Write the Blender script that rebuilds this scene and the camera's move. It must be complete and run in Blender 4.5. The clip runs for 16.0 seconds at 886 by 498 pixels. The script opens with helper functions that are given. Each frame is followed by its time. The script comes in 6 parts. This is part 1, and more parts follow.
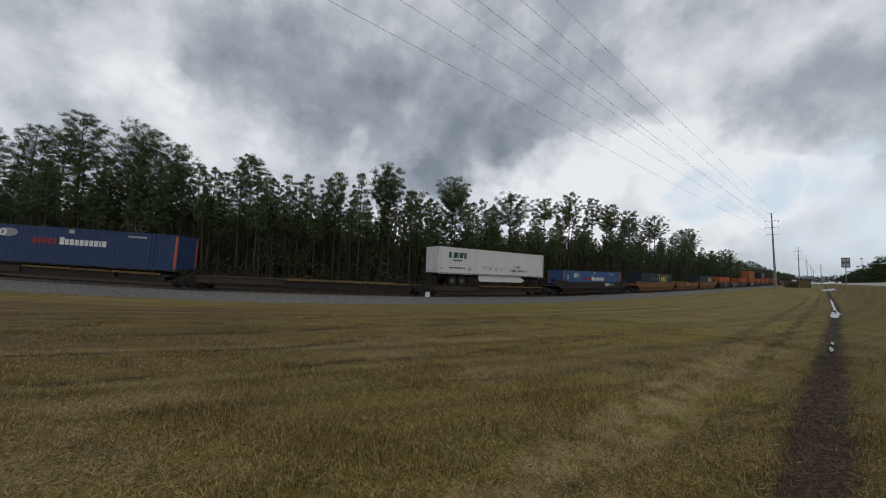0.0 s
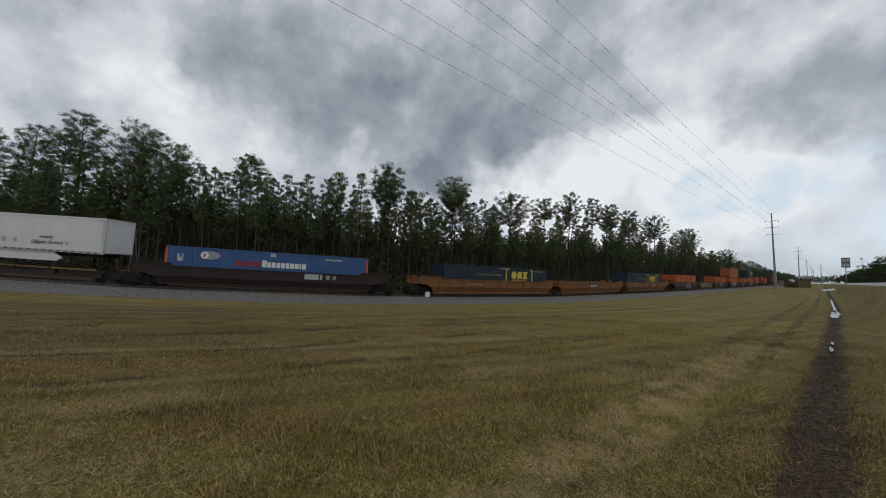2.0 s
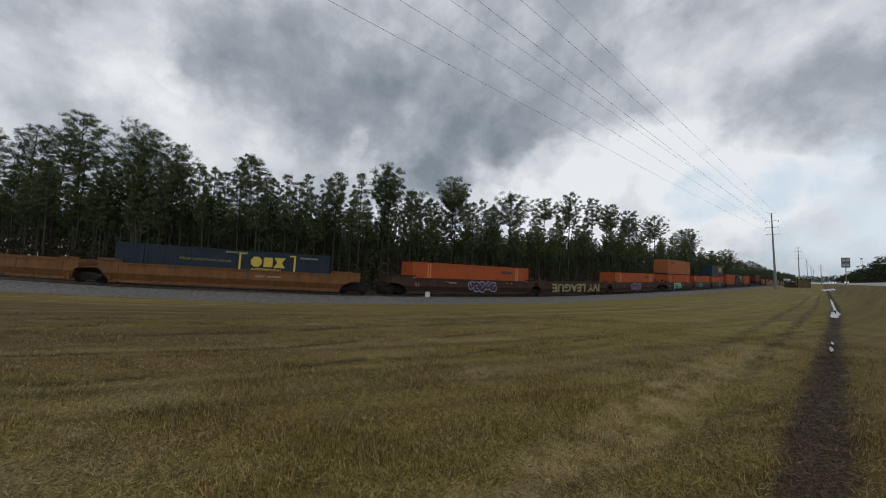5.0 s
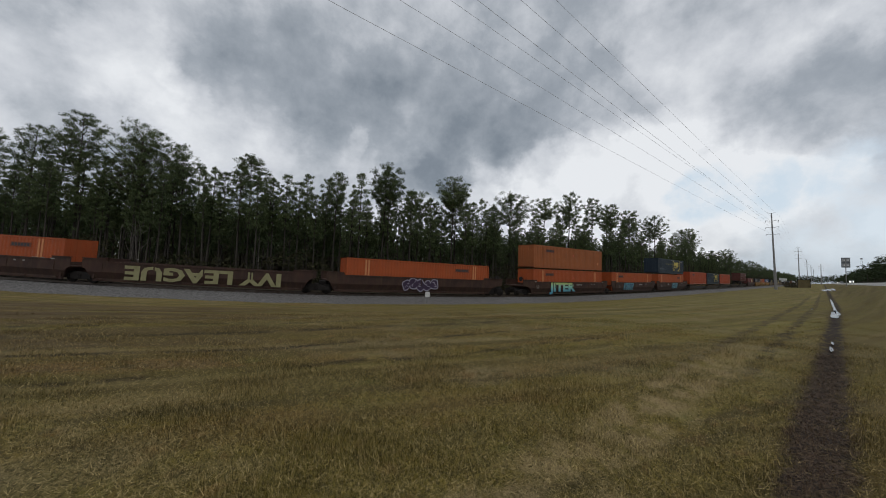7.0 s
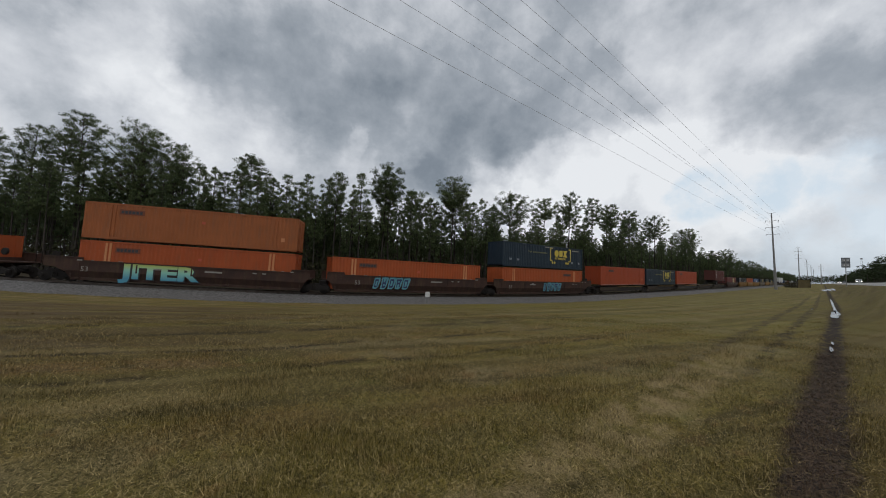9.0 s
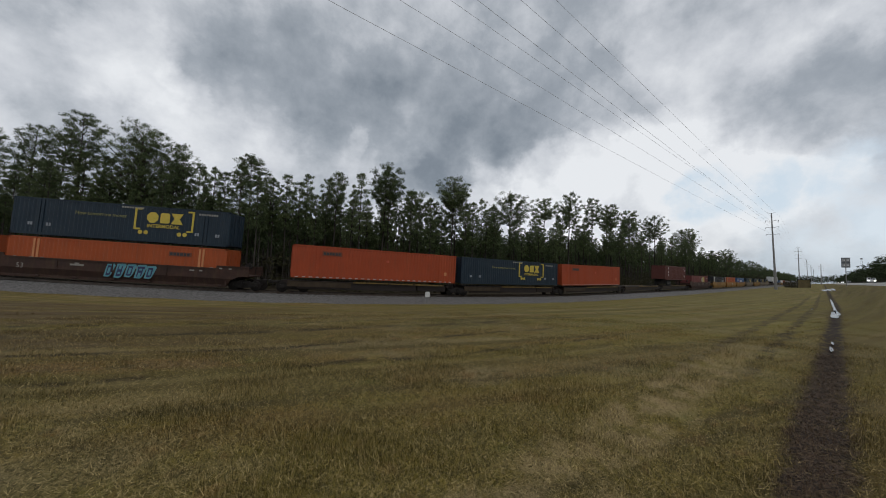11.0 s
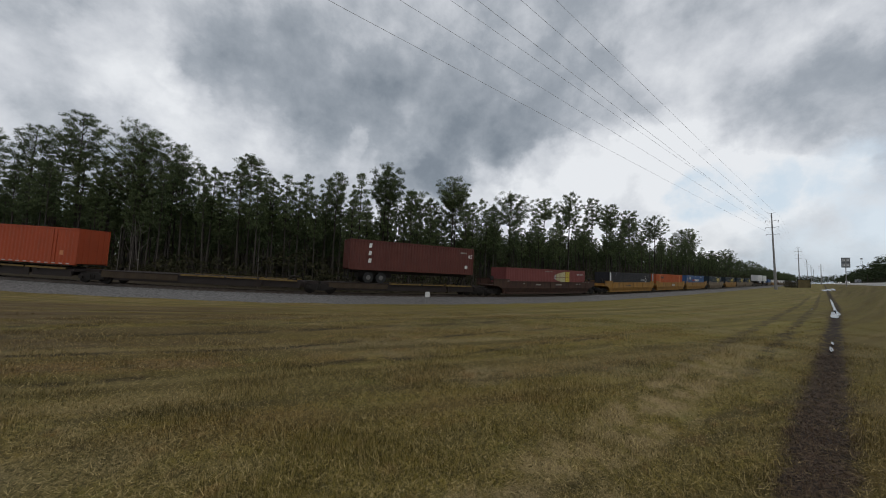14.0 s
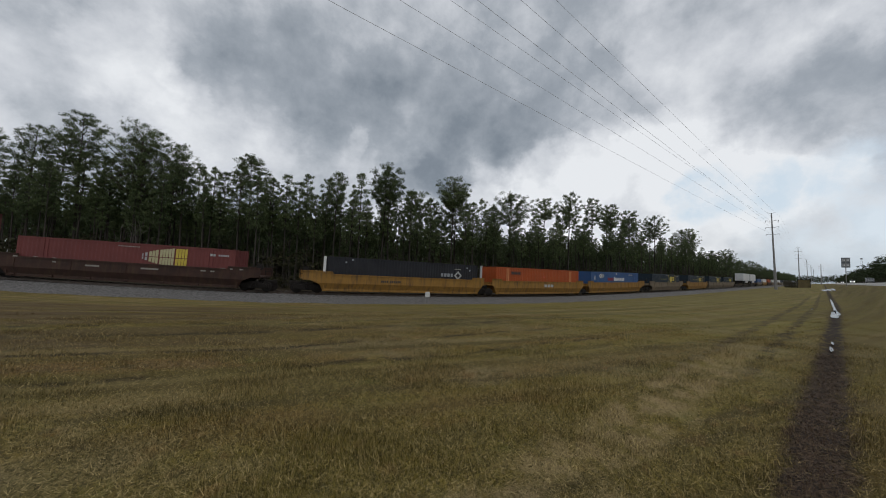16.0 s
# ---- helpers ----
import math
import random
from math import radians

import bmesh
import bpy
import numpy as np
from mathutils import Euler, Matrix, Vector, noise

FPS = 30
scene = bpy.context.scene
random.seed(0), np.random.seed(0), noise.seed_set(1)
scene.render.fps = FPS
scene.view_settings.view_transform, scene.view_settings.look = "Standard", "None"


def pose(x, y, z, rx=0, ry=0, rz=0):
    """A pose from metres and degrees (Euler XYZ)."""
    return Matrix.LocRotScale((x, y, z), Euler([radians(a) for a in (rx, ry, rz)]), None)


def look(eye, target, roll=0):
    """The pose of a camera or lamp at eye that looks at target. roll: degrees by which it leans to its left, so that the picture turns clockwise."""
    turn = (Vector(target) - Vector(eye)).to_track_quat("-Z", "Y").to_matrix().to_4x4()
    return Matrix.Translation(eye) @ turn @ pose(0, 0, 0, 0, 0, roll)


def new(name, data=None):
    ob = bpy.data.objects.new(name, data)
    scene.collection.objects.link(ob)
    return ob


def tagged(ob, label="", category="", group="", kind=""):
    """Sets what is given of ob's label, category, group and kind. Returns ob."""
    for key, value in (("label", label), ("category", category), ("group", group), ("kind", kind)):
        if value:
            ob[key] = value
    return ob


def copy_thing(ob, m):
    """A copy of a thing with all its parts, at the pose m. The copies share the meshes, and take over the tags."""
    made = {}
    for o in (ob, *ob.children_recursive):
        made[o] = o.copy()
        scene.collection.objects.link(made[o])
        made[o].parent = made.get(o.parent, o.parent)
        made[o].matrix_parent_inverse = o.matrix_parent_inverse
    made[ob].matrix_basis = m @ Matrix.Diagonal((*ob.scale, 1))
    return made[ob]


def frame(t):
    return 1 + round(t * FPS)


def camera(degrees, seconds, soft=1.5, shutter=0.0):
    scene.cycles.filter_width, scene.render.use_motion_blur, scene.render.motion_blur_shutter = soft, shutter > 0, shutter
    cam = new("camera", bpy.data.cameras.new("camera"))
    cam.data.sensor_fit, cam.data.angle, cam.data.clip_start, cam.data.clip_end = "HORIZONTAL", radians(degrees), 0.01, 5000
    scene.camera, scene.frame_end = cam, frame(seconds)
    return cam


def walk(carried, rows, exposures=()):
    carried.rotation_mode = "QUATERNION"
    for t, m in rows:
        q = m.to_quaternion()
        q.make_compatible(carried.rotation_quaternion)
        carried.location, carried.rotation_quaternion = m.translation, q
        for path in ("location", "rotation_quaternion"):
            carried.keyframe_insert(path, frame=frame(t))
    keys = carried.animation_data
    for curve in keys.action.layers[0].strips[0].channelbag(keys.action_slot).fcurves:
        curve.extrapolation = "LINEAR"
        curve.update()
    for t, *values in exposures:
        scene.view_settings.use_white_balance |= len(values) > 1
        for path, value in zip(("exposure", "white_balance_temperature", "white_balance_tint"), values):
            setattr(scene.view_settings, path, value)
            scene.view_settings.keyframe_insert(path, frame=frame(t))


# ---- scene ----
# ================= camera =================
EYE = 1.7
CAM_YAW, CAM_PITCH, CAM_ROLL = radians(54.67), radians(3.473), 2.019
cam = camera(103.32, 16.0, soft=1.0, shutter=0.0)
eye = Vector((0.0, 0.0, EYE))
ahead = Vector((math.cos(CAM_PITCH) * math.cos(CAM_YAW), math.cos(CAM_PITCH) * math.sin(CAM_YAW), math.sin(CAM_PITCH)))
CAM_POSE = look(eye, eye + ahead, CAM_ROLL)
walk(cam, [(0.0, CAM_POSE), (16.0, CAM_POSE)], exposures=[(0.0, 0.0), (16.0, 0.0)])

# ================= the line of the railway =================
# The track bends gently round the field; bend and grade change along its length.
KNOTS = [-40, -15, 0, 15, 30, 50, 80, 130, 420]
BEND = [0.2132, 1.0379, 1.8425, 1.377, 0.488, 0.2699, 0.1152, 0.0013, 0.0]
GRADE = [-1.88, -2.987, -2.908, -1.691, -1.037, 0.8, 0.361, 0.299, 0.0]
RUN = np.arange(-460.0, 1101.0, 1.0)
ANCHOR = int(10 + 460)
heading = np.cumsum(np.interp(RUN, [-90] + KNOTS, [0.0] + BEND) / 100)
heading = heading - heading[ANCHOR] - 0.2429
run_x, run_y = np.cumsum(np.cos(heading)), np.cumsum(np.sin(heading))
run_x, run_y = run_x - run_x[ANCHOR] + 10.0, run_y - run_y[ANCHOR] + 31.895
run_z = np.cumsum(np.interp(RUN, [-90] + KNOTS, [0.0] + GRADE) / 100)
run_z = run_z - run_z[ANCHOR] - 0.747
# centre line of the track, 1.3 m behind the near side of the train
mid_x, mid_y = run_x - 1.3 * np.sin(heading), run_y + 1.3 * np.cos(heading)


def rail_at(s, side=0.0, up=0.0):
    """A point of the track: s metres along it, side metres away from the field, up metres above the rail."""
    h = float(np.interp(s, RUN, heading))
    return Vector((float(np.interp(s, RUN, mid_x)) - side * math.sin(h), float(np.interp(s, RUN, mid_y)) + side * math.cos(h),
                   float(np.interp(s, RUN, run_z)) + up))


def car_pose(s, length):
    """The pose of a rigid vehicle whose middle is at s."""
    a, b = rail_at(s - 0.4 * length), rail_at(s + 0.4 * length)
    d = (b - a).normalized()
    y = Vector((0, 0, 1)).cross(d).normalized()
    z = d.cross(y)
    m = Matrix((d, y, z)).transposed().to_4x4()
    m.translation = (a + b) / 2
    return m


def to_track(px, py):
    """Distance from the centre line (positive on the field's side) and place along it, for arrays of points."""
    px, py = np.asarray(px, float).ravel(), np.asarray(py, float).ravel()
    dist, place = np.empty(len(px)), np.empty(len(px))
    step = slice(None, None, 3)
    cx, cy, cr, ch = mid_x[step], mid_y[step], RUN[step], heading[step]
    for i in range(0, len(px), 4000):
        dx, dy = px[i:i + 4000, None] - cx, py[i:i + 4000, None] - cy
        k = np.argmin(dx * dx + dy * dy, axis=1)
        r = np.arange(len(k))
        dx, dy, c, s = dx[r, k], dy[r, k], np.cos(ch[k]), np.sin(ch[k])
        dist[i:i + 4000] = dx * s - dy * c
        place[i:i + 4000] = cr[k] + dx * c + dy * s
    return dist, place


# direction in which the road, the ruts and the pole line run away
FAR = radians(54.67) - math.atan((1458 - 784) / 620.0)
FAR_D = Vector((math.cos(FAR), math.sin(FAR), 0))
FAR_R = Vector((math.sin(FAR), -math.cos(FAR), 0))


def smooth(a, b, x):
    u = np.clip((x - a) / (b - a), 0, 1)
    return u * u * (3 - 2 * u)


def ground_height(px, py):
    d, s = to_track(px, py)
    low = np.interp(s, RUN, run_z) - 0.62
    w = smooth(4.0, 26.0, d)
    far = smooth(350.0, 900.0, np.hypot(px, py))
    z = low * (1 - w) * (1 - far)
    # the road's bank rises beyond the ruts
    px, py = np.asarray(px, float).ravel(), np.asarray(py, float).ravel()
    r, a = px * FAR_R.x + py * FAR_R.y, px * FAR_D.x + py * FAR_D.y
    bank = 1.62 * smooth(1.0, 4.6, r) + 0.13 * np.clip(r - 4.6, 0, 9.5)
    return z + bank * smooth(12.0, 45.0, a)


def ground_z(x, y):
    return float(ground_height(np.array([x]), np.array([y]))[0])


def along(d, r):
    """Ground point d metres up the road's direction and r metres to the right of the camera."""
    p = FAR_D * d + FAR_R * r
    return Vector((p.x, p.y, ground_z(p.x, p.y)))


# ================= world and light =================
SUN_AZ, SUN_EL = FAR - radians(118), radians(66)
world = bpy.data.worlds.new("overcast_sky")
scene.world = world
world.use_nodes = True


def build_sky():
    nt = world.node_tree
    nt.nodes.clear()
    N, L = nt.nodes.new, nt.links.new

    def math_node(op, a, b=None, clamp=False):
        n = N("ShaderNodeMath")
        n.operation, n.use_clamp = op, clamp
        for i, v in enumerate((a, b)):
            if v is None:
                continue
            if isinstance(v, (int, float)):
                n.inputs[i].default_value = v
            else:
                L(v, n.inputs[i])
        return n.outputs[0]

    tc = N("ShaderNodeTexCoord")
    direction = tc.outputs["Generated"]
    def puffs(scale, detail, rough, offset, distortion=0.0, flat=1.1):
        mp = N("ShaderNodeMapping")
        mp.inputs["Location"].default_value = offset
        mp.inputs["Scale"].default_value = (1.0, 1.0, flat)
        L(direction, mp.inputs[0])
        n = N("ShaderNodeTexNoise")
        n.inputs["Scale"].default_value, n.inputs["Detail"].default_value = scale, detail
        n.inputs["Roughness"].default_value, n.inputs["Distortion"].default_value = rough, distortion
        L(mp.outputs[0], n.inputs["Vector"])
        return n

    big = puffs(3.2, 4, 0.55, (3.1, 1.7, 0.0)).outputs["Fac"]
    fine = puffs(9.0, 9, 0.62, (7.3, 2.2, 0.0), 0.08).outputs["Fac"]
    level = math_node("ADD", 0.665, math_node("MULTIPLY", math_node("SUBTRACT", big, 0.5), 0.45))
    level = math_node("ADD", level, math_node("MULTIPLY", math_node("SUBTRACT", fine, 0.5), 0.62))
    # ragged outlines: the directions are shaken by noise before the masses are laid out
    shake = N("ShaderNodeVectorMath")
    shake.operation = "MULTIPLY_ADD"
    L(puffs(7.0, 6, 0.6, (1.3, 4.2, 2.0)).outputs["Color"], shake.inputs[0])
    shake.inputs[1].default_value = (0.20, 0.20, 0.16)
    L(direction, shake.inputs[2])
    back = N("ShaderNodeVectorMath")
    back.operation = "SUBTRACT"
    L(shake.outputs[0], back.inputs[0])
    back.inputs[1].default_value = (0.10, 0.10, 0.08)
    unit = N("ShaderNodeVectorMath")
    unit.operation = "NORMALIZE"
    L(back.outputs[0], unit.inputs[0])
    # the cloud masses of that afternoon: azimuth and height in degrees, width, light or dark

    def mass(az, el, size, amount):
        a, e = radians(az), radians(el)
        dot = N("ShaderNodeVectorMath")
        dot.operation = "DOT_PRODUCT"
        L(unit.outputs[0], dot.inputs[0])
        dot.inputs[1].default_value = (math.cos(e) * math.cos(a), math.cos(e) * math.sin(a), math.sin(e))
        mr = N("ShaderNodeMapRange")
        mr.interpolation_type = "SMOOTHERSTEP"
        L(dot.outputs["Value"], mr.inputs["Value"])
        mr.inputs["From Min"].default_value, mr.inputs["From Max"].default_value = math.cos(radians(size)), 1.0
        mr.inputs["To Min"].default_value, mr.inputs["To Max"].default_value = 0.0, amount
        return mr.outputs[0]

    # heaped lumps with bright rounded tops
    for scale, amount, shift in ((5.5, 0.26, (2.0, 5.0, 1.0)), (13.0, 0.16, (6.0, 1.0, 3.0))):
        mp = N("ShaderNodeMapping")
        mp.inputs["Location"].default_value = shift
        L(unit.outputs[0], mp.inputs[0])
        vo = N("ShaderNodeTexVoronoi")
        vo.feature = "SMOOTH_F1"
        vo.inputs["Scale"].default_value, vo.inputs["Smoothness"].default_value = scale, 0.7
        L(mp.outputs[0], vo.inputs["Vector"])
        level = math_node("ADD", level, math_node("MULTIPLY", math_node("SUBTRACT", 0.42, vo.outputs["Distance"]), amount))
    # the bright bank low over the far end of the line: its upper edge climbs, levels out and sinks again
    bank = None
    for az, el, climb in BANK:
        a, e = radians(az), radians(el)
        n = Vector((-math.sin(e) * math.cos(a), -math.sin(e) * math.sin(a), math.cos(e))) + Vector((-math.sin(a), math.cos(a), 0)) * climb
        n.normalize()
        dot = N("ShaderNodeVectorMath")
        dot.operation = "DOT_PRODUCT"
        L(unit.outputs[0], dot.inputs[0])
        dot.inputs[1].default_value = n
        under = math_node("MULTIPLY", math_node("SUBTRACT", 0.012, dot.outputs["Value"]), 32.0, True)
        bank = under if bank is None else math_node("MULTIPLY", bank, under)
    level = math_node("ADD", level, math_node("MULTIPLY", bank, 0.16))
    for row in BRIGHT + BRIGHT_TOO + DARK:
        level = math_node("ADD", level, mass(*row))
    gap = 0.0
    for row in BLUE_GAPS:
        gap = math_node("MAXIMUM", gap, mass(*row))
    gap = math_node("MULTIPLY", gap, math_node("MULTIPLY", math_node("SUBTRACT", fine, 0.30, True), 4.0, True))
    ramp = N("ShaderNodeValToRGB")
    L(level, ramp.inputs[0])
    stops = [(0.0, (0.145, 0.171, 0.203)), (0.25, (0.217, 0.25, 0.288)), (0.5, (0.357, 0.391, 0.433)), (0.75, (0.61, 0.635, 0.675)), (1.0, (0.84, 0.86, 0.885))]
    el = ramp.color_ramp.elements
    while len(el) < len(stops):
        el.new(0.5)
    for e, (p, c) in zip(el, stops):
        e.position, e.color = p, (*c, 1)
    veil = N("ShaderNodeMix")
    veil.data_type = "RGBA"
    L(gap, veil.inputs["Factor"])
    L(ramp.outputs[0], veil.inputs["A"])
    veil.inputs["B"].default_value = (0.47, 0.64, 0.79, 1)
    sky = N("ShaderNodeTexSky")
    sky.sky_type, sky.sun_disc = "NISHITA", False
    sky.sun_elevation, sky.sun_rotation = SUN_EL, math.pi / 2 - SUN_AZ
    blue = N("ShaderNodeMix")
    blue.data_type, blue.blend_type = "RGBA", "MULTIPLY"
    blue.inputs["Factor"].default_value = 1.0
    L(sky.outputs[0], blue.inputs["A"])
    blue.inputs["B"].default_value = (0.10, 0.10, 0.10, 1)
    mix = N("ShaderNodeMix")
    mix.data_type = "RGBA"
    mix.inputs["Factor"].default_value = 0.93
    L(blue.outputs["Result"], mix.inputs["A"])
    L(veil.outputs["Result"], mix.inputs["B"])
    bg = N("ShaderNodeBackground")
    bg.inputs["Strength"].default_value = 1.0
    L(mix.outputs["Result"], bg.inputs["Color"])
    out = N("ShaderNodeOutputWorld")
    L(bg.outputs[0], out.inputs["Surface"])


BRIGHT = [(105.7, 23.2, 7.0, 0.093), (98.0, 22.9, 6.6, 0.174), (96.5, 20.9, 5.5, 0.093), (93.0, 22.6, 2.5, 0.128), (90.3, 21.4, 2.2, 0.093), (89.3, 15.7, 5.9, 0.116), (106.5, 13.3, 3.3, 0.162), (93.8, 18.2, 4.9, 0.093), (85.1, 13.9, 8.1, 0.081), (107.0, 18.0, 4.3, 0.046), (92.9, 29.7, 5.5, 0.046), (47.0, 14.2, 6.2, 0.175), (39.0, 15.4, 7.2, 0.175), (32.3, 16.7, 6.7, 0.193), (25.5, 18.2, 4.7, 0.212), (25.5, 15.2, 9.0, 0.175), (19.4, 13.8, 7.7, 0.156), (20.0, 18.3, 4.1, 0.083), (13.1, 12.3, 8.2, 0.138), (6.0, 13.9, 3.9, 0.138), (14.8, 6.9, 13.9, 0.129), (6.2, 7.6, 9.2, 0.129)]
BRIGHT_TOO = [(35.5, 12.7, 11.5, 0.138), (16.9, 23.8, 3.7, 0.064), (13.4, 27.4, 4.7, 0.083), (9.3, 27.2, 4.3, 0.074), (3.7, 27.0, 3.4, 0.12), (22.0, 28.2, 5.9, 0.046), (69.5, 19.1, 2.1, 0.104), (59.6, 18.9, 2.4, 0.083), (8.0, 3.9, 8.8, 0.055), (2.9, 13.5, 3.5, 0.092), (18.2, 5.6, 6.1, 0.055)]
DARK = [(81.2, 26.7, 9.6, -0.116), (82.7, 31.1, 6.3, -0.058), (70.9, 27.9, 12.3, -0.116), (61.9, 31.9, 10.9, -0.058), (59.6, 23.7, 14.6, -0.116), (49.3, 27.1, 12.7, -0.104), (51.0, 20.7, 12.1, -0.139), (42.7, 21.4, 7.7, -0.116), (35.7, 25.6, 10.1, -0.104), (45.9, 36.3, 10.0, -0.046), (30.9, 31.3, 6.4, -0.023), (17.4, 30.7, 5.3, -0.043), (10.4, 22.6, 6.6, -0.058), (5.8, 21.7, 6.7, -0.065), (4.3, 18.4, 5.1, -0.058), (12.0, 19.0, 5.2, -0.043), (22.0, 22.9, 4.1, -0.029), (72.9, 19.1, 7.7, -0.058), (102.4, 24.0, 4.7, -0.023), (88.2, 27.5, 6.1, -0.029), (55.5, 15.4, 7.0, -0.116), (7.1, 23.8, 4.6, -0.029), (7.0, 1.5, 11.0, -0.13), (20.0, 2.0, 9.0, -0.08), (8.0, 2.0, 9.0, -0.20)]
BANK = [(42.0, 14.6, 0.13), (20.0, 18.6, -0.30)]          # azimuth and height of an edge, and how it slopes towards the left
BLUE_GAPS = [(4.0, 11.5, 6.0, 0.5), (3.5, 7.5, 5.0, 0.4), (10.5, 12.0, 3.5, 0.45), (8.0, 4.0, 6.0, 0.3), (7.0, 1.5, 10.0, 0.3), (17.8, 10.9, 4.5, 0.6), (12.5, 10.5, 4.0, 0.55)]
build_sky()
sun_data = bpy.data.lights.new("sun", "SUN")
sun_data.energy, sun_data.angle, sun_data.color = 0.68, radians(25), (1.0, 0.96, 0.90)
sun = new("sun", sun_data)
sun.matrix_world = look((math.cos(SUN_EL) * math.cos(SUN_AZ) * 90, math.cos(SUN_EL) * math.sin(SUN_AZ) * 90, math.sin(SUN_EL) * 90), (0, 0, 0))

# ================= materials =================


def material(name, low, high, scale=3.0, rough=0.6, metal=0.0, bump=0.0, fine=40.0, dirt=None, dirt_amount=0.35, per_object=0.0, per_island=0.0, spec=0.4):
    """A surface in two tones mixed by noise at two scales, with relief and stains."""
    m = bpy.data.materials.new(name)
    m.use_nodes = True
    nt = m.node_tree
    N, L = nt.nodes.new, nt.links.new
    bsdf = nt.nodes["Principled BSDF"]
    tc = N("ShaderNodeTexCoord")
    n1, n2 = N("ShaderNodeTexNoise"), N("ShaderNodeTexNoise")
    n1.inputs["Scale"].default_value, n1.inputs["Detail"].default_value = scale, 5
    n2.inputs["Scale"].default_value, n2.inputs["Detail"].default_value = fine, 4
    for n in (n1, n2):
        L(tc.outputs["Object"], n.inputs["Vector"])
    add = N("ShaderNodeMath")
    add.operation = "ADD"
    half = N("ShaderNodeMath")
    half.operation = "MULTIPLY"
    half.inputs[1].default_value = 0.5
    L(n2.outputs["Fac"], half.inputs[0])
    L(n1.outputs["Fac"], add.inputs[0])
    L(half.outputs[0], add.inputs[1])
    last = add.outputs[0]
    for amount, source in ((per_object, "object"), (per_island, "island")):
        if amount:
            info = N("ShaderNodeObjectInfo") if source == "object" else N("ShaderNodeNewGeometry")
            sc = N("ShaderNodeMath")
            sc.operation = "MULTIPLY_ADD"
            L(info.outputs["Random" if source == "object" else "Random Per Island"], sc.inputs[0])
            sc.inputs[1].default_value = amount
            L(last, sc.inputs[2])
            sub = N("ShaderNodeMath")
            sub.operation = "SUBTRACT"
            L(sc.outputs[0], sub.inputs[0])
            sub.inputs[1].default_value = amount / 2
            last = sub.outputs[0]
    mr = N("ShaderNodeMapRange")
    mr.inputs["From Min"].default_value, mr.inputs["From Max"].default_value = 0.5, 1.0
    L(last, mr.inputs["Value"])
    mix = N("ShaderNodeMix")
    mix.data_type = "RGBA"
    L(mr.outputs[0], mix.inputs["Factor"])
    mix.inputs["A"].default_value, mix.inputs["B"].default_value = (*low, 1), (*high, 1)
    col = mix.outputs["Result"]
    if dirt:
        st = N("ShaderNodeTexNoise")
        mp = N("ShaderNodeMapping")
        mp.inputs["Scale"].default_value = (2.2, 2.2, 0.35)
        L(tc.outputs["Object"], mp.inputs[0])
        L(mp.outputs[0], st.inputs["Vector"])
        st.inputs["Scale"].default_value, st.inputs["Detail"].default_value = 1.6, 7
        st.inputs["Roughness"].default_value = 0.65
        r2 = N("ShaderNodeMapRange")
        r2.inputs["From Min"].default_value, r2.inputs["From Max"].default_value = 0.48, 0.75
        r2.inputs["To Max"].default_value = dirt_amount * 2
        L(st.outputs["Fac"], r2.inputs["Value"])
        mx = N("ShaderNodeMix")
        mx.data_type = "RGBA"
        L(r2.outputs[0], mx.inputs["Factor"])
        L(col, mx.inputs["A"])
        mx.inputs["B"].default_value = (*dirt, 1)
        col = mx.outputs["Result"]
    L(col, bsdf.inputs["Base Color"])
    bsdf.inputs["Roughness"].default_value, bsdf.inputs["Metallic"].default_value = rough, metal
    bsdf.inputs["Specular IOR Level"].default_value = spec
    if bump:
        b = N("ShaderNodeBump")
        b.inputs["Strength"].default_value, b.inputs["Distance"].default_value = bump, 0.02
        L(add.outputs[0], b.inputs["Height"])
        L(b.outputs[0], bsdf.inputs["Normal"])
    return m


def glow(name, colour, strength):
    m = bpy.data.materials.new(name)
    m.use_nodes = True
    b = m.node_tree.nodes["Principled BSDF"]
    b.inputs["Base Color"].default_value = (*colour, 1)
    b.inputs["Emission Color"].default_value = (*colour, 1)
    b.inputs["Emission Strength"].default_value = strength
    return m


GRIME = (0.06, 0.045, 0.035)
M_BLUE = material("blue_container_paint", (0.030, 0.085, 0.225), (0.042, 0.11, 0.27), 0.8, 0.5, dirt=(0.07, 0.09, 0.14), dirt_amount=0.2)
M_BLUE_DEEP = material("deep_blue_container_paint", (0.016, 0.036, 0.105), (0.024, 0.050, 0.135), 0.8, 0.5, dirt=(0.05, 0.06, 0.09), dirt_amount=0.2)
M_NAVY = material("navy_container_paint", (0.008, 0.020, 0.034), (0.013, 0.029, 0.046), 0.8, 0.5, dirt=(0.05, 0.055, 0.06), dirt_amount=0.15)
M_BLACK = material("black_container_paint", (0.012, 0.013, 0.018), (0.022, 0.023, 0.030), 0.8, 0.5, dirt=(0.04, 0.04, 0.04), dirt_amount=0.15)
M_ORANGE = material("orange_container_paint", (0.35, 0.068, 0.015), (0.41, 0.085, 0.020), 0.7, 0.55, dirt=(0.22, 0.075, 0.03), dirt_amount=0.25)
M_ORANGE_RED = material("red_orange_container_paint", (0.33, 0.052, 0.014), (0.38, 0.064, 0.018), 0.7, 0.55, dirt=(0.23, 0.06, 0.025), dirt_amount=0.25)
M_PANEL_TAN = material("rusty_tan_panel_paint", (0.032, 0.021, 0.012), (0.060, 0.040, 0.021), 1.5, 0.8, dirt=GRIME, dirt_amount=0.35)
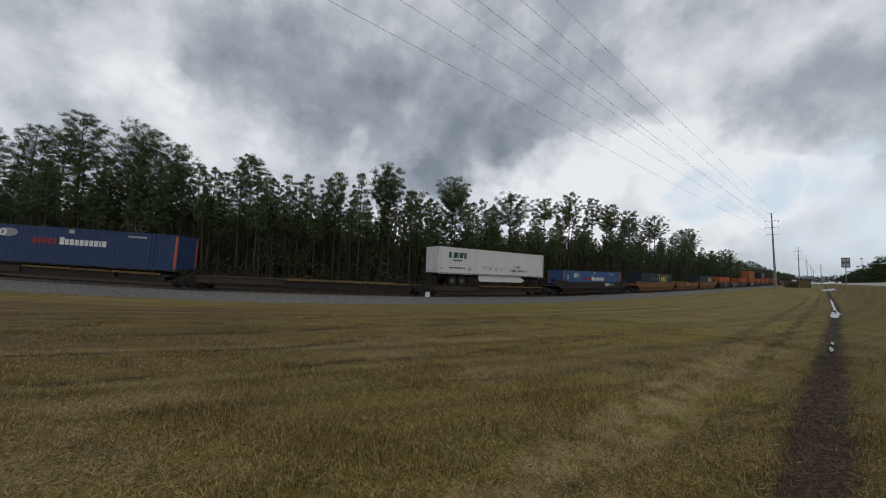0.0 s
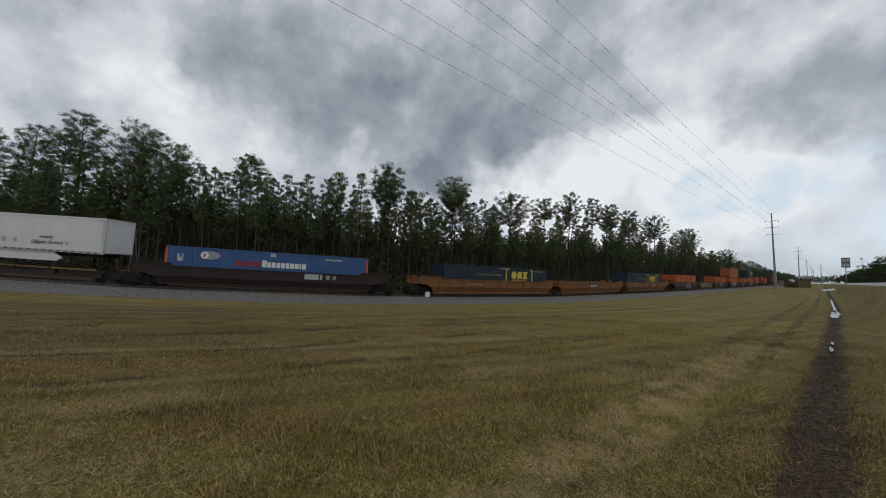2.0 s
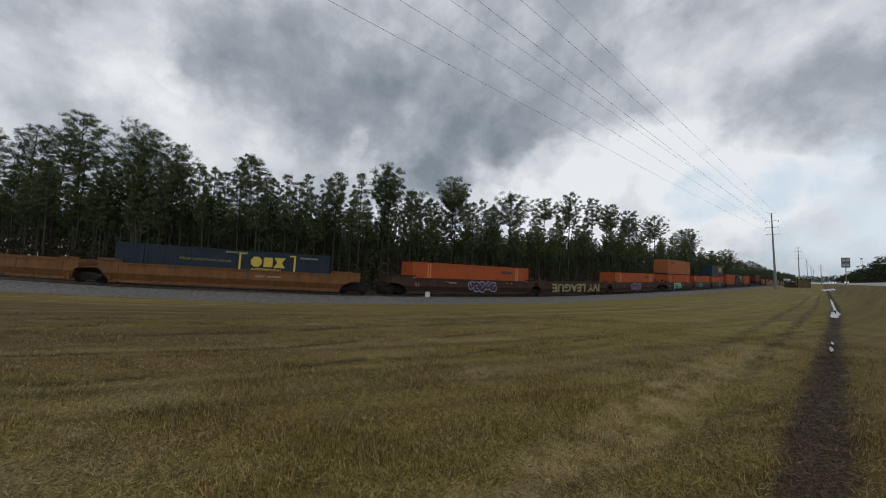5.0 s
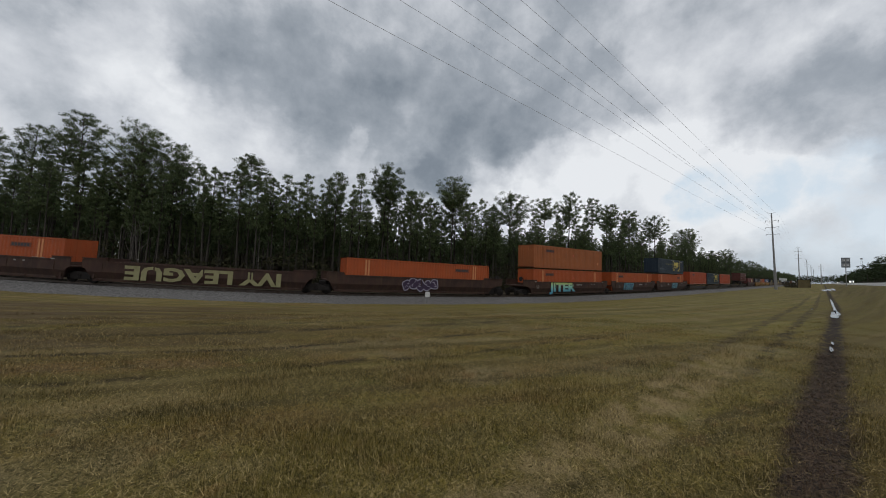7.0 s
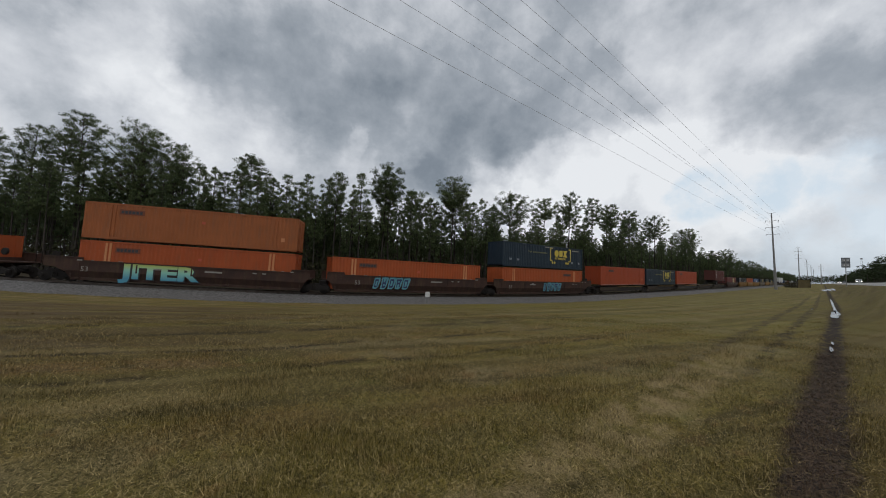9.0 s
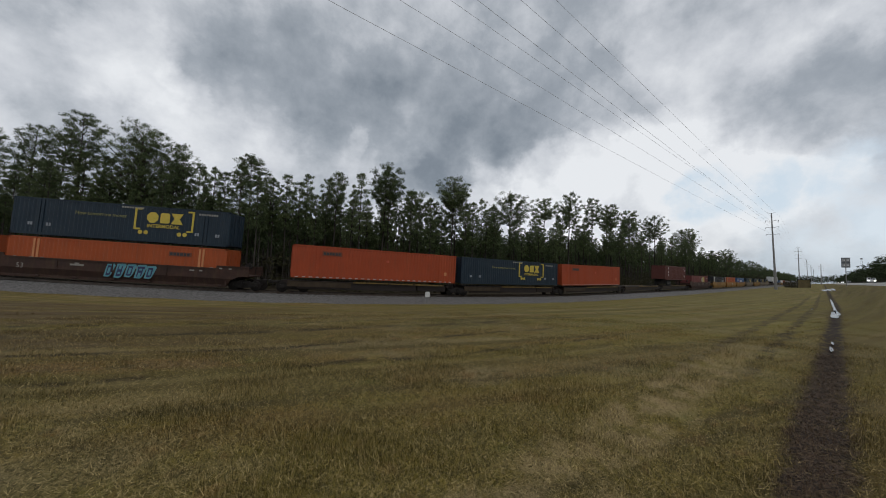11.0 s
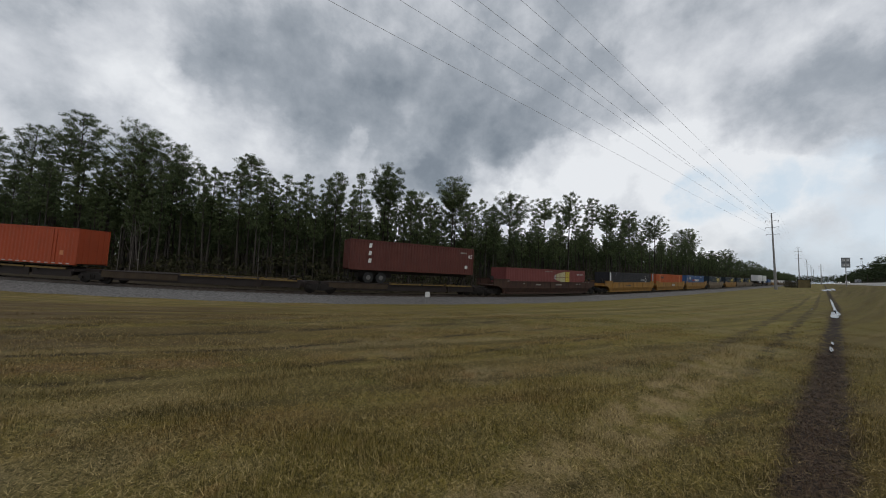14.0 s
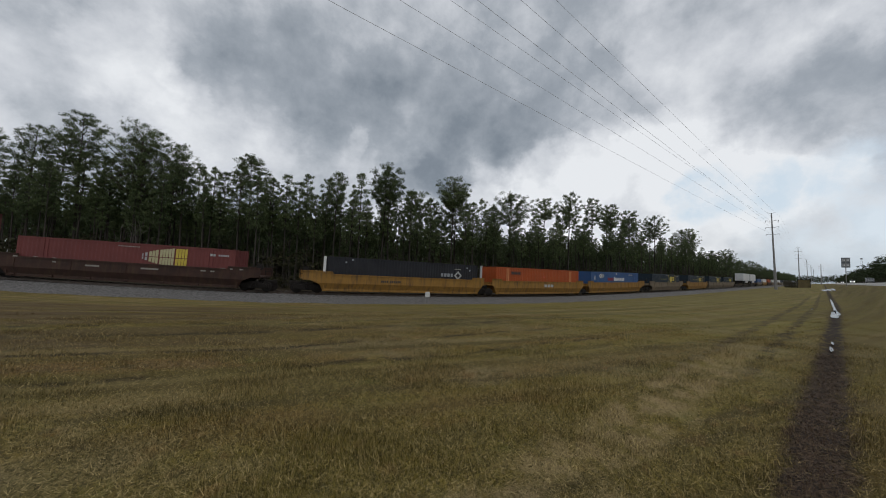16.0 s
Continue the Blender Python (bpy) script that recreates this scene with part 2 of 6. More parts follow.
M_ORANGE_PALE = material("faded_orange_container_paint", (0.29, 0.088, 0.024), (0.36, 0.108, 0.032), 0.7, 0.6, dirt=(0.20, 0.085, 0.04), dirt_amount=0.3)
M_MAROON = material("maroon_container_paint", (0.084, 0.022, 0.016), (0.112, 0.030, 0.021), 0.8, 0.6, dirt=(0.09, 0.04, 0.035), dirt_amount=0.25)
M_BRICK = material("brick_red_container_paint", (0.150, 0.040, 0.037), (0.190, 0.052, 0.047), 0.8, 0.6, dirt=(0.15, 0.05, 0.045), dirt_amount=0.25)
M_WHITE = material("white_trailer_paint", (0.60, 0.605, 0.60), (0.68, 0.68, 0.675), 0.8, 0.45, dirt=(0.42, 0.41, 0.38), dirt_amount=0.15)
M_WELL_OCHRE = material("ochre_well_car_paint", (0.150, 0.062, 0.018), (0.225, 0.098, 0.028), 1.2, 0.65, dirt=GRIME, dirt_amount=0.45)
M_WELL_YELLOW = material("yellow_well_car_paint", (0.26, 0.135, 0.026), (0.34, 0.18, 0.038), 1.2, 0.65, dirt=GRIME, dirt_amount=0.45)
M_WELL_MAROON = material("rust_brown_well_car_paint", (0.030, 0.0150, 0.011), (0.062, 0.028, 0.019), 1.6, 0.7, dirt=(0.085, 0.055, 0.026), dirt_amount=0.30)
M_WELL_DARK = material("sooty_brown_well_car_paint", (0.017, 0.012, 0.010), (0.028, 0.020, 0.017), 1.2, 0.7, dirt=(0.028, 0.015, 0.010), dirt_amount=0.45)
M_WELL_TAN = material("tan_well_car_paint", (0.16, 0.12, 0.08), (0.22, 0.17, 0.11), 1.2, 0.7, dirt=GRIME, dirt_amount=0.45)
M_DECK_YELLOW = material("worn_yellow_deck_paint", (0.09, 0.055, 0.016), (0.24, 0.155, 0.042), 3.0, 0.75, dirt=GRIME, dirt_amount=0.5)
M_IRON = material("grimy_cast_iron", (0.010, 0.008, 0.007), (0.024, 0.019, 0.016), 4.0, 0.75, 0.2)
M_RAIL = material("worn_rail_steel", (0.10, 0.075, 0.06), (0.20, 0.17, 0.15), 2.0, 0.4, 0.8)
M_TYRE = material("black_rubber", (0.012, 0.012, 0.012), (0.025, 0.025, 0.025), 8.0, 0.8)
M_MARK_WHITE = material("white_marking_paint", (0.62, 0.63, 0.63), (0.75, 0.75, 0.74), 5.0, 0.6)
M_MARK_YELLOW = material("yellow_marking_paint", (0.54, 0.41, 0.06), (0.64, 0.50, 0.09), 5.0, 0.6)
M_MARK_FAINT = material("faded_pale_marking_paint", (0.22, 0.21, 0.19), (0.32, 0.30, 0.27), 5.0, 0.7)
M_MARK_DULL = material("dull_yellow_marking_paint", (0.20, 0.19, 0.075), (0.27, 0.25, 0.10), 5.0, 0.7)
M_RIM = material("dusty_grey_rim", (0.10, 0.098, 0.095), (0.17, 0.165, 0.16), 5.0, 0.6, 0.2)
M_MARK_HAZE = material("hazy_grey_marking_paint", (0.24, 0.26, 0.29), (0.30, 0.32, 0.35), 5.0, 0.6)
M_MARK_RED = material("red_marking_paint", (0.22, 0.025, 0.035), (0.28, 0.035, 0.045), 5.0, 0.6)
M_MARK_GREEN = material("dark_green_marking_paint", (0.015, 0.07, 0.045), (0.02, 0.09, 0.055), 5.0, 0.6)
M_MARK_DARK = material("dark_marking_paint", (0.03, 0.03, 0.035), (0.05, 0.05, 0.055), 5.0, 0.6)
M_MARK_ORANGE = material("orange_end_post_paint", (0.45, 0.085, 0.045), (0.52, 0.11, 0.06), 3.0, 0.6)
M_MARK_BROWN = material("rust_brown_marking_paint", (0.16, 0.05, 0.025), (0.20, 0.06, 0.03), 5.0, 0.6)
M_POST_TAN = material("tan_orange_post_paint", (0.50, 0.20, 0.085), (0.58, 0.25, 0.11), 2.0, 0.6)
M_MARK_GREY = material("grey_marking_paint", (0.35, 0.36, 0.37), (0.45, 0.46, 0.46), 5.0, 0.6)
M_SPRAY_MINT = material("mint_spray_paint", (0.30, 0.58, 0.50), (0.42, 0.68, 0.58), 2.5, 0.5)
M_SPRAY_FADE = material("mint_to_blue_spray_paint", (0.30, 0.58, 0.50), (0.42, 0.68, 0.58), 2.5, 0.5)


def fade_spray(m):
    """Yellow-green letter tops that fade to blue feet."""
    nt = m.node_tree
    N, L = nt.nodes.new, nt.links.new
    tc, sep, mr, ramp = N("ShaderNodeTexCoord"), N("ShaderNodeSeparateXYZ"), N("ShaderNodeMapRange"), N("ShaderNodeValToRGB")
    L(tc.outputs["Object"], sep.inputs[0])
    L(sep.outputs[2], mr.inputs["Value"])
    mr.inputs["From Min"].default_value, mr.inputs["From Max"].default_value = 0.5, 1.6
    L(mr.outputs[0], ramp.inputs[0])
    el = ramp.color_ramp.elements
    el[0].color, el[1].color = (0.08, 0.30, 0.42, 1), (0.45, 0.55, 0.16, 1)
    mid = el.new(0.55)
    mid.color = (0.28, 0.58, 0.48, 1)
    L(ramp.outputs[0], nt.nodes["Principled BSDF"].inputs["Base Color"])


fade_spray(M_SPRAY_FADE)
M_SPRAY_PURPLE = material("dark_purple_spray_paint", (0.035, 0.022, 0.05), (0.06, 0.035, 0.075), 2.5, 0.5)
M_SPRAY_SKY = material("sky_blue_spray_paint", (0.07, 0.23, 0.29), (0.15, 0.36, 0.41), 2.5, 0.5)
M_SPRAY_NIGHT = material("dark_blue_spray_paint", (0.022, 0.030, 0.085), (0.040, 0.050, 0.13), 2.5, 0.5)
M_SPRAY_CREAM = material("dull_cream_spray_paint", (0.22, 0.205, 0.10), (0.31, 0.29, 0.15), 2.5, 0.6)
M_EMBLEM_CREAM = material("cream_marking_paint", (0.44, 0.40, 0.23), (0.52, 0.48, 0.29), 5.0, 0.6)
M_SPRAY_PALE = material("pale_lilac_spray_paint", (0.28, 0.26, 0.34), (0.44, 0.42, 0.48), 2.5, 0.5)

# ================= mesh helpers =================


def mesh_object(name, bm, mat, parent=None, label=""):
    me = bpy.data.meshes.new(name)
    bm.to_mesh(me)
    bm.free()
    me.materials.append(mat)
    ob = new(name, me)
    if parent is not None:
        ob.parent = parent
    if label:
        tagged(ob, label)
    return ob


def part(name, bm, mat, parent, label=""):
    return mesh_object(name, bm, mat, parent, label)


def raw(name, verts, faces, mat, parent=None, shade=False):
    me = bpy.data.meshes.new(name)
    me.from_pydata([tuple(v) for v in verts], [], [tuple(f) for f in faces])
    me.materials.append(mat)
    if shade:
        me.polygons.foreach_set("use_smooth", [True] * len(me.polygons))
    me.update()
    ob = new(name, me)
    if parent is not None:
        ob.parent = parent
    return ob


def soup(name, verts, polys, corners, mat, parent=None):
    """A mesh of many equal polygons from arrays."""
    me = bpy.data.meshes.new(name)
    n = len(polys)
    me.vertices.add(len(verts))
    me.vertices.foreach_set("co", np.asarray(verts, np.float32).ravel())
    me.loops.add(n * corners)
    me.loops.foreach_set("vertex_index", np.asarray(polys, np.int32).ravel())
    me.polygons.add(n)
    me.polygons.foreach_set("loop_start", np.arange(0, n * corners, corners, dtype=np.int32))
    me.update(calc_edges=True)
    me.materials.append(mat)
    ob = new(name, me)
    if parent is not None:
        ob.parent = parent
    return ob


def box(bm, x0, x1, y0, y1, z0, z1, bevel=0.0):
    r = bmesh.ops.create_cube(bm, size=1.0, matrix=Matrix.Translation(((x0 + x1) / 2, (y0 + y1) / 2, (z0 + z1) / 2)) @ Matrix.Diagonal((x1 - x0, y1 - y0, z1 - z0, 1)))
    if bevel:
        edges = {e for v in r["verts"] for e in v.link_edges}
        bmesh.ops.bevel(bm, geom=list(edges), offset=bevel, segments=1, affect="EDGES")
    return bm


def boxes(*rows, bevel=0.0):
    bm = bmesh.new()
    for r in rows:
        box(bm, *r, bevel=bevel)
    return bm


def rod(bm, a, b, r0, r1=None, sides=8):
    a, b = Vector(a), Vector(b)
    d = b - a
    m = Matrix.Translation((a + b) / 2) @ d.to_track_quat("Z", "Y").to_matrix().to_4x4()
    bmesh.ops.create_cone(bm, cap_ends=True, segments=sides, radius1=r0, radius2=r0 if r1 is None else r1, depth=d.length, matrix=m)
    return bm


def plate(bm, outline, y0, y1):
    """A flat plate with an outline in x and z, between two y."""
    a = [bm.verts.new((x, y0, z)) for x, z in outline]
    b = [bm.verts.new((x, y1, z)) for x, z in outline]
    bm.faces.new(a)
    bm.faces.new(list(reversed(b)))
    n = len(a)
    for i in range(n):
        bm.faces.new((a[i], b[i], b[(i + 1) % n], a[(i + 1) % n]))
    bmesh.ops.recalc_face_normals(bm, faces=bm.faces)
    return bm


def lettering(name, words, size, mat, parent, x, z, y, shear=0.0, bold=0.0, turned=False, wide=1.0, label=""):
    """Words painted on the side that faces the field; turned: upside down."""
    cu = bpy.data.curves.new(name, "FONT")
    cu.body, cu.size, cu.extrude, cu.shear, cu.offset = words, size, 0.003, shear, bold
    cu.align_x, cu.align_y = "CENTER", "CENTER"
    cu.resolution_u = 2
    tmp = bpy.data.objects.new(name, cu)
    scene.collection.objects.link(tmp)
    bpy.context.view_layer.update()
    me = bpy.data.meshes.new_from_object(tmp.evaluated_get(bpy.context.evaluated_depsgraph_get()))
    bpy.data.objects.remove(tmp)
    me.transform(Matrix.Diagonal((wide, 1, 1, 1)))
    me.transform(pose(x, y, z, 90, 0, 0) @ pose(0, 0, 0, 0, 0, 180 if turned else 0))
    me.materials.clear()
    me.materials.append(mat)
    ob = new(name, me)
    ob.parent = parent
    if label:
        tagged(ob, label)
    return ob


def bars(x, z, h, widths, gap, y, slant=0.0):
    """A row of plain bars in place of writing that cannot be read, or of a trade mark."""
    bm = bmesh.new()
    for w in widths:
        plate(bm, [(x, z), (x + w, z), (x + w + slant, z + h), (x + slant, z + h)], y - 0.004, y + 0.002)
        x += w + gap
    return bm


def mark_row(x, z, h, widths, gap, y, mat, parent, label="", slant=0.0):
    """Letter blocks of a trade mark, each a part of its own."""
    for w in widths:
        part("letter_block", bars(x, z, h, [w], gap, y, slant), mat, parent, label)
        x += w + gap


def small_print(name, bm, mat, parent, label=""):
    """Writing too small to pick apart, joined."""
    return tagged(part(name, bm, mat, parent, label), kind="stuff")


def thing(name, label, category, group=""):
    return tagged(new(name), label, category, group)


# ================= ground =================


def field_colour(m, shade, blades=False):
    """Bands and patches of brown, olive and straw that run along the railway, by each point's distance from it."""
    nt = m.node_tree
    N, L = nt.nodes.new, nt.links.new
    bsdf = nt.nodes["Principled BSDF"]
    geo = N("ShaderNodeNewGeometry")

    def mathn(op, a, b=None):
        n = N("ShaderNodeMath")
        n.operation = op
        for i, v in enumerate((a, b)):
            if v is None:
                continue
            if isinstance(v, (int, float)):
                n.inputs[i].default_value = v
            else:
                L(v, n.inputs[i])
        return n.outputs[0]

    def dot(v):
        n = N("ShaderNodeVectorMath")
        n.operation = "DOT_PRODUCT"
        L(geo.outputs["Position"], n.inputs[0])
        n.inputs[1].default_value = v
        return n.outputs["Value"]

    def attribute(name):
        n = N("ShaderNodeAttribute")
        n.attribute_name = name
        return n.outputs["Fac"]

    across, run = attribute("across"), attribute("along")
    both = N("ShaderNodeCombineXYZ")
    L(mathn("MULTIPLY", run, 0.16), both.inputs[0])
    L(across, both.inputs[1])

    def noise_at(scale, detail=4, banded=False, shift=0.0):
        n = N("ShaderNodeTexNoise")
        n.inputs["Scale"].default_value, n.inputs["Detail"].default_value = scale, detail
        n.inputs["Roughness"].default_value = 0.6
        mp = N("ShaderNodeMapping")
        mp.inputs["Location"].default_value = (shift, shift * 0.7, 0)
        L(both.outputs[0] if banded else geo.outputs["Position"], mp.inputs[0])
        L(mp.outputs[0], n.inputs["Vector"])
        return n.outputs["Fac"]

    def band(value, a, b, top=1.0):
        n = N("ShaderNodeMapRange")
        n.interpolation_type = "SMOOTHSTEP"
        n.inputs["From Min"].default_value, n.inputs["From Max"].default_value = a, b
        n.inputs["To Max"].default_value = top
        L(value, n.inputs["Value"])
        return n.outputs[0]

    def blend(fac, a, colour):
        n = N("ShaderNodeMix")
        n.data_type = "RGBA"
        L(fac, n.inputs["Factor"])
        if isinstance(a, tuple):
            n.inputs["A"].default_value = (*a, 1)
        else:
            L(a, n.inputs["A"])
        n.inputs["B"].default_value = (*(q * shade for q in colour), 1)
        return n.outputs["Result"]

    c = blend(band(noise_at(0.42, 5, True), 0.37, 0.55), (0.158 * shade, 0.108 * shade, 0.036 * shade), (0.166, 0.130, 0.026))
    c = blend(band(noise_at(0.55, 5, True, 9.0), 0.50, 0.72, 0.75), c, (0.165, 0.084, 0.034))
    c = blend(band(noise_at(0.45, 6, False, 4.0), 0.48, 0.70, 0.75), c, (0.235, 0.185, 0.098))
    c = blend(band(noise_at(0.30, 5, False, 17.0), 0.52, 0.66, 0.7), c, (0.110, 0.094, 0.020))
    c = blend(band(noise_at(1.1, 6, True, 31.0), 0.52, 0.66, 0.8), c, (0.060, 0.046, 0.019))
    c = blend(band(noise_at(0.9, 6, True, 51.0), 0.54, 0.70, 0.7), c, (0.245, 0.195, 0.095))
    c = blend(band(noise_at(5.0, 5, False, 3.0), 0.54, 0.74, 0.6), c, (0.060, 0.050, 0.017))
    c = blend(band(noise_at(26.0, 3, False, 3.0), 0.44, 0.62, 0.75), c, (0.045, 0.038, 0.014))
    c = blend(band(noise_at(3.1, 6, False, 63.0), 0.52, 0.68, 0.45), c, (0.052, 0.040, 0.013))
    c = blend(band(noise_at(2.3, 5, False, 87.0), 0.56, 0.70, 0.5), c, (0.190, 0.100, 0.036))
    c = blend(band(noise_at(1.7, 5, False, 97.0), 0.60, 0.72, 0.5), c, (0.085, 0.105, 0.022))
    c = blend(band(noise_at(55.0, 2, False, 8.0), 0.58, 0.70, 0.6), c, (0.29, 0.235, 0.125))
    c = blend(band(run, 10.0, 26.0, 0.35), c, (0.150, 0.134, 0.026))
    # long streaks left by the mower
    swath = N("ShaderNodeCombineXYZ")
    L(mathn("MULTIPLY", run, 0.035), swath.inputs[0])
    L(across, swath.inputs[1])
    for shift, low, top, tone in ((3.0, 0.50, 0.62, (0.085, 0.066, 0.020)), (23.0, 0.54, 0.5, (0.215, 0.165, 0.070))):
        n = N("ShaderNodeTexNoise")
        n.inputs["Scale"].default_value, n.inputs["Detail"].default_value = 1.15, 3
        mp = N("ShaderNodeMapping")
        mp.inputs["Location"].default_value = (shift, shift, 0)
        L(swath.outputs[0], mp.inputs[0])
        L(mp.outputs[0], n.inputs["Vector"])
        c = blend(band(n.outputs["Fac"], low, low + 0.12, top), c, tone)
    # worn brown ground where machines have turned
    worn = mathn("MULTIPLY", mathn("SUBTRACT", 1.0, band(run, 4.0, 13.0)), mathn("MULTIPLY", band(across, 7.0, 13.0), mathn("SUBTRACT", 1.0, band(across, 25.0, 28.0))))
    c = blend(mathn("MULTIPLY", worn, band(noise_at(0.5, 6, True, 71.0), 0.38, 0.58, 0.85)), c, (0.074, 0.048, 0.022))
    # leaf litter beyond the track
    c = blend(mathn("SUBTRACT", 1.0, band(across, -7.5, -4.4)), c, (0.040, 0.031, 0.019))
    # broken wheel tracks that follow the railway
    lean = mathn("MULTIPLY", mathn("MAXIMUM", mathn("SUBTRACT", run, 8.0), 0.0), 0.16)
    for place, half in ((24.75, 0.20), (22.95, 0.13), (26.7, 0.10), (28.4, 0.10)):
        off = mathn("ABSOLUTE", mathn("SUBTRACT", mathn("ADD", mathn("ADD", across, lean), mathn("MULTIPLY", mathn("SUBTRACT", noise_at(0.5, 4), 0.5), 0.45)), place))
        line = mathn("MULTIPLY", mathn("SUBTRACT", 1.0, band(off, half * 0.4, half * 1.6)), mathn("SUBTRACT", 1.0, band(run, 11.0, 19.0)))
        c = blend(mathn("MULTIPLY", mathn("MULTIPLY", line, 0.85), band(noise_at(0.8, 5, False, 40.0), 0.42, 0.56)), c, (0.026, 0.020, 0.010))
    # ruts along the road's direction; the strip towards the road is darker and browner
    right, ahead_d = dot(tuple(FAR_R)), dot(tuple(FAR_D))
    c = blend(band(right, -0.9, 0.5, 0.45), c, (0.078, 0.056, 0.018))
    wob = mathn("ADD", mathn("MULTIPLY", mathn("SUBTRACT", noise_at(1.6, 6), 0.5), 0.50), mathn("MULTIPLY", mathn("SUBTRACT", noise_at(9.0, 5), 0.5), 0.42))
    mud = None
    for place, slope, half, strength, tone, begin, end in RUTS:
        centre = mathn("ADD", place, mathn("MULTIPLY", slope, mathn("MINIMUM", ahead_d, 38.0)))
        off = mathn("ABSOLUTE", mathn("SUBTRACT", mathn("ADD", right, wob), centre))
        inner = mathn("SUBTRACT", 1.0, band(off, half * 0.55, half * 1.35))
        patchy = (0.28, 0.50) if strength > 0.9 else (0.38, 0.58)
        cover = mathn("MULTIPLY", mathn("MULTIPLY", inner, strength), band(noise_at(4.0 if strength > 0.9 else 2.2, 7), *patchy))
        if begin > 0 or end < 100:
            cover = mathn("MULTIPLY", cover, mathn("MULTIPLY", band(ahead_d, begin - 3.0, begin + 3.0), mathn("SUBTRACT", 1.0, band(ahead_d, end * 0.6, end * 1.4))))
        c = blend(cover, c, tone)
        mud = mud or cover
    if blades:
        rnd = geo.outputs["Random Per Island"]
        c = blend(band(rnd, 0.60, 0.98, 0.72), c, (0.38, 0.295, 0.138))
        c = blend(mathn("SUBTRACT", 0.85, band(rnd, 0.10, 0.45, 0.85)), c, (0.030, 0.028, 0.009))
        # stalks that lie in the mud are wet and brown
        c = blend(mathn("MULTIPLY", mud, 0.70), c, (0.072, 0.044, 0.031))
    L(c, bsdf.inputs["Base Color"])


# ruts: side and slope of the middle line, half width, cover, tone, the stretch over which they show
RUTS = [(-0.17, 0.020, 0.22, 0.98, (0.024, 0.016, 0.012), -20.0, 400.0), (-1.16, 0.019, 0.14, 0.85, (0.036, 0.028, 0.014), 9.0, 90.0), (-2.06, 0.020, 0.15, 0.80, (0.042, 0.032, 0.016), 7.0, 70.0),
        (-1.56, 0.004, 0.42, 0.75, (0.285, 0.215, 0.110), -6.0, 10.0)]
M_GRASS = material("mown_grass", (0.10, 0.08, 0.02), (0.2, 0.16, 0.06), 0.35, 0.9, bump=0.8, fine=14.0, spec=0.15)
field_colour(M_GRASS, 1.02)


def mark_places(me, x, y):
    """Stores each point's distance from the railway and its place along it."""
    d, s = to_track(x, y)
    for name, values in (("across", d), ("along", s)):
        me.attributes.new(name, "FLOAT", "POINT").data.foreach_set("value", np.asarray(values, np.float32))


def build_ground():
    rings = np.concatenate([[0.0], np.geomspace(0.8, 4200.0, 170)])
    lead = np.linspace(-1.15, 1.15, 330) + CAM_YAW
    rest = np.linspace(CAM_YAW + 1.15, CAM_YAW - 1.15 + 2 * math.pi, 60)[1:-1]
    az = np.concatenate([lead, rest])
    n = len(az)
    r, a = np.meshgrid(rings[1:], az, indexing="ij")
    x, y = r * np.cos(a), r * np.sin(a)
    z = ground_height(x.ravel(), y.ravel()).reshape(x.shape)
    side = x * FAR_R.x + y * FAR_R.y
    z = z - 0.05 * np.exp(-((side + 0.17 - 0.020 * np.clip(x * FAR_D.x + y * FAR_D.y, 0, 38)) / 0.24) ** 2) * (r < 80) + 0.02 * np.sin(x * 1.1 + y * 0.4) * np.sin(y * 0.9) * (r < 200)
    verts = np.concatenate([[[0, 0, 0]], np.stack([x.ravel(), y.ravel(), z.ravel()], 1)])
    faces = []
    for j in range(n):
        faces.append((0, 1 + j, 1 + (j + 1) % n))
    m = len(rings) - 1
    i, j = np.meshgrid(np.arange(m - 1), np.arange(n), indexing="ij")
    k = (j + 1) % n
    quads = np.stack([1 + i * n + j, 1 + (i + 1) * n + j, 1 + (i + 1) * n + k, 1 + i * n + k], -1).reshape(-1, 4)
    faces += [tuple(int(v) for v in q) for q in quads]
    ob = raw("ground", verts, faces, M_GRASS, shade=True)
    mark_places(ob.data, verts[:, 0], verts[:, 1])
    tagged(ob, "wide mown field of straw-brown and green grass with ruts", "field", kind="structure")


build_ground()


def sweep(name, profile, s_values, mat, label, category):
    """A profile of (side, up) swept along the track."""
    verts, faces = [], []
    k = len(profile)
    for s in s_values:
        for side, up in profile:
            verts.append(rail_at(s, side, up))
    for i in range(len(s_values) - 1):
        for j in range(k - 1):
            faces.append((i * k + j, (i + 1) * k + j, (i + 1) * k + j + 1, i * k + j + 1))
    ob = raw(name, verts, faces, mat)
    return tagged(ob, label, category, kind="structure")


LINE = np.concatenate([np.arange(-120, 160, 2.0), np.arange(160, 800, 10.0)])
M_BALLAST = material("crushed_grey_ballast", (0.041, 0.038, 0.036), (0.143, 0.136, 0.130), 6.0, 0.9, bump=1.0, fine=16.0)


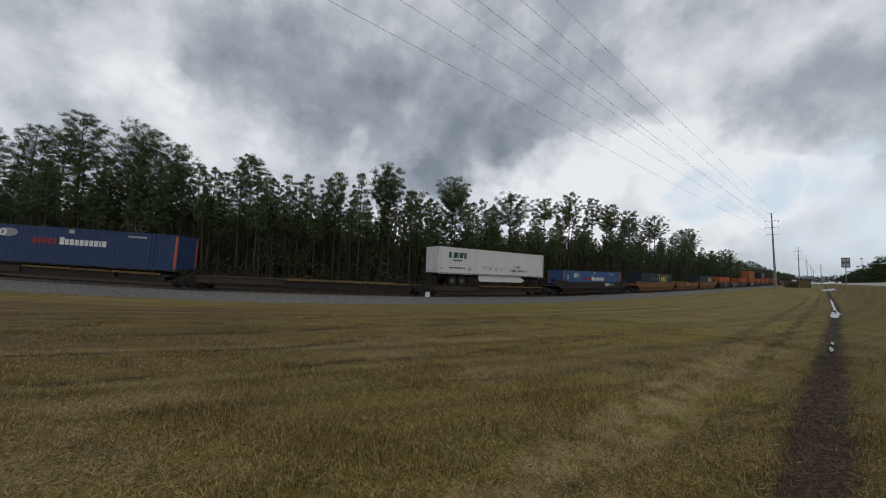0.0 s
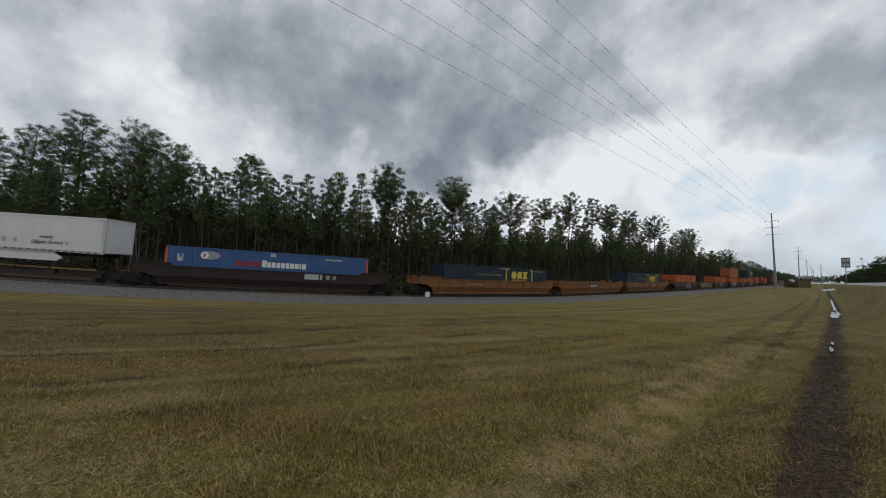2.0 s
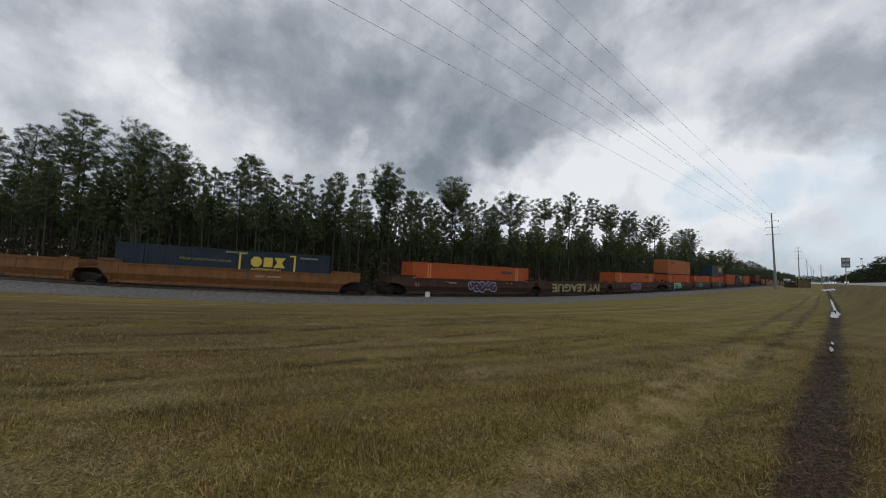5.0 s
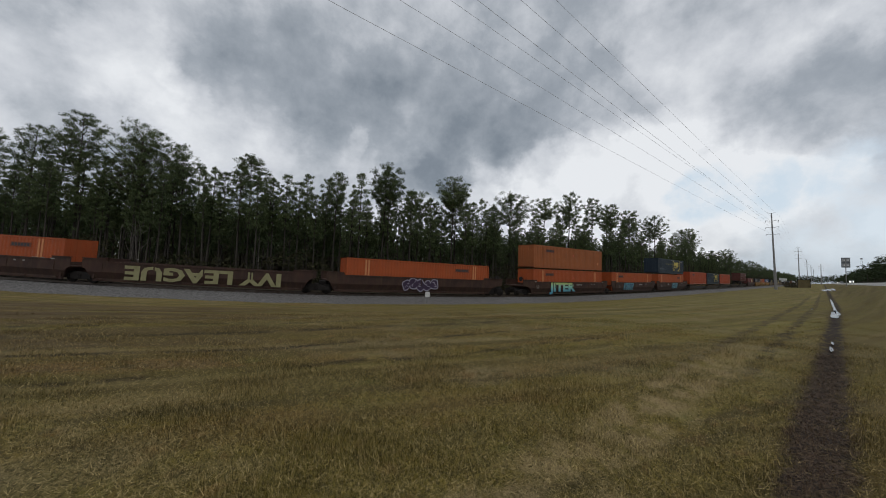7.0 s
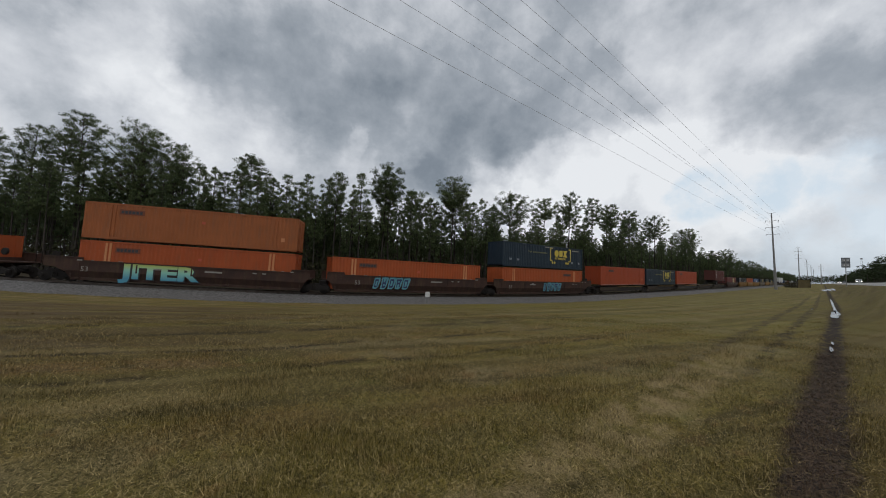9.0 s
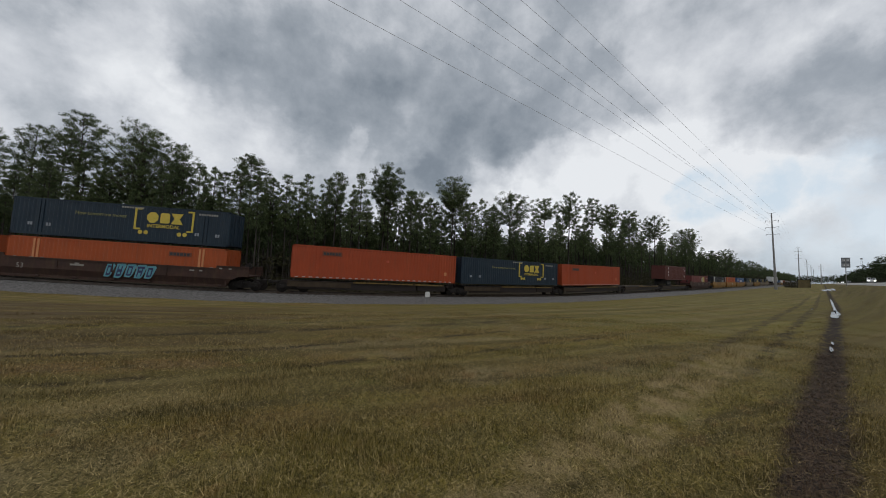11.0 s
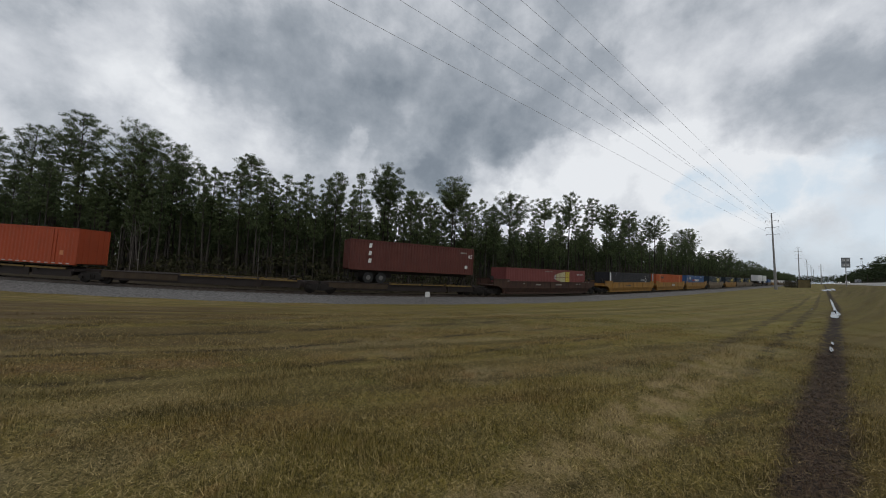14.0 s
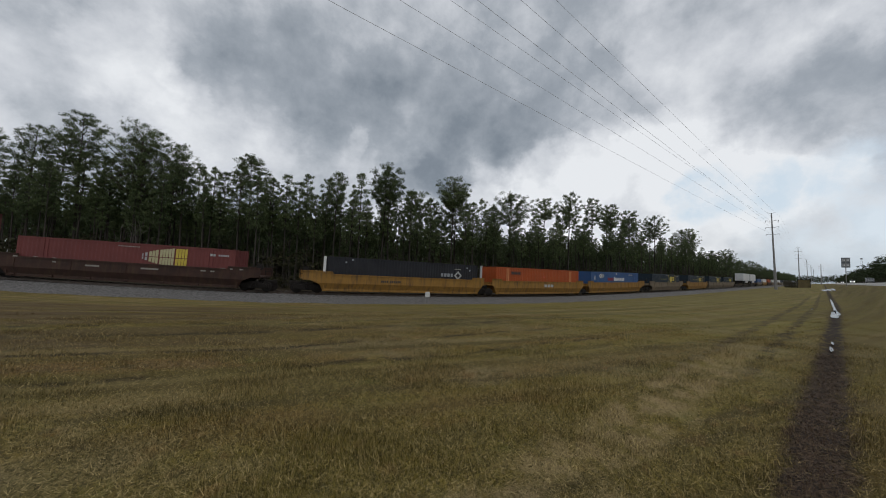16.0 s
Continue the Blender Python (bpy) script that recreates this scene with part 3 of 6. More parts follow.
def speckle(m, scale, low, high):
    """Single stones, each of its own tone."""
    nt = m.node_tree
    N, L = nt.nodes.new, nt.links.new
    vo, sep, mix = N("ShaderNodeTexVoronoi"), N("ShaderNodeSeparateColor"), N("ShaderNodeMix")
    tc = N("ShaderNodeTexCoord")
    L(tc.outputs["Object"], vo.inputs["Vector"])
    vo.inputs["Scale"].default_value = scale
    L(vo.outputs["Color"], sep.inputs[0])
    mix.data_type = "RGBA"
    L(sep.outputs[0], mix.inputs["Factor"])
    mix.inputs["A"].default_value, mix.inputs["B"].default_value = (*low, 1), (*high, 1)
    old = nt.nodes["Principled BSDF"].inputs["Base Color"].links[0].from_socket
    both = N("ShaderNodeMix")
    both.data_type = "RGBA"
    both.inputs["Factor"].default_value = 0.6
    L(old, both.inputs["A"])
    L(mix.outputs["Result"], both.inputs["B"])
    L(both.outputs["Result"], nt.nodes["Principled BSDF"].inputs["Base Color"])


speckle(M_BALLAST, 13.0, (0.022, 0.021, 0.020), (0.22, 0.21, 0.203))
sweep("ballast", [(4.3, -0.75), (1.8, -0.17), (-1.65, -0.17), (-1.95, -0.27), (-2.6, -0.40), (-4.3, -0.63), (-4.6, -0.85)], LINE, M_BALLAST, "bed of crushed grey stone ballast under the track", "ballast")
for side in (-0.7535, 0.7535):
    sweep("rail", [(side - 0.07, -0.16), (side - 0.07, -0.145), (side - 0.012, -0.13), (side - 0.012, -0.04), (side - 0.036, -0.03), (side - 0.036, 0.0), (side + 0.036, 0.0),
                   (side + 0.036, -0.03), (side + 0.012, -0.04), (side + 0.012, -0.13), (side + 0.07, -0.145), (side + 0.07, -0.16)], LINE, M_RAIL, "worn steel rail of the railway track", "rail")


def build_ties():
    verts, faces = [], []
    for s in np.arange(-60, 240, 0.6):
        p0, h = rail_at(s), float(np.interp(s, RUN, heading))
        u, v = Vector((math.cos(h), math.sin(h), 0)), Vector((-math.sin(h), math.cos(h), 0))
        b = len(verts)
        for z in (-0.20, -0.155):
            for a, c in ((-0.11, -1.3), (0.11, -1.3), (0.11, 1.3), (-0.11, 1.3)):
                verts.append(p0 + u * a + v * c + Vector((0, 0, z)))
        faces += [(b + 4, b + 5, b + 6, b + 7), (b, b + 1, b + 5, b + 4), (b + 1, b + 2, b + 6, b + 5), (b + 2, b + 3, b + 7, b + 6), (b + 3, b, b + 4, b + 7)]
    ob = raw("railway_ties", verts, faces, material("creosoted_wood", (0.03, 0.022, 0.016), (0.07, 0.052, 0.04), 5.0, 0.85))
    tagged(ob, "dark creosoted wooden ties bedded in the ballast", "railway tie", kind="stuff")


build_ties()

# ================= train =================
MOVERS = []          # (object, place along the train at 0 s, length of the vehicle, pose on the vehicle)
SPEED = 22.089


def rides(ob, s, length, offset=None):
    MOVERS.append((ob, s, length, offset or Matrix.Identity(4)))
    return ob


def wheel_mesh():
    bm = bmesh.new()
    rod(bm, (0, -0.065, 0), (0, 0.065, 0), 0.42, sides=20)
    rod(bm, (0, 0.05, 0), (0, 0.08, 0), 0.46, sides=20)
    rod(bm, (0, -0.12, 0), (0, -0.06, 0), 0.12, sides=12)
    me = bpy.data.meshes.new("wheel")
    bm.to_mesh(me)
    bm.free()
    me.materials.append(M_IRON)
    return me


def frame_mesh():
    bm = plate(bmesh.new(), [(-1.15, 0.36), (-1.15, 0.62), (-0.62, 0.70), (-0.35, 0.84), (0.35, 0.84), (0.62, 0.70), (1.15, 0.62), (1.15, 0.36), (0.72, 0.36), (0.42, 0.24), (-0.42, 0.24), (-0.72, 0.36)], -0.07, 0.07)
    for x in (-0.88, 0.88):
        rod(bm, (x, -0.14, 0.46), (x, 0.0, 0.46), 0.14, sides=10)
    for x in (-0.14, 0.0, 0.14):
        rod(bm, (x, -0.11, 0.36), (x, -0.11, 0.68), 0.055, sides=8)
    me = bpy.data.meshes.new("side_frame")
    bm.to_mesh(me)
    bm.free()
    me.materials.append(M_IRON)
    return me


WHEEL, SIDE_FRAME = wheel_mesh(), frame_mesh()


def add_truck(car, x):
    """A two-axle truck with its middle at x, as a part of the car."""
    bm = boxes((x - 0.2, x + 0.2, -0.95, 0.95, 0.42, 0.78), (x - 0.92, x - 0.84, -0.75, 0.75, 0.40, 0.52), (x + 0.84, x + 0.92, -0.75, 0.75, 0.40, 0.52))
    truck = part("truck", bm, M_IRON, car, "black two-axle truck")
    for side in (-1, 1):
        ob = new("side_frame", SIDE_FRAME)
        ob.parent = truck
        ob.matrix_basis = pose(x, side * 0.98, 0, 0, 0, 0 if side < 0 else 180)
        for ax in (-0.88, 0.88):
            ob = new("wheel", WHEEL)
            ob.parent = truck
            ob.matrix_basis = pose(x + ax, side * 0.75, 0.42, 0, 0, 0 if side < 0 else 180)


def add_coupler(car, x, way):
    bm = boxes((min(x, x + way * 0.9), max(x, x + way * 0.9), -0.09, 0.09, 0.75, 0.95), bevel=0.02)
    box(bm, min(x + way * 0.7, x + way * 1.0), max(x + way * 0.7, x + way * 1.0), -0.17, 0.17, 0.70, 1.0, bevel=0.03)
    rod(bm, (x, -0.5, 1.0), (x + way * 0.6, -0.1, 0.5), 0.03)
    part("coupler", bm, M_IRON, car)


def well_car(s0, s1, mat, colour, load, left_end=True, right_end=True, group="", posts=False):
    """A container well between s0 and s1 of the train; an end of a set has its own truck, handrails and coupler."""
    length, mid = s1 - s0, (s0 + s1) / 2
    h = length / 2
    car = thing("well_car", f"{colour} well car {load}", "well car", group)
    lo, ro = (1.45 if left_end else 0.42), (1.45 if right_end else 0.42)
    for side in (-1, 1):
        y = 1.47 * side
        out = [(-h, 1.22), (-h, 1.83), (-h + 0.12, 1.95), (-h + lo + 1.1, 1.95), (-h + lo + 1.2, 1.72), (h - ro - 1.2, 1.72), (h - ro - 1.1, 1.95), (h - 0.12, 1.95), (h, 1.83), (h, 1.22),
               (h - ro * 0.55, 1.12), (h - ro, 0.80), (h - ro - 0.25, 0.36), (-h + lo + 0.25, 0.36), (-h + lo, 0.80), (-h + lo * 0.55, 1.12)]
        bm = plate(bmesh.new(), out, y - 0.03, y + 0.03)
        # the lower third leans in under the car
        bmesh.ops.bisect_plane(bm, geom=list(bm.verts) + list(bm.edges) + list(bm.faces), plane_co=(0, 0, 0.92), plane_no=(0, 0, 1))
        for v in bm.verts:
            if v.co.z < 0.90:
                v.co.y -= side * 0.20 * (0.92 - v.co.z) / 0.56
        # top chord, bottom chord and stiffening ribs
        box(bm, -h + lo + 1.2, h - ro - 1.2, y - 0.075, y + 0.075, 1.66, 1.76)
        box(bm, -h, -h + lo + 1.1, y - 0.085, y + 0.085, 1.91, 1.98)
        box(bm, h - ro - 1.1, h, y - 0.085, y + 0.085, 1.91, 1.98)
        box(bm, -h + lo + 0.3, h - ro - 0.3, y - side * 0.20 - 0.06, y - side * 0.20 + 0.06, 0.20, 0.42)
        part("side_wall", bm, mat, car)
        for i in range(5):
            x = -h + lo + 0.9 + (length - lo - ro - 1.8) * i / 4
            part("rib", boxes((x - 0.05, x + 0.05, *sorted((y + side * 0.03, y + side * 0.065)), 0.93, 1.60)), mat, car)
    bm = boxes((-h + 0.1, -h + lo + 0.5, -1.40, 1.40, 1.15, 1.26), (-h + lo + 0.3, -h + lo + 0.42, -1.43, 1.43, 0.42, 1.55))
    part("end_deck", bm, mat, car)
    bm = boxes((h - ro - 0.5, h - 0.1, -1.40, 1.40, 1.15, 1.26), (h - ro - 0.42, h - ro - 0.3, -1.43, 1.43, 0.42, 1.55))
    part("end_deck", bm, mat, car)
    for i in range(7):
        x = -h + lo + 0.8 + (length - lo - ro - 1.6) * i / 6
        part("floor_beam", boxes((x - 0.15, x + 0.15, -1.44, 1.44, 0.30, 0.40)), mat, car)
    if left_end:
        add_truck(car, -h + 0.55)
        add_coupler(car, -h + 0.1, -1)
    else:
        part("articulated_joint", boxes((-h - 0.35, -h + 0.3, -0.35, 0.35, 0.78, 1.15), bevel=0.04), M_IRON, car)
    add_truck(car, h - 0.55 if right_end else h + 0.35)
    if right_end:
        add_coupler(car, h - 0.1, 1)
    for end, on in ((-1, left_end), (1, right_end)):
        if not on:
            continue
        for side in (-1, 1):
            bm = bmesh.new()
            x = end * (h - 0.06)
            for xx in (x, x - end * 0.55):
                rod(bm, (xx, side * 1.40, 1.26), (xx, side * 1.40, 2.5 if posts else 2.25), 0.025, sides=6)
            for z in (1.65, 2.05):
                rod(bm, (x, side * 1.40, z), (x - end * 0.55, side * 1.40, z), 0.02, sides=6)
            part("handrail", bm, M_IRON, car)
        rod_bm = rod(bmesh.new(), (end * (h - 0.3), -0.9, 2.05), (end * (h - 0.3), -0.75, 2.05), 0.28, sides=14)
        part("brake_wheel", rod_bm, M_IRON, car)
    return rides(car, mid, length)


def spine_platform(s0, s1, load, left_end=False, right_end=False, hitch=True, group=""):
    """One platform of an articulated spine car."""
    length, mid = s1 - s0, (s0 + s1) / 2
    h = length / 2
    car = thing("spine_car", f"dark spine car with yellow deck edges {load}", "spine car", group)
    bm = boxes((-h + 0.2, h - 0.2, -0.33, 0.33, 0.72, 1.04), (-h + 2.4, h - 2.4, -0.28, 0.28, 0.46, 0.74))
    part("spine_beam", bm, M_WELL_DARK, car)
    for i in range(6):
        x = -h + 1.4 + (length - 2.8) * i / 5
        part("cross_arm", boxes((x - 0.14, x + 0.14, -1.32, 1.32, 0.82, 1.0)), M_WELL_DARK, car)
    for side in (-1, 1):
        y0, y1 = sorted((side * 0.75, side * 1.36))
        part("wheel_deck", boxes((-h + 0.9, h * 0.35, y0, y1, 1.0, 1.05)), M_WELL_DARK, car)
        e0, e1 = sorted((side * 1.30, side * 1.38))
        part("deck_edge", boxes((-h * 0.28, h * 0.10, e0, e1, 0.96, 1.09), (h * 0.12, h * 0.40, e0, e1, 0.96, 1.08), (h * 0.42, h - 1.9, e0, e1, 0.95, 1.09)), M_DECK_YELLOW, car, "worn yellow deck edge")
        part("end_panel", boxes((-h + 0.7, -h * 0.30, *sorted((side * 1.27, side * 1.33)), 0.52, 1.06)), M_PANEL_TAN, car, "rusty tan side panel")
        # dark side plates, carried lower to stand for shade and grime beneath the deck
        part("side_skirt_and_shade", boxes((-h + 1.5, h * 0.44, side * 1.22 - 0.03, side * 1.22 + 0.03, 0.34, 0.95), (h * 0.46, h - 1.6, side * 1.16 - 0.03, side * 1.16 + 0.03, 0.40, 0.95)), M_WELL_DARK, car)
    if hitch:
        bm = boxes((h - 2.9, h - 2.2, -0.5, 0.5, 1.04, 1.12))
        rod(bm, (h - 2.8, -0.35, 1.1), (h - 2.3, -0.25, 2.20 if "trailer" in load else 1.35), 0.06)
        rod(bm, (h - 2.8, 0.35, 1.1), (h - 2.3, 0.25, 2.20 if "trailer" in load else 1.35), 0.06)
        box(bm, h - 2.75, h - 1.9, -0.42, 0.42, 2.18 if "trailer" in load else 1.33, 2.27 if "trailer" in load else 1.41)
        part("hitch", bm, M_IRON, car)
    if left_end:
        add_truck(car, -h + 1.2)
        add_coupler(car, -h + 0.2, -1)
    add_truck(car, h - 1.2 if right_end else h)
    if right_end:
        add_coupler(car, h - 0.2, 1)
    return rides(car, mid, length)


def corrugated(length, width, height, pitch=0.36, depth=0.028, sills=0.16):
    """The two long sides of a container, folded into upright ribs."""
    bm = bmesh.new()
    n = max(2, int((length - 0.3) / pitch))
    step = (length - 0.3) / n
    for side in (-1, 1):
        prev = None
        for i in range(n):
            x = -length / 2 + 0.15 + i * step
            for dx, d in ((0, 0), (step * 0.38, 0), (step * 0.5, depth), (step * 0.88, depth)):
                y = side * (width / 2 - 0.02 - d)
                a = bm.verts.new((x + dx, y, sills))
                b = bm.verts.new((x + dx, y, height - 0.12))
                if prev:
                    f = (prev[0], a, b, prev[1])
                    bm.faces.new(f if side < 0 else tuple(reversed(f)))
                prev = (a, b)
    return bm


CONTAINER_PARTS = {}


def container(s0, s1, car, up, mat, label, height=2.9, group="", marks=None, post_mat=None, smooth_side=False, lift=6.1, lift_mat=None):
    """A shipping container riding on a car, its floor up metres above the rail."""
    mid, length = (s0 + s1) / 2, s1 - s0
    w = 2.58
    ob = thing("shipping_container", label, "container", group)
    h = length / 2
    key = (mat.name, round(length, 1), height, post_mat.name if post_mat else "", lift_mat.name if lift_mat else "")
    if key not in CONTAINER_PARTS:
        made = []
        bm = corrugated(length, w, height, 0.30, 0.022 if not smooth_side else 0.008)
        box(bm, -h + 0.1, h - 0.1, -w / 2 + 0.09, w / 2 - 0.09, 0.12, height - 0.06)
        made.append(part("body", bm, mat, ob))
        made.append(part("roof", boxes((-h + 0.05, h - 0.05, -w / 2 + 0.05, w / 2 - 0.05, height - 0.07, height - 0.012)), mat, ob))
        for side in (-1, 1):
            y0, y1 = sorted((side * (w / 2 - 0.1), side * w / 2))
            made.append(part("top_rail", boxes((-h, h, y0, y1, height - 0.13, height)), mat, ob))
            made.append(part("bottom_rail", boxes((-h, h, y0, y1, 0.0, 0.17)), mat, ob))
            for x in (-h, h):
                x0, x1 = sorted((x, x - math.copysign(0.17, x)))
                made.append(part("corner_post", boxes((x0, x1, y0, y1, 0.0, height), bevel=0.015), post_mat or mat, ob))
            if lift:
                for x in (-lift, lift):
                    if abs(x) < h - 0.5:
                        made.append(part("lift_post", boxes((x - 0.22, x - 0.06, y0, y1, 0.17, height - 0.13), (x + 0.06, x + 0.22, y0, y1, 0.17, height - 0.13)), lift_mat or mat, ob))
        for x in (-h, h):
            sgn = 1 if x > 0 else -1
            bm = boxes((x - sgn * 0.06 - 0.02, x - sgn * 0.06 + 0.02, -w / 2 + 0.1, w / 2 - 0.1, 0.1, height - 0.1))
            for y in (-0.8, -0.35, 0.35, 0.8):
                rod(bm, (x - sgn * 0.02, y, 0.15), (x - sgn * 0.02, y, height - 0.15), 0.02, sides=6)
            for z in (0.5, 1.2, 2.0):
                box(bm, x - sgn * 0.045 - 0.012, x - sgn * 0.045 + 0.012, -w / 2 + 0.15, w / 2 - 0.15, z, z + 0.08)
            made.append(part("door", bm, mat, ob))
        CONTAINER_PARTS[key] = made
    else:
        for o in CONTAINER_PARTS[key]:
            c = new(o.name.split(".")[0], o.data)
            c.parent = ob
    if marks:
        marks(ob, h, w, height)
    owner = car
    m, s, ln, _ = next((o, s, ln, f) for o, s, ln, f in MOVERS if o is owner)
    return rides(ob, s, ln, pose(mid - s, 0, up))


def marks_blue(ob, h, w, height):
    y = -w / 2 - 0.004
    mark_row(-0.95, 1.55, 0.60, [0.34], 0.07, y, M_MARK_WHITE, ob, "white letter block")
    mark_row(-0.55, 1.55, 0.46, [0.28, 0.32, 0.30, 0.30, 0.28, 0.30, 0.32, 0.14, 0.32], 0.075, y, M_MARK_WHITE, ob, "white letter block")
    mark_row(-3.05, 1.56, 0.44, [0.34, 0.30, 0.32, 0.32, 0.30], 0.08, y, M_MARK_RED, ob, "dull red letter block")
    bm = bmesh.new()
    bmesh.ops.create_circle(bm, cap_ends=True, radius=0.35, segments=24, matrix=Matrix.Translation((-4.9, y, 2.28)) @ Matrix.Rotation(radians(90), 4, "X") @ Matrix.Diagonal((2.1, 1, 1, 1)))
    part("marking", bm, M_MARK_HAZE, ob, "pale oval emblem")
    bm = bmesh.new()
    bmesh.ops.create_circle(bm, cap_ends=True, radius=0.30, segments=20, matrix=Matrix.Translation((-5.3, y - 0.004, 2.28)) @ Matrix.Rotation(radians(90), 4, "X"))
    part("marking", bm, M_MARK_WHITE, ob, "white disc in the emblem")
    part("marking", plate(bmesh.new(), [(-5.42, 2.12), (-5.30, 2.12), (-5.22, 2.42), (-5.34, 2.42)], y - 0.012, y - 0.006), M_MARK_DARK, ob)
    lettering("marking", "53", 0.50, M_MARK_WHITE, ob, -7.02, 2.10, y, label="white size number")
    part("marking", bars(-7.2, 1.70, 0.33, [0.38], 0.1, y), M_MARK_GREY, ob, "pale plate")
    part("marking", bars(-0.33, 2.48, 0.30, [0.42], 0.1, y), M_MARK_GREY, ob, "pale plate")
    small_print("small_print", bars(4.25, 2.45, 0.15, [0.13, 0.13, 0.13, 0.13, 0.0, 0.13, 0.13, 0.13, 0.13, 0.13], 0.03, y), M_MARK_GREY, ob)


def marks_navy(ob, h, w, height):
    y = -w / 2 - 0.004
    for x, d in ((0.72, 1), (5.25, -1)):
        a = bars(min(x, x + 0.16 * d), 0.95, 1.75, [0.16], 0.1, y)
        for z in (0.95, 2.58):
            plate(a, [(min(x, x + 0.5 * d), z), (max(x, x + 0.5 * d), z), (max(x, x + 0.5 * d), z + 0.13), (min(x, x + 0.5 * d), z + 0.13)], y - 0.004, y + 0.002)
        part("marking", a, M_MARK_YELLOW, ob, "yellow bracket")
    # plain emblem shapes: an octagon, a block and an hourglass
    part("marking", plate(bmesh.new(), [(2.08 + 0.46 * math.cos(q), 2.0 + 0.47 * math.sin(q)) for q in (math.pi * (i + 0.5) / 4 for i in range(8))], y - 0.004, y + 0.002), M_MARK_YELLOW, ob, "yellow octagon emblem")
    part("marking", plate(bmesh.new(), [(2.66, 1.58), (3.28, 1.58), (3.38, 1.68), (3.38, 2.32), (3.28, 2.42), (2.76, 2.42), (2.66, 2.32)], y - 0.004, y + 0.002), M_MARK_YELLOW, ob, "yellow block emblem")
    part("marking", plate(bmesh.new(), [(3.48, 1.56), (4.40, 1.56), (4.14, 2.0), (4.40, 2.44), (3.48, 2.44), (3.74, 2.0)], y - 0.004, y + 0.002), M_MARK_YELLOW, ob, "yellow hourglass emblem")
    lettering("marking", "INTERMODAL", 0.40, M_MARK_YELLOW, ob, 2.95, 1.30, y, bold=0.006, label="small yellow lettering")
    for x in (1.25, 1.68, 4.2, 4.63):
        bm = bmesh.new()
        bmesh.ops.create_circle(bm, cap_ends=True, radius=0.17, segments=14, matrix=Matrix.Translation((x, y, 0.75)) @ Matrix.Rotation(radians(90), 4, "X"))
        part("marking", bm, M_MARK_YELLOW, ob)
    lettering("marking", "How tomorrow moves", 0.40, M_MARK_DULL, ob, -1.75, 1.95, y, bold=0.002, label="small dull yellow lettering")
    small_print("small_print", bars(-0.3, 2.62, 0.14, [0.14] * 9, 0.05, y), M_MARK_FAINT, ob)
    small_print("small_print", bars(5.6, 2.45, 0.16, [0.14] * 8, 0.05, y), M_MARK_FAINT, ob)
    for x in (-6.9, -5.6, 5.4, 7.0):
        part("marking", bars(x, 0.72, 0.25, [0.14, 0.14], 0.05, y), M_MARK_HAZE, ob)


def marks_orange(ob, h, w, height):
    y = -w / 2 - 0.004
    part("marking", bars(-5.6, 2.05, 0.40, [1.75], 0.1, y), M_MARK_BROWN, ob, "rust-brown name panel")
    small_print("small_print", bars(-5.5, 2.13, 0.22, [0.2, 0.22, 0.18, 0.24, 0.2, 0.2], 0.05, y - 0.004), M_MARK_DARK, ob)
    part("marking", bars(6.7, 0.75, 0.34, [0.3], 0.1, y), M_POST_TAN, ob)
    part("marking", bars(0.4, 1.75, 0.22, [0.26], 0.1, y), M_MARK_ORANGE, ob)


def marks_orange_tape(ob, h, w, height):
    marks_orange(ob, h, w, height)
    small_print("reflective_tape", bars(-h + 0.3, 0.05, 0.07, [0.28] * 27, 0.3, -w / 2 - 0.004), M_MARK_GREY, ob, "pale dashes of reflective tape")


def marks_orange_rear(ob, h, w, height):
    y = -w / 2 - 0.004
    part("marking", bars(3.6, 2.05, 0.36, [1.75], 0.1, y), M_MARK_BROWN, ob, "rust-brown name panel")
    small_print("small_print", bars(3.7, 2.12, 0.22, [0.2, 0.22, 0.18, 0.24, 0.2, 0.2], 0.05, y - 0.004), M_MARK_DARK, ob)


def marks_black(ob, h, w, height):
    y = -w / 2 - 0.004
    mark_row(3.5, 1.50, 0.36, [0.24, 0.32, 0.32, 0.26], 0.09, y, M_MARK_HAZE, ob, "pale letter block")
    bm = bars(0, 0, 0.1, [], 0.1, y)
    for q in range(4):
        a0, a1 = q * math.pi / 2, (q + 1) * math.pi / 2
        p = [(5.55 + r * math.cos(a), 1.68 + r * math.sin(a)) for r, a in ((0.48, a0), (0.48, a1), (0.26, a1), (0.26, a0))]
        plate(bm, p, y - 0.004, y + 0.002)
    part("marking", bm, M_MARK_GREY, ob, "white diamond outline")
    for x, z in ((-6.5, 2.35), (-5.9, 2.6), (6.6, 2.45), (6.95, 2.2)):
        part("marking", bars(x, z, 0.17, [0.16], 0.1, y), M_MARK_HAZE, ob)
    part("marking", bars(5.1, 2.3, 0.09, [0.8], 0.1, y), M_MARK_FAINT, ob)


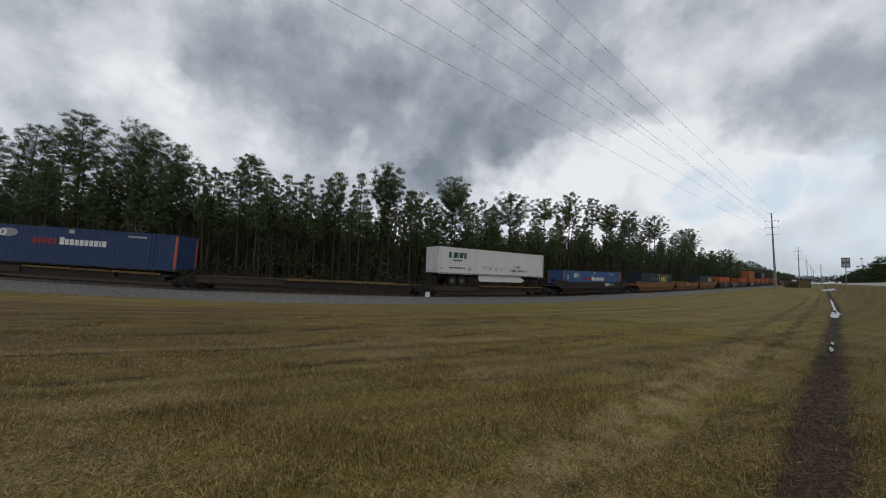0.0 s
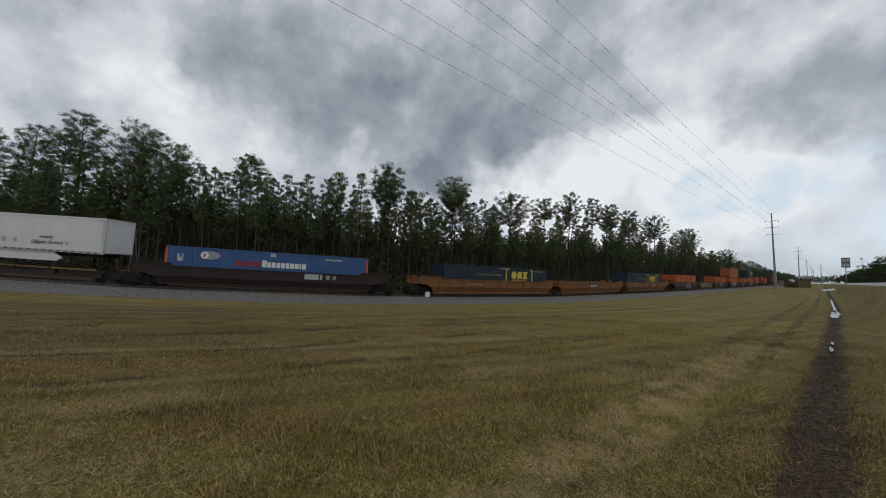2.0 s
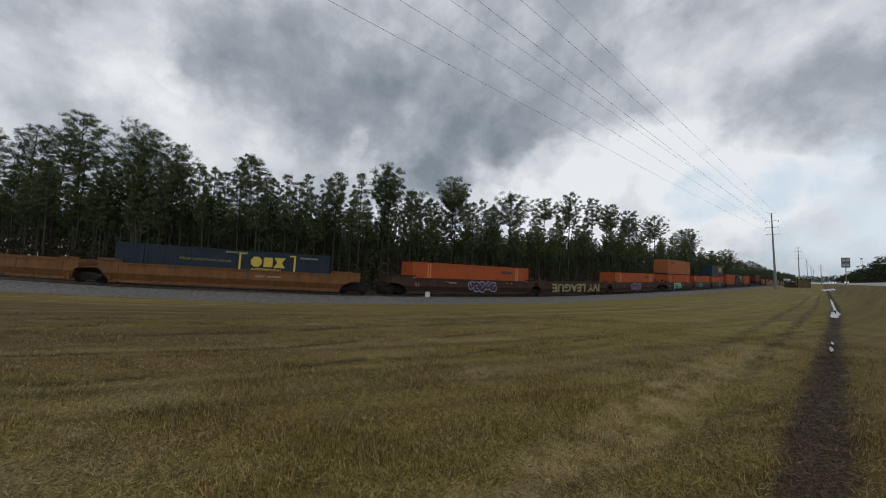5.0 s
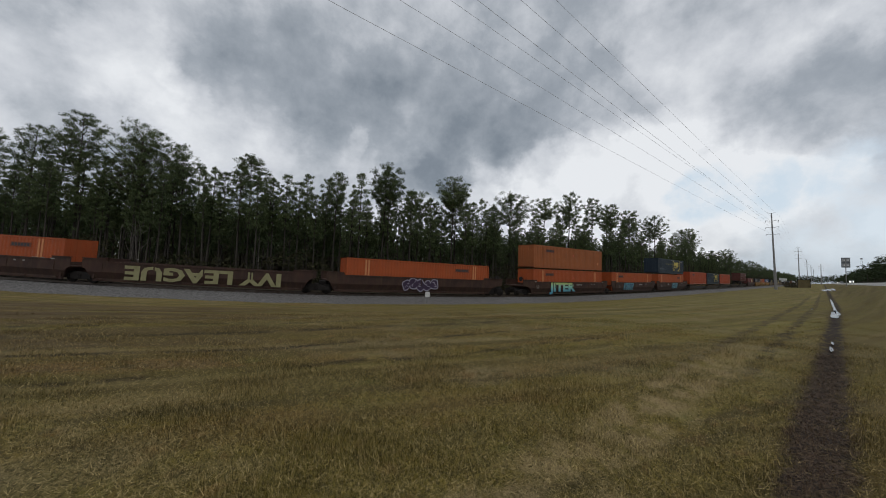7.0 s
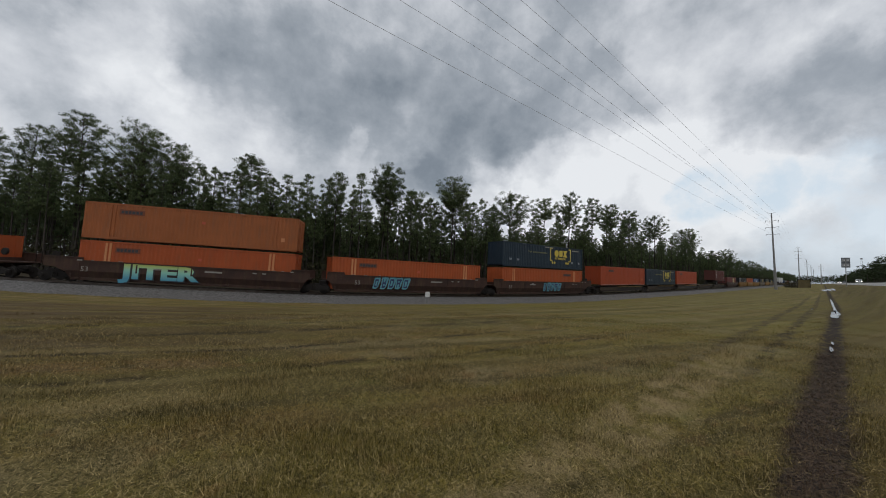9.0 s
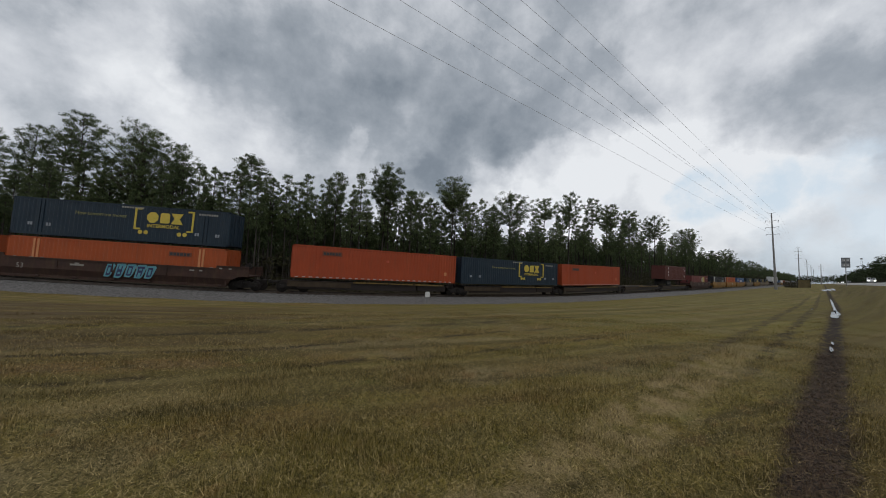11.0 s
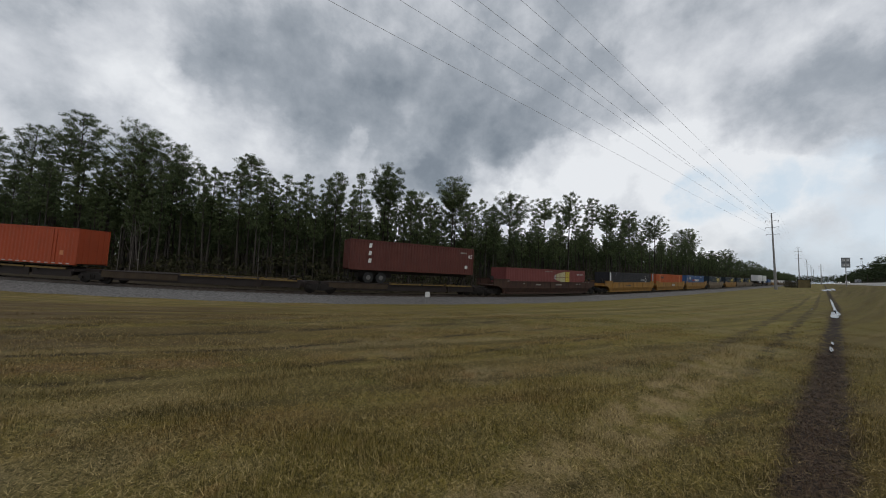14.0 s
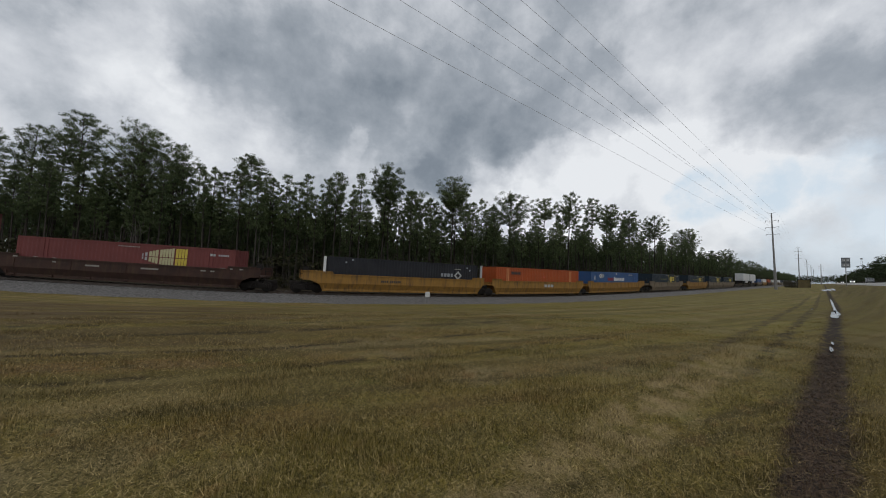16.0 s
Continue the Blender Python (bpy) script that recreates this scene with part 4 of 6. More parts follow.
def marks_brick(ob, h, w, height):
    y = -w / 2 - 0.004
    # upright strips in a wedge that grows towards one end, split by a dark line
    x = 0.95
    for count, wide, low, high, mat, text in ((1, 0.13, 0.16, 0.18, M_MARK_GREY, "pale emblem strip"), (1, 0.20, 0.24, 0.27, M_MARK_GREY, "pale emblem strip"), (3, 0.24, 0.34, 0.46, M_EMBLEM_CREAM, "cream emblem block"),
                                              (5, 0.22, 0.50, 0.62, M_EMBLEM_CREAM, "cream emblem block"), (4, 0.23, 0.62, 0.62, M_MARK_YELLOW, "yellow emblem block")):
        up, down = bmesh.new(), bmesh.new()
        for i in range(count):
            k = low + (high - low) * i / max(count - 1, 1)
            plate(up, [(x, 1.92), (x + wide - 0.035, 1.92), (x + wide - 0.035, 1.92 + k * 1.22), (x, 1.92 + k * 1.18)], y - 0.004, y + 0.002)
            plate(down, [(x, 1.86), (x + wide - 0.035, 1.86), (x + wide - 0.035, 1.86 - k * 1.1), (x, 1.86 - k * 1.06)], y - 0.004, y + 0.002)
            x += wide
        part("marking", up, mat, ob, text)
        part("marking", down, mat, ob, text)
        x += 0.09
    part("marking", bars(6.1, 2.25, 0.20, [0.18, 0.18], 0.05, y), M_MARK_GREY, ob)
    small_print("small_print", bars(6.75, 2.27, 0.15, [0.11] * 6, 0.03, y), M_MARK_GREY, ob)
    small_print("small_print", bars(-0.9, 2.58, 0.07, [0.12] * 11, 0.03, y), M_MARK_FAINT, ob)


def road_wheels(ob, xs, y_side=1.05, r=0.5, z=1.57):
    for x in xs:
        for side in (-1, 1):
            bm = rod(bmesh.new(), (x, side * y_side - 0.14, z), (x, side * y_side + 0.14, z), r, sides=22)
            wheel = part("wheel", bm, M_TYRE, ob, "black rubber tyre")
            part("rim", rod(bmesh.new(), (x, side * (y_side + 0.10), z), (x, side * (y_side + 0.155), z), r * 0.50, r * 0.42, sides=16), M_RIM, wheel, "dusty grey steel rim")


def trailer(s0, s1, car, mat, label, marks=None, skirt=True, chassis=False, group="", height=2.87):
    """A road trailer carried on a spine car; its deck is about 1.05 m above the rail."""
    mid, length = (s0 + s1) / 2, s1 - s0
    h, w, f = length / 2, 2.58, 2.28
    ob = thing("semi_trailer", label, "trailer", group)
    if chassis:
        bm = corrugated(length, w, height, 0.30, 0.03)
    else:
        bm = corrugated(length, w, height, 1.2, 0.006)
    box(bm, -h + 0.05, h - 0.05, -w / 2 + 0.07, w / 2 - 0.07, 0.1, height - 0.04)
    bmesh.ops.translate(bm, verts=bm.verts, vec=(0, 0, f))
    part("body", bm, mat, ob)
    part("roof", boxes((-h, h, -w / 2 + 0.03, w / 2 - 0.03, f + height - 0.05, f + height)), mat, ob)
    for side in (-1, 1):
        y0, y1 = sorted((side * (w / 2 - 0.08), side * w / 2))
        part("top_rail", boxes((-h, h, y0, y1, f + height - 0.15, f + height - 0.002)), mat, ob)
        part("bottom_rail", boxes((-h, h, y0, y1, f, f + 0.17)), M_MARK_GREY if not chassis else mat, ob)
        for x in (-h, h):
            x0, x1 = sorted((x, x - math.copysign(0.12, x)))
            part("corner_post", boxes((x0, x1, y0, y1, f, f + height), bevel=0.01), M_MARK_GREY if x > 0 and not chassis else mat, ob)
        if skirt:
            y = side * (w / 2 - 0.12)
            part("skirt", plate(bmesh.new(), [(-2.7, f), (-2.45, f - 0.72), (4.2, f - 0.72), (4.7, f - 0.45), (3.9, f)], y - 0.02, y + 0.02), mat, ob, "white aerodynamic side skirt")
        bm = rod(bmesh.new(), (h - 2.9, side * 0.95, f), (h - 2.9, side * 0.95, 1.12), 0.07, sides=8)
        box(bm, h - 3.05, h - 2.75, side * 0.95 - 0.15, side * 0.95 + 0.15, 1.06, 1.12)
        part("landing_leg", bm, M_IRON, ob)
    bm = boxes((-h - 0.03, -h + 0.0, -w / 2 + 0.05, -0.02, f + 0.12, f + height - 0.12), (-h - 0.03, -h + 0.0, 0.02, w / 2 - 0.05, f + 0.12, f + height - 0.12))
    for y in (-0.75, -0.3, 0.3, 0.75):
        rod(bm, (-h - 0.05, y, f + 0.1), (-h - 0.05, y, f + height - 0.1), 0.02, sides=6)
    part("rear_door", bm, mat, ob)
    part("underframe", boxes((-h + 0.5, h - 0.6, -0.75, -0.60, f - 0.28, f), (-h + 0.5, h - 0.6, 0.60, 0.75, f - 0.28, f), (-h + 1.0, -h + 4.4, -0.7, 0.7, 1.62, f - 0.2)), M_IRON, ob)
    part("rear_guard", boxes((-h, -h + 0.1, -1.15, 1.15, 1.45, 1.56), (-h, -h + 0.1, -0.8, -0.7, 1.45, f), (-h, -h + 0.1, 0.7, 0.8, 1.45, f)), M_IRON, ob)
    road_wheels(ob, (-h + 1.9, -h + 3.15))
    if marks:
        marks(ob, h, w, f)
    m, s, ln, _ = next((o, s, ln, k) for o, s, ln, k in MOVERS if o is car)
    return rides(ob, s, ln, pose(mid - s, 0, 0))


def marks_white_trailer(ob, h, w, f):
    y = -w / 2 - 0.004
    for x, sl in ((-6.75, 0.22), (-4.75, -0.22)):
        part("marking", bars(x, f + 1.75, 0.62, [0.32], 0.1, y, 0), M_MARK_GREEN, ob, "dark green logo block")
    mark_row(-6.22, f + 1.76, 0.60, [0.52, 0.12, 0.46], 0.09, y, M_MARK_GREEN, ob, "dark green slanted letter block", 0.14)
    small_print("small_print", bars(-6.2, f + 1.42, 0.16, [0.15] * 6, 0.05, y), M_MARK_GREEN, ob)
    small_print("small_print", bars(-6.65, f + 0.62, 0.14, [0.16] * 10, 0.05, y), M_MARK_DARK, ob)
    lettering("marking", "Liftgate Service", 0.42, M_MARK_DARK, ob, 3.4, f + 0.72, y, shear=0.3, label="dark italic lettering")
    lettering("marking", "Available", 0.32, M_MARK_DARK, ob, 3.3, f + 1.14, y, shear=0.25, label="dark italic lettering")
    for x, z, r in ((-3.9, 0.62, 0.24), (-2.0, 0.9, 0.14), (-1.55, 0.9, 0.14), (-0.95, 0.78, 0.2), (-0.05, 0.78, 0.2), (0.85, 0.78, 0.18), (5.0, 0.72, 0.14)):
        bm = bmesh.new()
        bmesh.ops.create_circle(bm, cap_ends=True, radius=r, segments=18, matrix=Matrix.Translation((x, y - 0.002, f + z)) @ Matrix.Rotation(radians(90), 4, "X"))
        part("marking", bm, M_MARK_GREY, ob, "grey round emblem")
    small_print("reflective_tape", bars(-h + 0.3, f + 0.04, 0.08, [0.3] * 26, 0.3, y), M_MARK_DARK, ob, "dark and pale dashes of reflective tape")
    part("marking", bars(-7.75, f + 0.5, 0.14, [0.2], 0.05, y), M_MARK_DARK, ob)


def marks_maroon_trailer(ob, h, w, f):
    y = -w / 2 - 0.004
    for i in range(3):
        part("marking", bars(-h + 1.75, f + 2.15 - i * 0.72, 0.40, [0.28], 0.05, y, 0.06), M_MARK_WHITE, ob, "white letter block")
    lettering("marking", "45", 0.60, M_MARK_WHITE, ob, h - 0.45, f + 1.95, y, label="white size number")
    part("marking", bars(h - 1.1, f + 0.62, 0.34, [0.16, 0.12], 0.04, y), M_MARK_WHITE, ob)
    small_print("small_print", bars(h - 1.7, f + 2.25, 0.16, [0.12] * 5, 0.04, y), M_MARK_FAINT, ob)


def number_bars(car, x, z, groups, h=0.2, mat=None):
    """Plain character bars in place of a car number."""
    bm, px = bmesh.new(), x
    for n in groups:
        for _ in range(n):
            plate(bm, [(px, z), (px + 0.13, z), (px + 0.13, z + h), (px, z + h)], -1.512, -1.508)
            px += 0.19
        px += 0.14
    small_print("small_print", bm, mat or M_MARK_FAINT, car, "number bars")


def car_marks(car, rows, mat, label=""):
    bm = bmesh.new()
    for x, z, hgt, wd in rows:
        plate(bm, [(x, z), (x + wd, z), (x + wd, z + hgt), (x, z + hgt)], -1.512, -1.504)
    ob = part("marking", bm, mat, car, label)
    if len(rows) > 2:
        tagged(ob, kind="stuff")


def stencils(car, h, mat, seed, size_mark=True):
    rng = random.Random(seed)
    rows = [(-h + 2.2 + i * rng.uniform(0.9, 1.5), 1.70 if i < 3 else 1.42, 0.10, rng.uniform(0.18, 0.35)) for i in range(4)]
    rows += [(h - 4.6 + i * 0.75, 1.42 + 0.28 * (i > 1), 0.10, rng.uniform(0.18, 0.4)) for i in range(5)]
    rows += [(rng.uniform(0.5, 3.0), 1.30, 0.13, 1.3), (rng.uniform(-4, -2), 1.28, 0.13, 1.0)]
    car_marks(car, rows, mat)
    if size_mark:
        lettering("marking", "53", 0.55, mat, car, -h + 2.75, 1.05, -1.506, label="white size number")


def build_train():
    # ---- spine cars: a container, an empty platform, a white trailer
    g = "spine car platforms"
    c = spine_platform(-20.4, -1.0, "carrying a blue container", left_end=True, hitch=True, group=g)
    container(-18.04, -1.84, c, 1.32, M_BLUE_DEEP, "deep blue ribbed container with orange end posts on a spine car", marks=marks_blue, post_mat=M_MARK_ORANGE, group="containers on the train")
    spine_platform(-0.9, 19.6, "standing empty", group=g)
    c = spine_platform(19.7, 38.6, "carrying a white trailer", right_end=True, group=g)
    trailer(20.95, 37.05, c, M_WHITE, "white box trailer with green emblem and skirts on a spine car", marks=marks_white_trailer, group="trailers on the train")

    # ---- a single dark well car with a blue container
    w = "well cars of the train"
    k = "containers on the train"
    c = well_car(39.46, 59.56, M_WELL_DARK, "sooty dark brown", "holding a blue container", group=w)
    container(41.46, 57.61, c, 0.46, M_BLUE, "blue ribbed container with orange end posts in a dark well car", marks=marks_blue, post_mat=M_MARK_ORANGE, group=k)
    car_marks(c, [(2.6, 1.15, 0.48, 1.5)], M_MARK_GREY, "grey panel")
    car_marks(c, [(4.4, 1.2, 0.38, 0.35), (5.0, 1.2, 0.35, 0.3)], M_MARK_FAINT)

    # ---- ochre set of three wells
    c = well_car(62.9, 82.9, M_WELL_OCHRE, "worn ochre", "holding a navy container", right_end=False, group=w)
    container(65.88, 82.03, c, 0.46, M_NAVY, "navy blue container with yellow emblem in an ochre well car", marks=marks_navy, group=k)
    number_bars(c, -3.9, 1.14, (4, 6), 0.18, M_MARK_FAINT)
    c = well_car(84.3, 101.9, M_WELL_OCHRE, "worn ochre", "standing empty", False, False, group=w)
    car_marks(c, [(-1.2, 1.02, 0.50, 2.4)], M_WELL_DARK, "dark patch")
    mark_row(-0.95, 1.10, 0.32, [0.5, 0.5, 0.5], 0.14, -1.515, M_MARK_GREY, c, "pale letter block")
    c = well_car(103.3, 123.2, M_WELL_OCHRE, "worn ochre", "holding a navy container", left_end=False, group=w)
    container(104.21, 120.36, c, 0.46, M_NAVY, "navy blue container with yellow emblem in an ochre well car", marks=marks_navy, group=k)
    number_bars(c, 1.2, 1.14, (4, 6), 0.17)

    # ---- rust-brown set of three wells
    c = well_car(126.2, 145.5, M_WELL_MAROON, "rust-brown", "holding an orange container", right_end=False, group=w)
    container(128.47, 144.62, c, 0.46, M_ORANGE, "bright orange shipping container in a rust-brown well car", marks=marks_orange_rear, lift_mat=M_POST_TAN, group=k)
    stencils(c, 9.6, M_MARK_FAINT, 1)
    graffiti(c, "scrawl", 1.4)
    c = well_car(146.3, 163.2, M_WELL_MAROON, "rust-brown", "standing empty with cream upside-down lettering", False, False, group=w)
    lettering("graffiti", "IVY LEAGUE", 1.48, M_SPRAY_CREAM, c, 0.25, 1.03, -1.512, bold=0.06, turned=True, wide=1.47, label="cream spray-painted upside-down letters")
    c = well_car(164.4, 184.1, M_WELL_MAROON, "rust-brown", "holding an orange container", left_end=False, group=w)
    container(166.14, 182.29, c, 0.46, M_ORANGE, "bright orange shipping container in a rust-brown well car", marks=marks_orange_rear, lift_mat=M_POST_TAN, group=k)
    graffiti(c, "scrawl", -0.6)

    # ---- rust-brown set of three wells with graffiti, double stacked
    c = well_car(187.72, 207.22, M_WELL_MAROON, "rust-brown", "holding two stacked orange containers", right_end=False, group=w)
    container(189.82, 205.92, c, 0.46, M_ORANGE, "bright orange shipping container, lower of a stack in a well car", marks=marks_orange, lift_mat=M_POST_TAN, group=k)
    container(189.82, 205.92, c, 3.56, M_ORANGE_PALE, "faded orange shipping container stacked on another container", marks=marks_orange, group=k)
    stencils(c, 9.75, M_MARK_FAINT, 2)
    lettering("graffiti", "JITER", 1.55, M_SPRAY_FADE, c, -1.75, 1.00, -1.518, bold=0.07, wide=1.55, label="mint and blue spray-painted letters")
    lettering("graffiti", "JITER", 1.55, M_MARK_DARK, c, -1.71, 0.96, -1.508, bold=0.11, wide=1.55, label="dark outline of spray-painted letters")
    c = well_car(208.61, 226.01, M_WELL_MAROON, "rust-brown", "holding an orange container", False, False, group=w)
    container(209.01, 225.16, c, 0.46, M_ORANGE, "bright orange shipping container in a rust-brown well car", marks=marks_orange, lift_mat=M_POST_TAN, group=k)
    stencils(c, 8.7, M_MARK_FAINT, 3)
    graffiti(c, "blue", -2.6)
    c = well_car(227.1, 246.7, M_WELL_MAROON, "rust-brown", "holding an orange and a navy container", left_end=False, group=w)
    container(228.6, 244.75, c, 0.46, M_ORANGE, "bright orange shipping container, lower of a stack in a well car", marks=marks_orange_rear, lift_mat=M_POST_TAN, group=k)
    container(228.6, 244.75, c, 3.56, M_NAVY, "navy blue shipping container with yellow emblem stacked on an orange one", marks=marks_navy, group=k)
    stencils(c, 9.8, M_MARK_FAINT, 4)
    graffiti(c, "blue", 0.8)

    # ---- spine cars with three containers, an empty platform and a maroon trailer
    c = spine_platform(248.9, 266.5, "carrying an orange container", left_end=True, group=g)
    container(249.85, 266.0, c, 1.32, M_ORANGE_RED, "red-orange shipping container on a spine car", marks=marks_orange_tape, group=k)
    c = spine_platform(266.6, 283.6, "carrying a navy container", group=g)
    container(266.81, 282.96, c, 1.32, M_NAVY, "navy blue shipping container with yellow emblem on a spine car", marks=marks_navy, group=k)
    c = spine_platform(283.7, 301.4, "carrying an orange container", group=g)
    container(284.0, 300.15, c, 1.32, M_ORANGE_RED, "red-orange shipping container on a spine car", marks=marks_orange_tape, group=k)
    spine_platform(301.5, 318.5, "standing empty", group=g)
    c = spine_platform(318.6, 336.4, "carrying a maroon trailer", right_end=True, group=g)
    trailer(321.0, 334.65, c, M_MAROON, "maroon container on a wheeled road chassis on a spine car", marks=marks_maroon_trailer, skirt=False, chassis=True, group="trailers on the train")

    # ---- rust-brown single well
    c = well_car(337.5, 358.0, M_WELL_MAROON, "rust-brown", "holding a brick-red container", group=w)
    container(339.69, 355.84, c, 0.46, M_BRICK, "brick-red shipping container with pale block emblem in a well car", marks=marks_brick, group=k)
    stencils(c, 10.2, M_MARK_FAINT, 5, False)

    # ---- yellow set of three wells
    c = well_car(361.2, 380.2, M_WELL_YELLOW, "worn yellow", "holding a black container", right_end=False, group=w, posts=True)
    container(363.29, 379.39, c, 0.46, M_BLACK, "black container with white diamond emblem in a yellow well car", marks=marks_black, group=k)
    for x in (-7.7, 9.05):
        part("guide_post", boxes((x - 0.11, x + 0.11, -1.52, -1.40, 1.9, 3.35)), M_MARK_WHITE if x < 0 else M_MARK_GREY, c, "white upright guide post")
    number_bars(c, -2.4, 1.12, (4, 6), 0.2, M_MARK_DARK)
    c = well_car(381.5, 399.2, M_WELL_YELLOW, "worn yellow", "holding an orange container", False, False, group=w)
    container(382.2, 398.35, c, 0.46, M_ORANGE, "bright orange shipping container in a yellow well car", marks=marks_orange, lift_mat=M_POST_TAN, group=k)
    mark_row(0.3, 1.05, 0.34, [0.5, 0.5, 0.5], 0.14, -1.506, M_MARK_GREY, c, "pale letter block")
    c = well_car(400.5, 419.9, M_WELL_YELLOW, "worn yellow", "holding a blue container", left_end=False, group=w)
    container(401.7, 417.85, c, 0.46, M_BLUE, "blue ribbed shipping container in a yellow well car", marks=marks_blue, group=k)
    # ---- tan and ochre wells far back in the train
    for s, mat, tone, left, right in ((422.4, M_WELL_TAN, "dusty tan", True, True), (445.2, M_WELL_YELLOW, "worn yellow", True, False), (466.4, M_WELL_TAN, "dusty tan", False, False), (486.2, M_WELL_TAN, "dusty tan", False, True)):
        c = well_car(s, s + 19.8, mat, tone, "holding a navy container", left, right, group=w, posts=True)
        container(s + 1.9, s + 18.05, c, 0.46, M_NAVY, "navy blue container with yellow emblem in a tan well car", marks=marks_navy, group=k)
    c = spine_platform(507.6, 526.0, "carrying a white trailer", left_end=True, group=g)
    c = spine_platform(526.1, 544.6, "carrying a white trailer", group=g)
    trailer(527.5, 543.6, c, M_WHITE, "plain white box trailer on a spine car", group="trailers on the train")
    c = spine_platform(544.7, 563.2, "carrying a white trailer", right_end=True, group=g)
    trailer(546.1, 562.2, c, M_WHITE, "plain white box trailer on a spine car", group="trailers on the train")
    s = 565.5
    for mat, tone, cmat, text in ((M_WELL_TAN, "dusty tan", M_BLUE, "blue"), (M_WELL_YELLOW, "worn yellow", M_WHITE, "white"), (M_WELL_MAROON, "rust-brown", M_ORANGE, "bright orange"),
                                  (M_WELL_TAN, "dusty tan", M_WHITE, "white"), (M_WELL_TAN, "dusty tan", M_WHITE, "white"), (M_WELL_TAN, "dusty tan", M_WHITE, "white"), (M_WELL_TAN, "dusty tan", M_NAVY, "navy")):
        c = well_car(s, s + 19.8, mat, tone, f"holding a {text} container", group=w)
        container(s + 1.8, s + 17.95, c, 0.46, cmat, f"{text} shipping container in a {tone} well car", group=k)
        s += 22.0


def graffiti(car, style, x):
    """Sprayed letter forms that cannot be read, as overlapping plain strokes."""
    rng = random.Random(int(x * 10) + 77)
    y = -1.512
    if style == "blue":
        # slanted angular letter forms: sky-blue outside, dark blue-purple strokes inside
        for k in range(5):
            px, top, low = x - 1.9 + 0.74 * k, 1.60 + rng.uniform(-0.05, 0.04), 0.55 + rng.uniform(-0.05, 0.08)
            wide = 0.68 + rng.uniform(-0.05, 0.10)
            d = 0.0008 * k
            out = [(px, low), (px + wide * 0.55, low - 0.04), (px + wide * 0.80, low + 0.12), (px + wide + 0.16, top - 0.10), (px + wide + 0.08, top + 0.05), (px + 0.20, top)]
            part("graffiti", plate(bmesh.new(), out, y - 0.005 - d, y + 0.002 - d), M_SPRAY_SKY, car, "sky-blue sprayed letter form")
            bm = bmesh.new()
            for i, (u0, v0, u1, v1) in enumerate(((0.18, 0.12, 0.30, 0.88), (0.55, 0.15, 0.68, 0.85), (0.30, 0.42, 0.62, 0.60) if k % 2 else (0.30, 0.72, 0.66, 0.88), (0.28, 0.10, 0.58, 0.26) if k != 3 else (0.1, 0.74, 0.8, 0.9))):
                q = [(u0, v0), (u1, v0), (u1, v1), (u0, v1)]
                plate(bm, [(px + wide * u + 0.18 * v, low + (top - low) * v) for u, v in q], y - 0.012 - d - 0.0003 * i, y - 0.006 - d)
            part("graffiti", bm, M_SPRAY_NIGHT, car, "dark blue sprayed strokes")
        return
    body, tone_name = M_SPRAY_PURPLE, "dark purple"
    # rounded letter bodies, outlined and struck through with pale strokes
    for k in range(5):
        px, pz = x - 1.55 + 0.78 * k, 1.02 + 0.10 * math.sin(2.1 * k + x)
        r = 0.42 + rng.uniform(-0.06, 0.08)
        for grow, mat, depth, tone in ((1.20, M_SPRAY_PALE, 0.0, "pale sprayed outline"), (1.0, body, 0.006, tone_name + " sprayed letter body")):
            ring = [(px + r * grow * 0.95 * math.cos(a) * (1 + 0.16 * math.sin(3 * a + k)), pz + r * grow * 1.12 * math.sin(a) * (1 + 0.12 * math.sin(2 * a + 2 * k))) for a in (2 * math.pi * i / 18 for i in range(18))]
            d = depth + 0.0008 * k
            part("graffiti", plate(bmesh.new(), ring, y - 0.005 - d, y + 0.002 - d), mat, car, tone)
        bm = bmesh.new()
        for i in range(3):
            a, ln = rng.uniform(-1.2, 1.2), rng.uniform(0.18, 0.4)
            qx, qz = px + rng.uniform(-0.2, 0.2), pz + rng.uniform(-0.25, 0.25)
            dx, dz = ln * math.cos(a) / 2, ln * math.sin(a) / 2
            plate(bm, [(qx - dx, qz - dz - 0.03), (qx + dx, qz + dz - 0.03), (qx + dx, qz + dz + 0.04), (qx - dx, qz - dz + 0.04)], y - 0.022 - 0.0006 * i, y - 0.012 - 0.0006 * i)
        part("graffiti", bm, M_SPRAY_PALE, car, "pale sprayed strokes")


build_train()

# ================= road =================
M_ASPHALT = material("pale_worn_asphalt", (0.24, 0.235, 0.225), (0.34, 0.33, 0.315), 0.3, 0.85, bump=0.3, fine=25.0)


def strip(name, d_values, r0, r1, up, mat, label, category):
    verts, faces = [], []
    for d in d_values:
        for r in (r0, r1):
            p = along(d, r)
            verts.append((p.x, p.y, p.z + up))
    for i in range(len(d_values) - 1):
        faces.append((2 * i, 2 * i + 1, 2 * i + 3, 2 * i + 2))
    return tagged(raw(name, verts, faces, mat), label, category, kind="structure")


ROAD_D = np.concatenate([np.arange(-200, 50, 20.0), np.arange(50, 1500, 10.0)])
strip("road", ROAD_D, 4.9, 13.4, 0.03, M_ASPHALT, "pale grey asphalt road on a low bank", "road")
for r in (5.3, 9.1, 13.0):
    strip("road_line", ROAD_D, r - 0.07, r + 0.07, 0.04, M_MARK_WHITE, "white painted line on the road", "road marking")

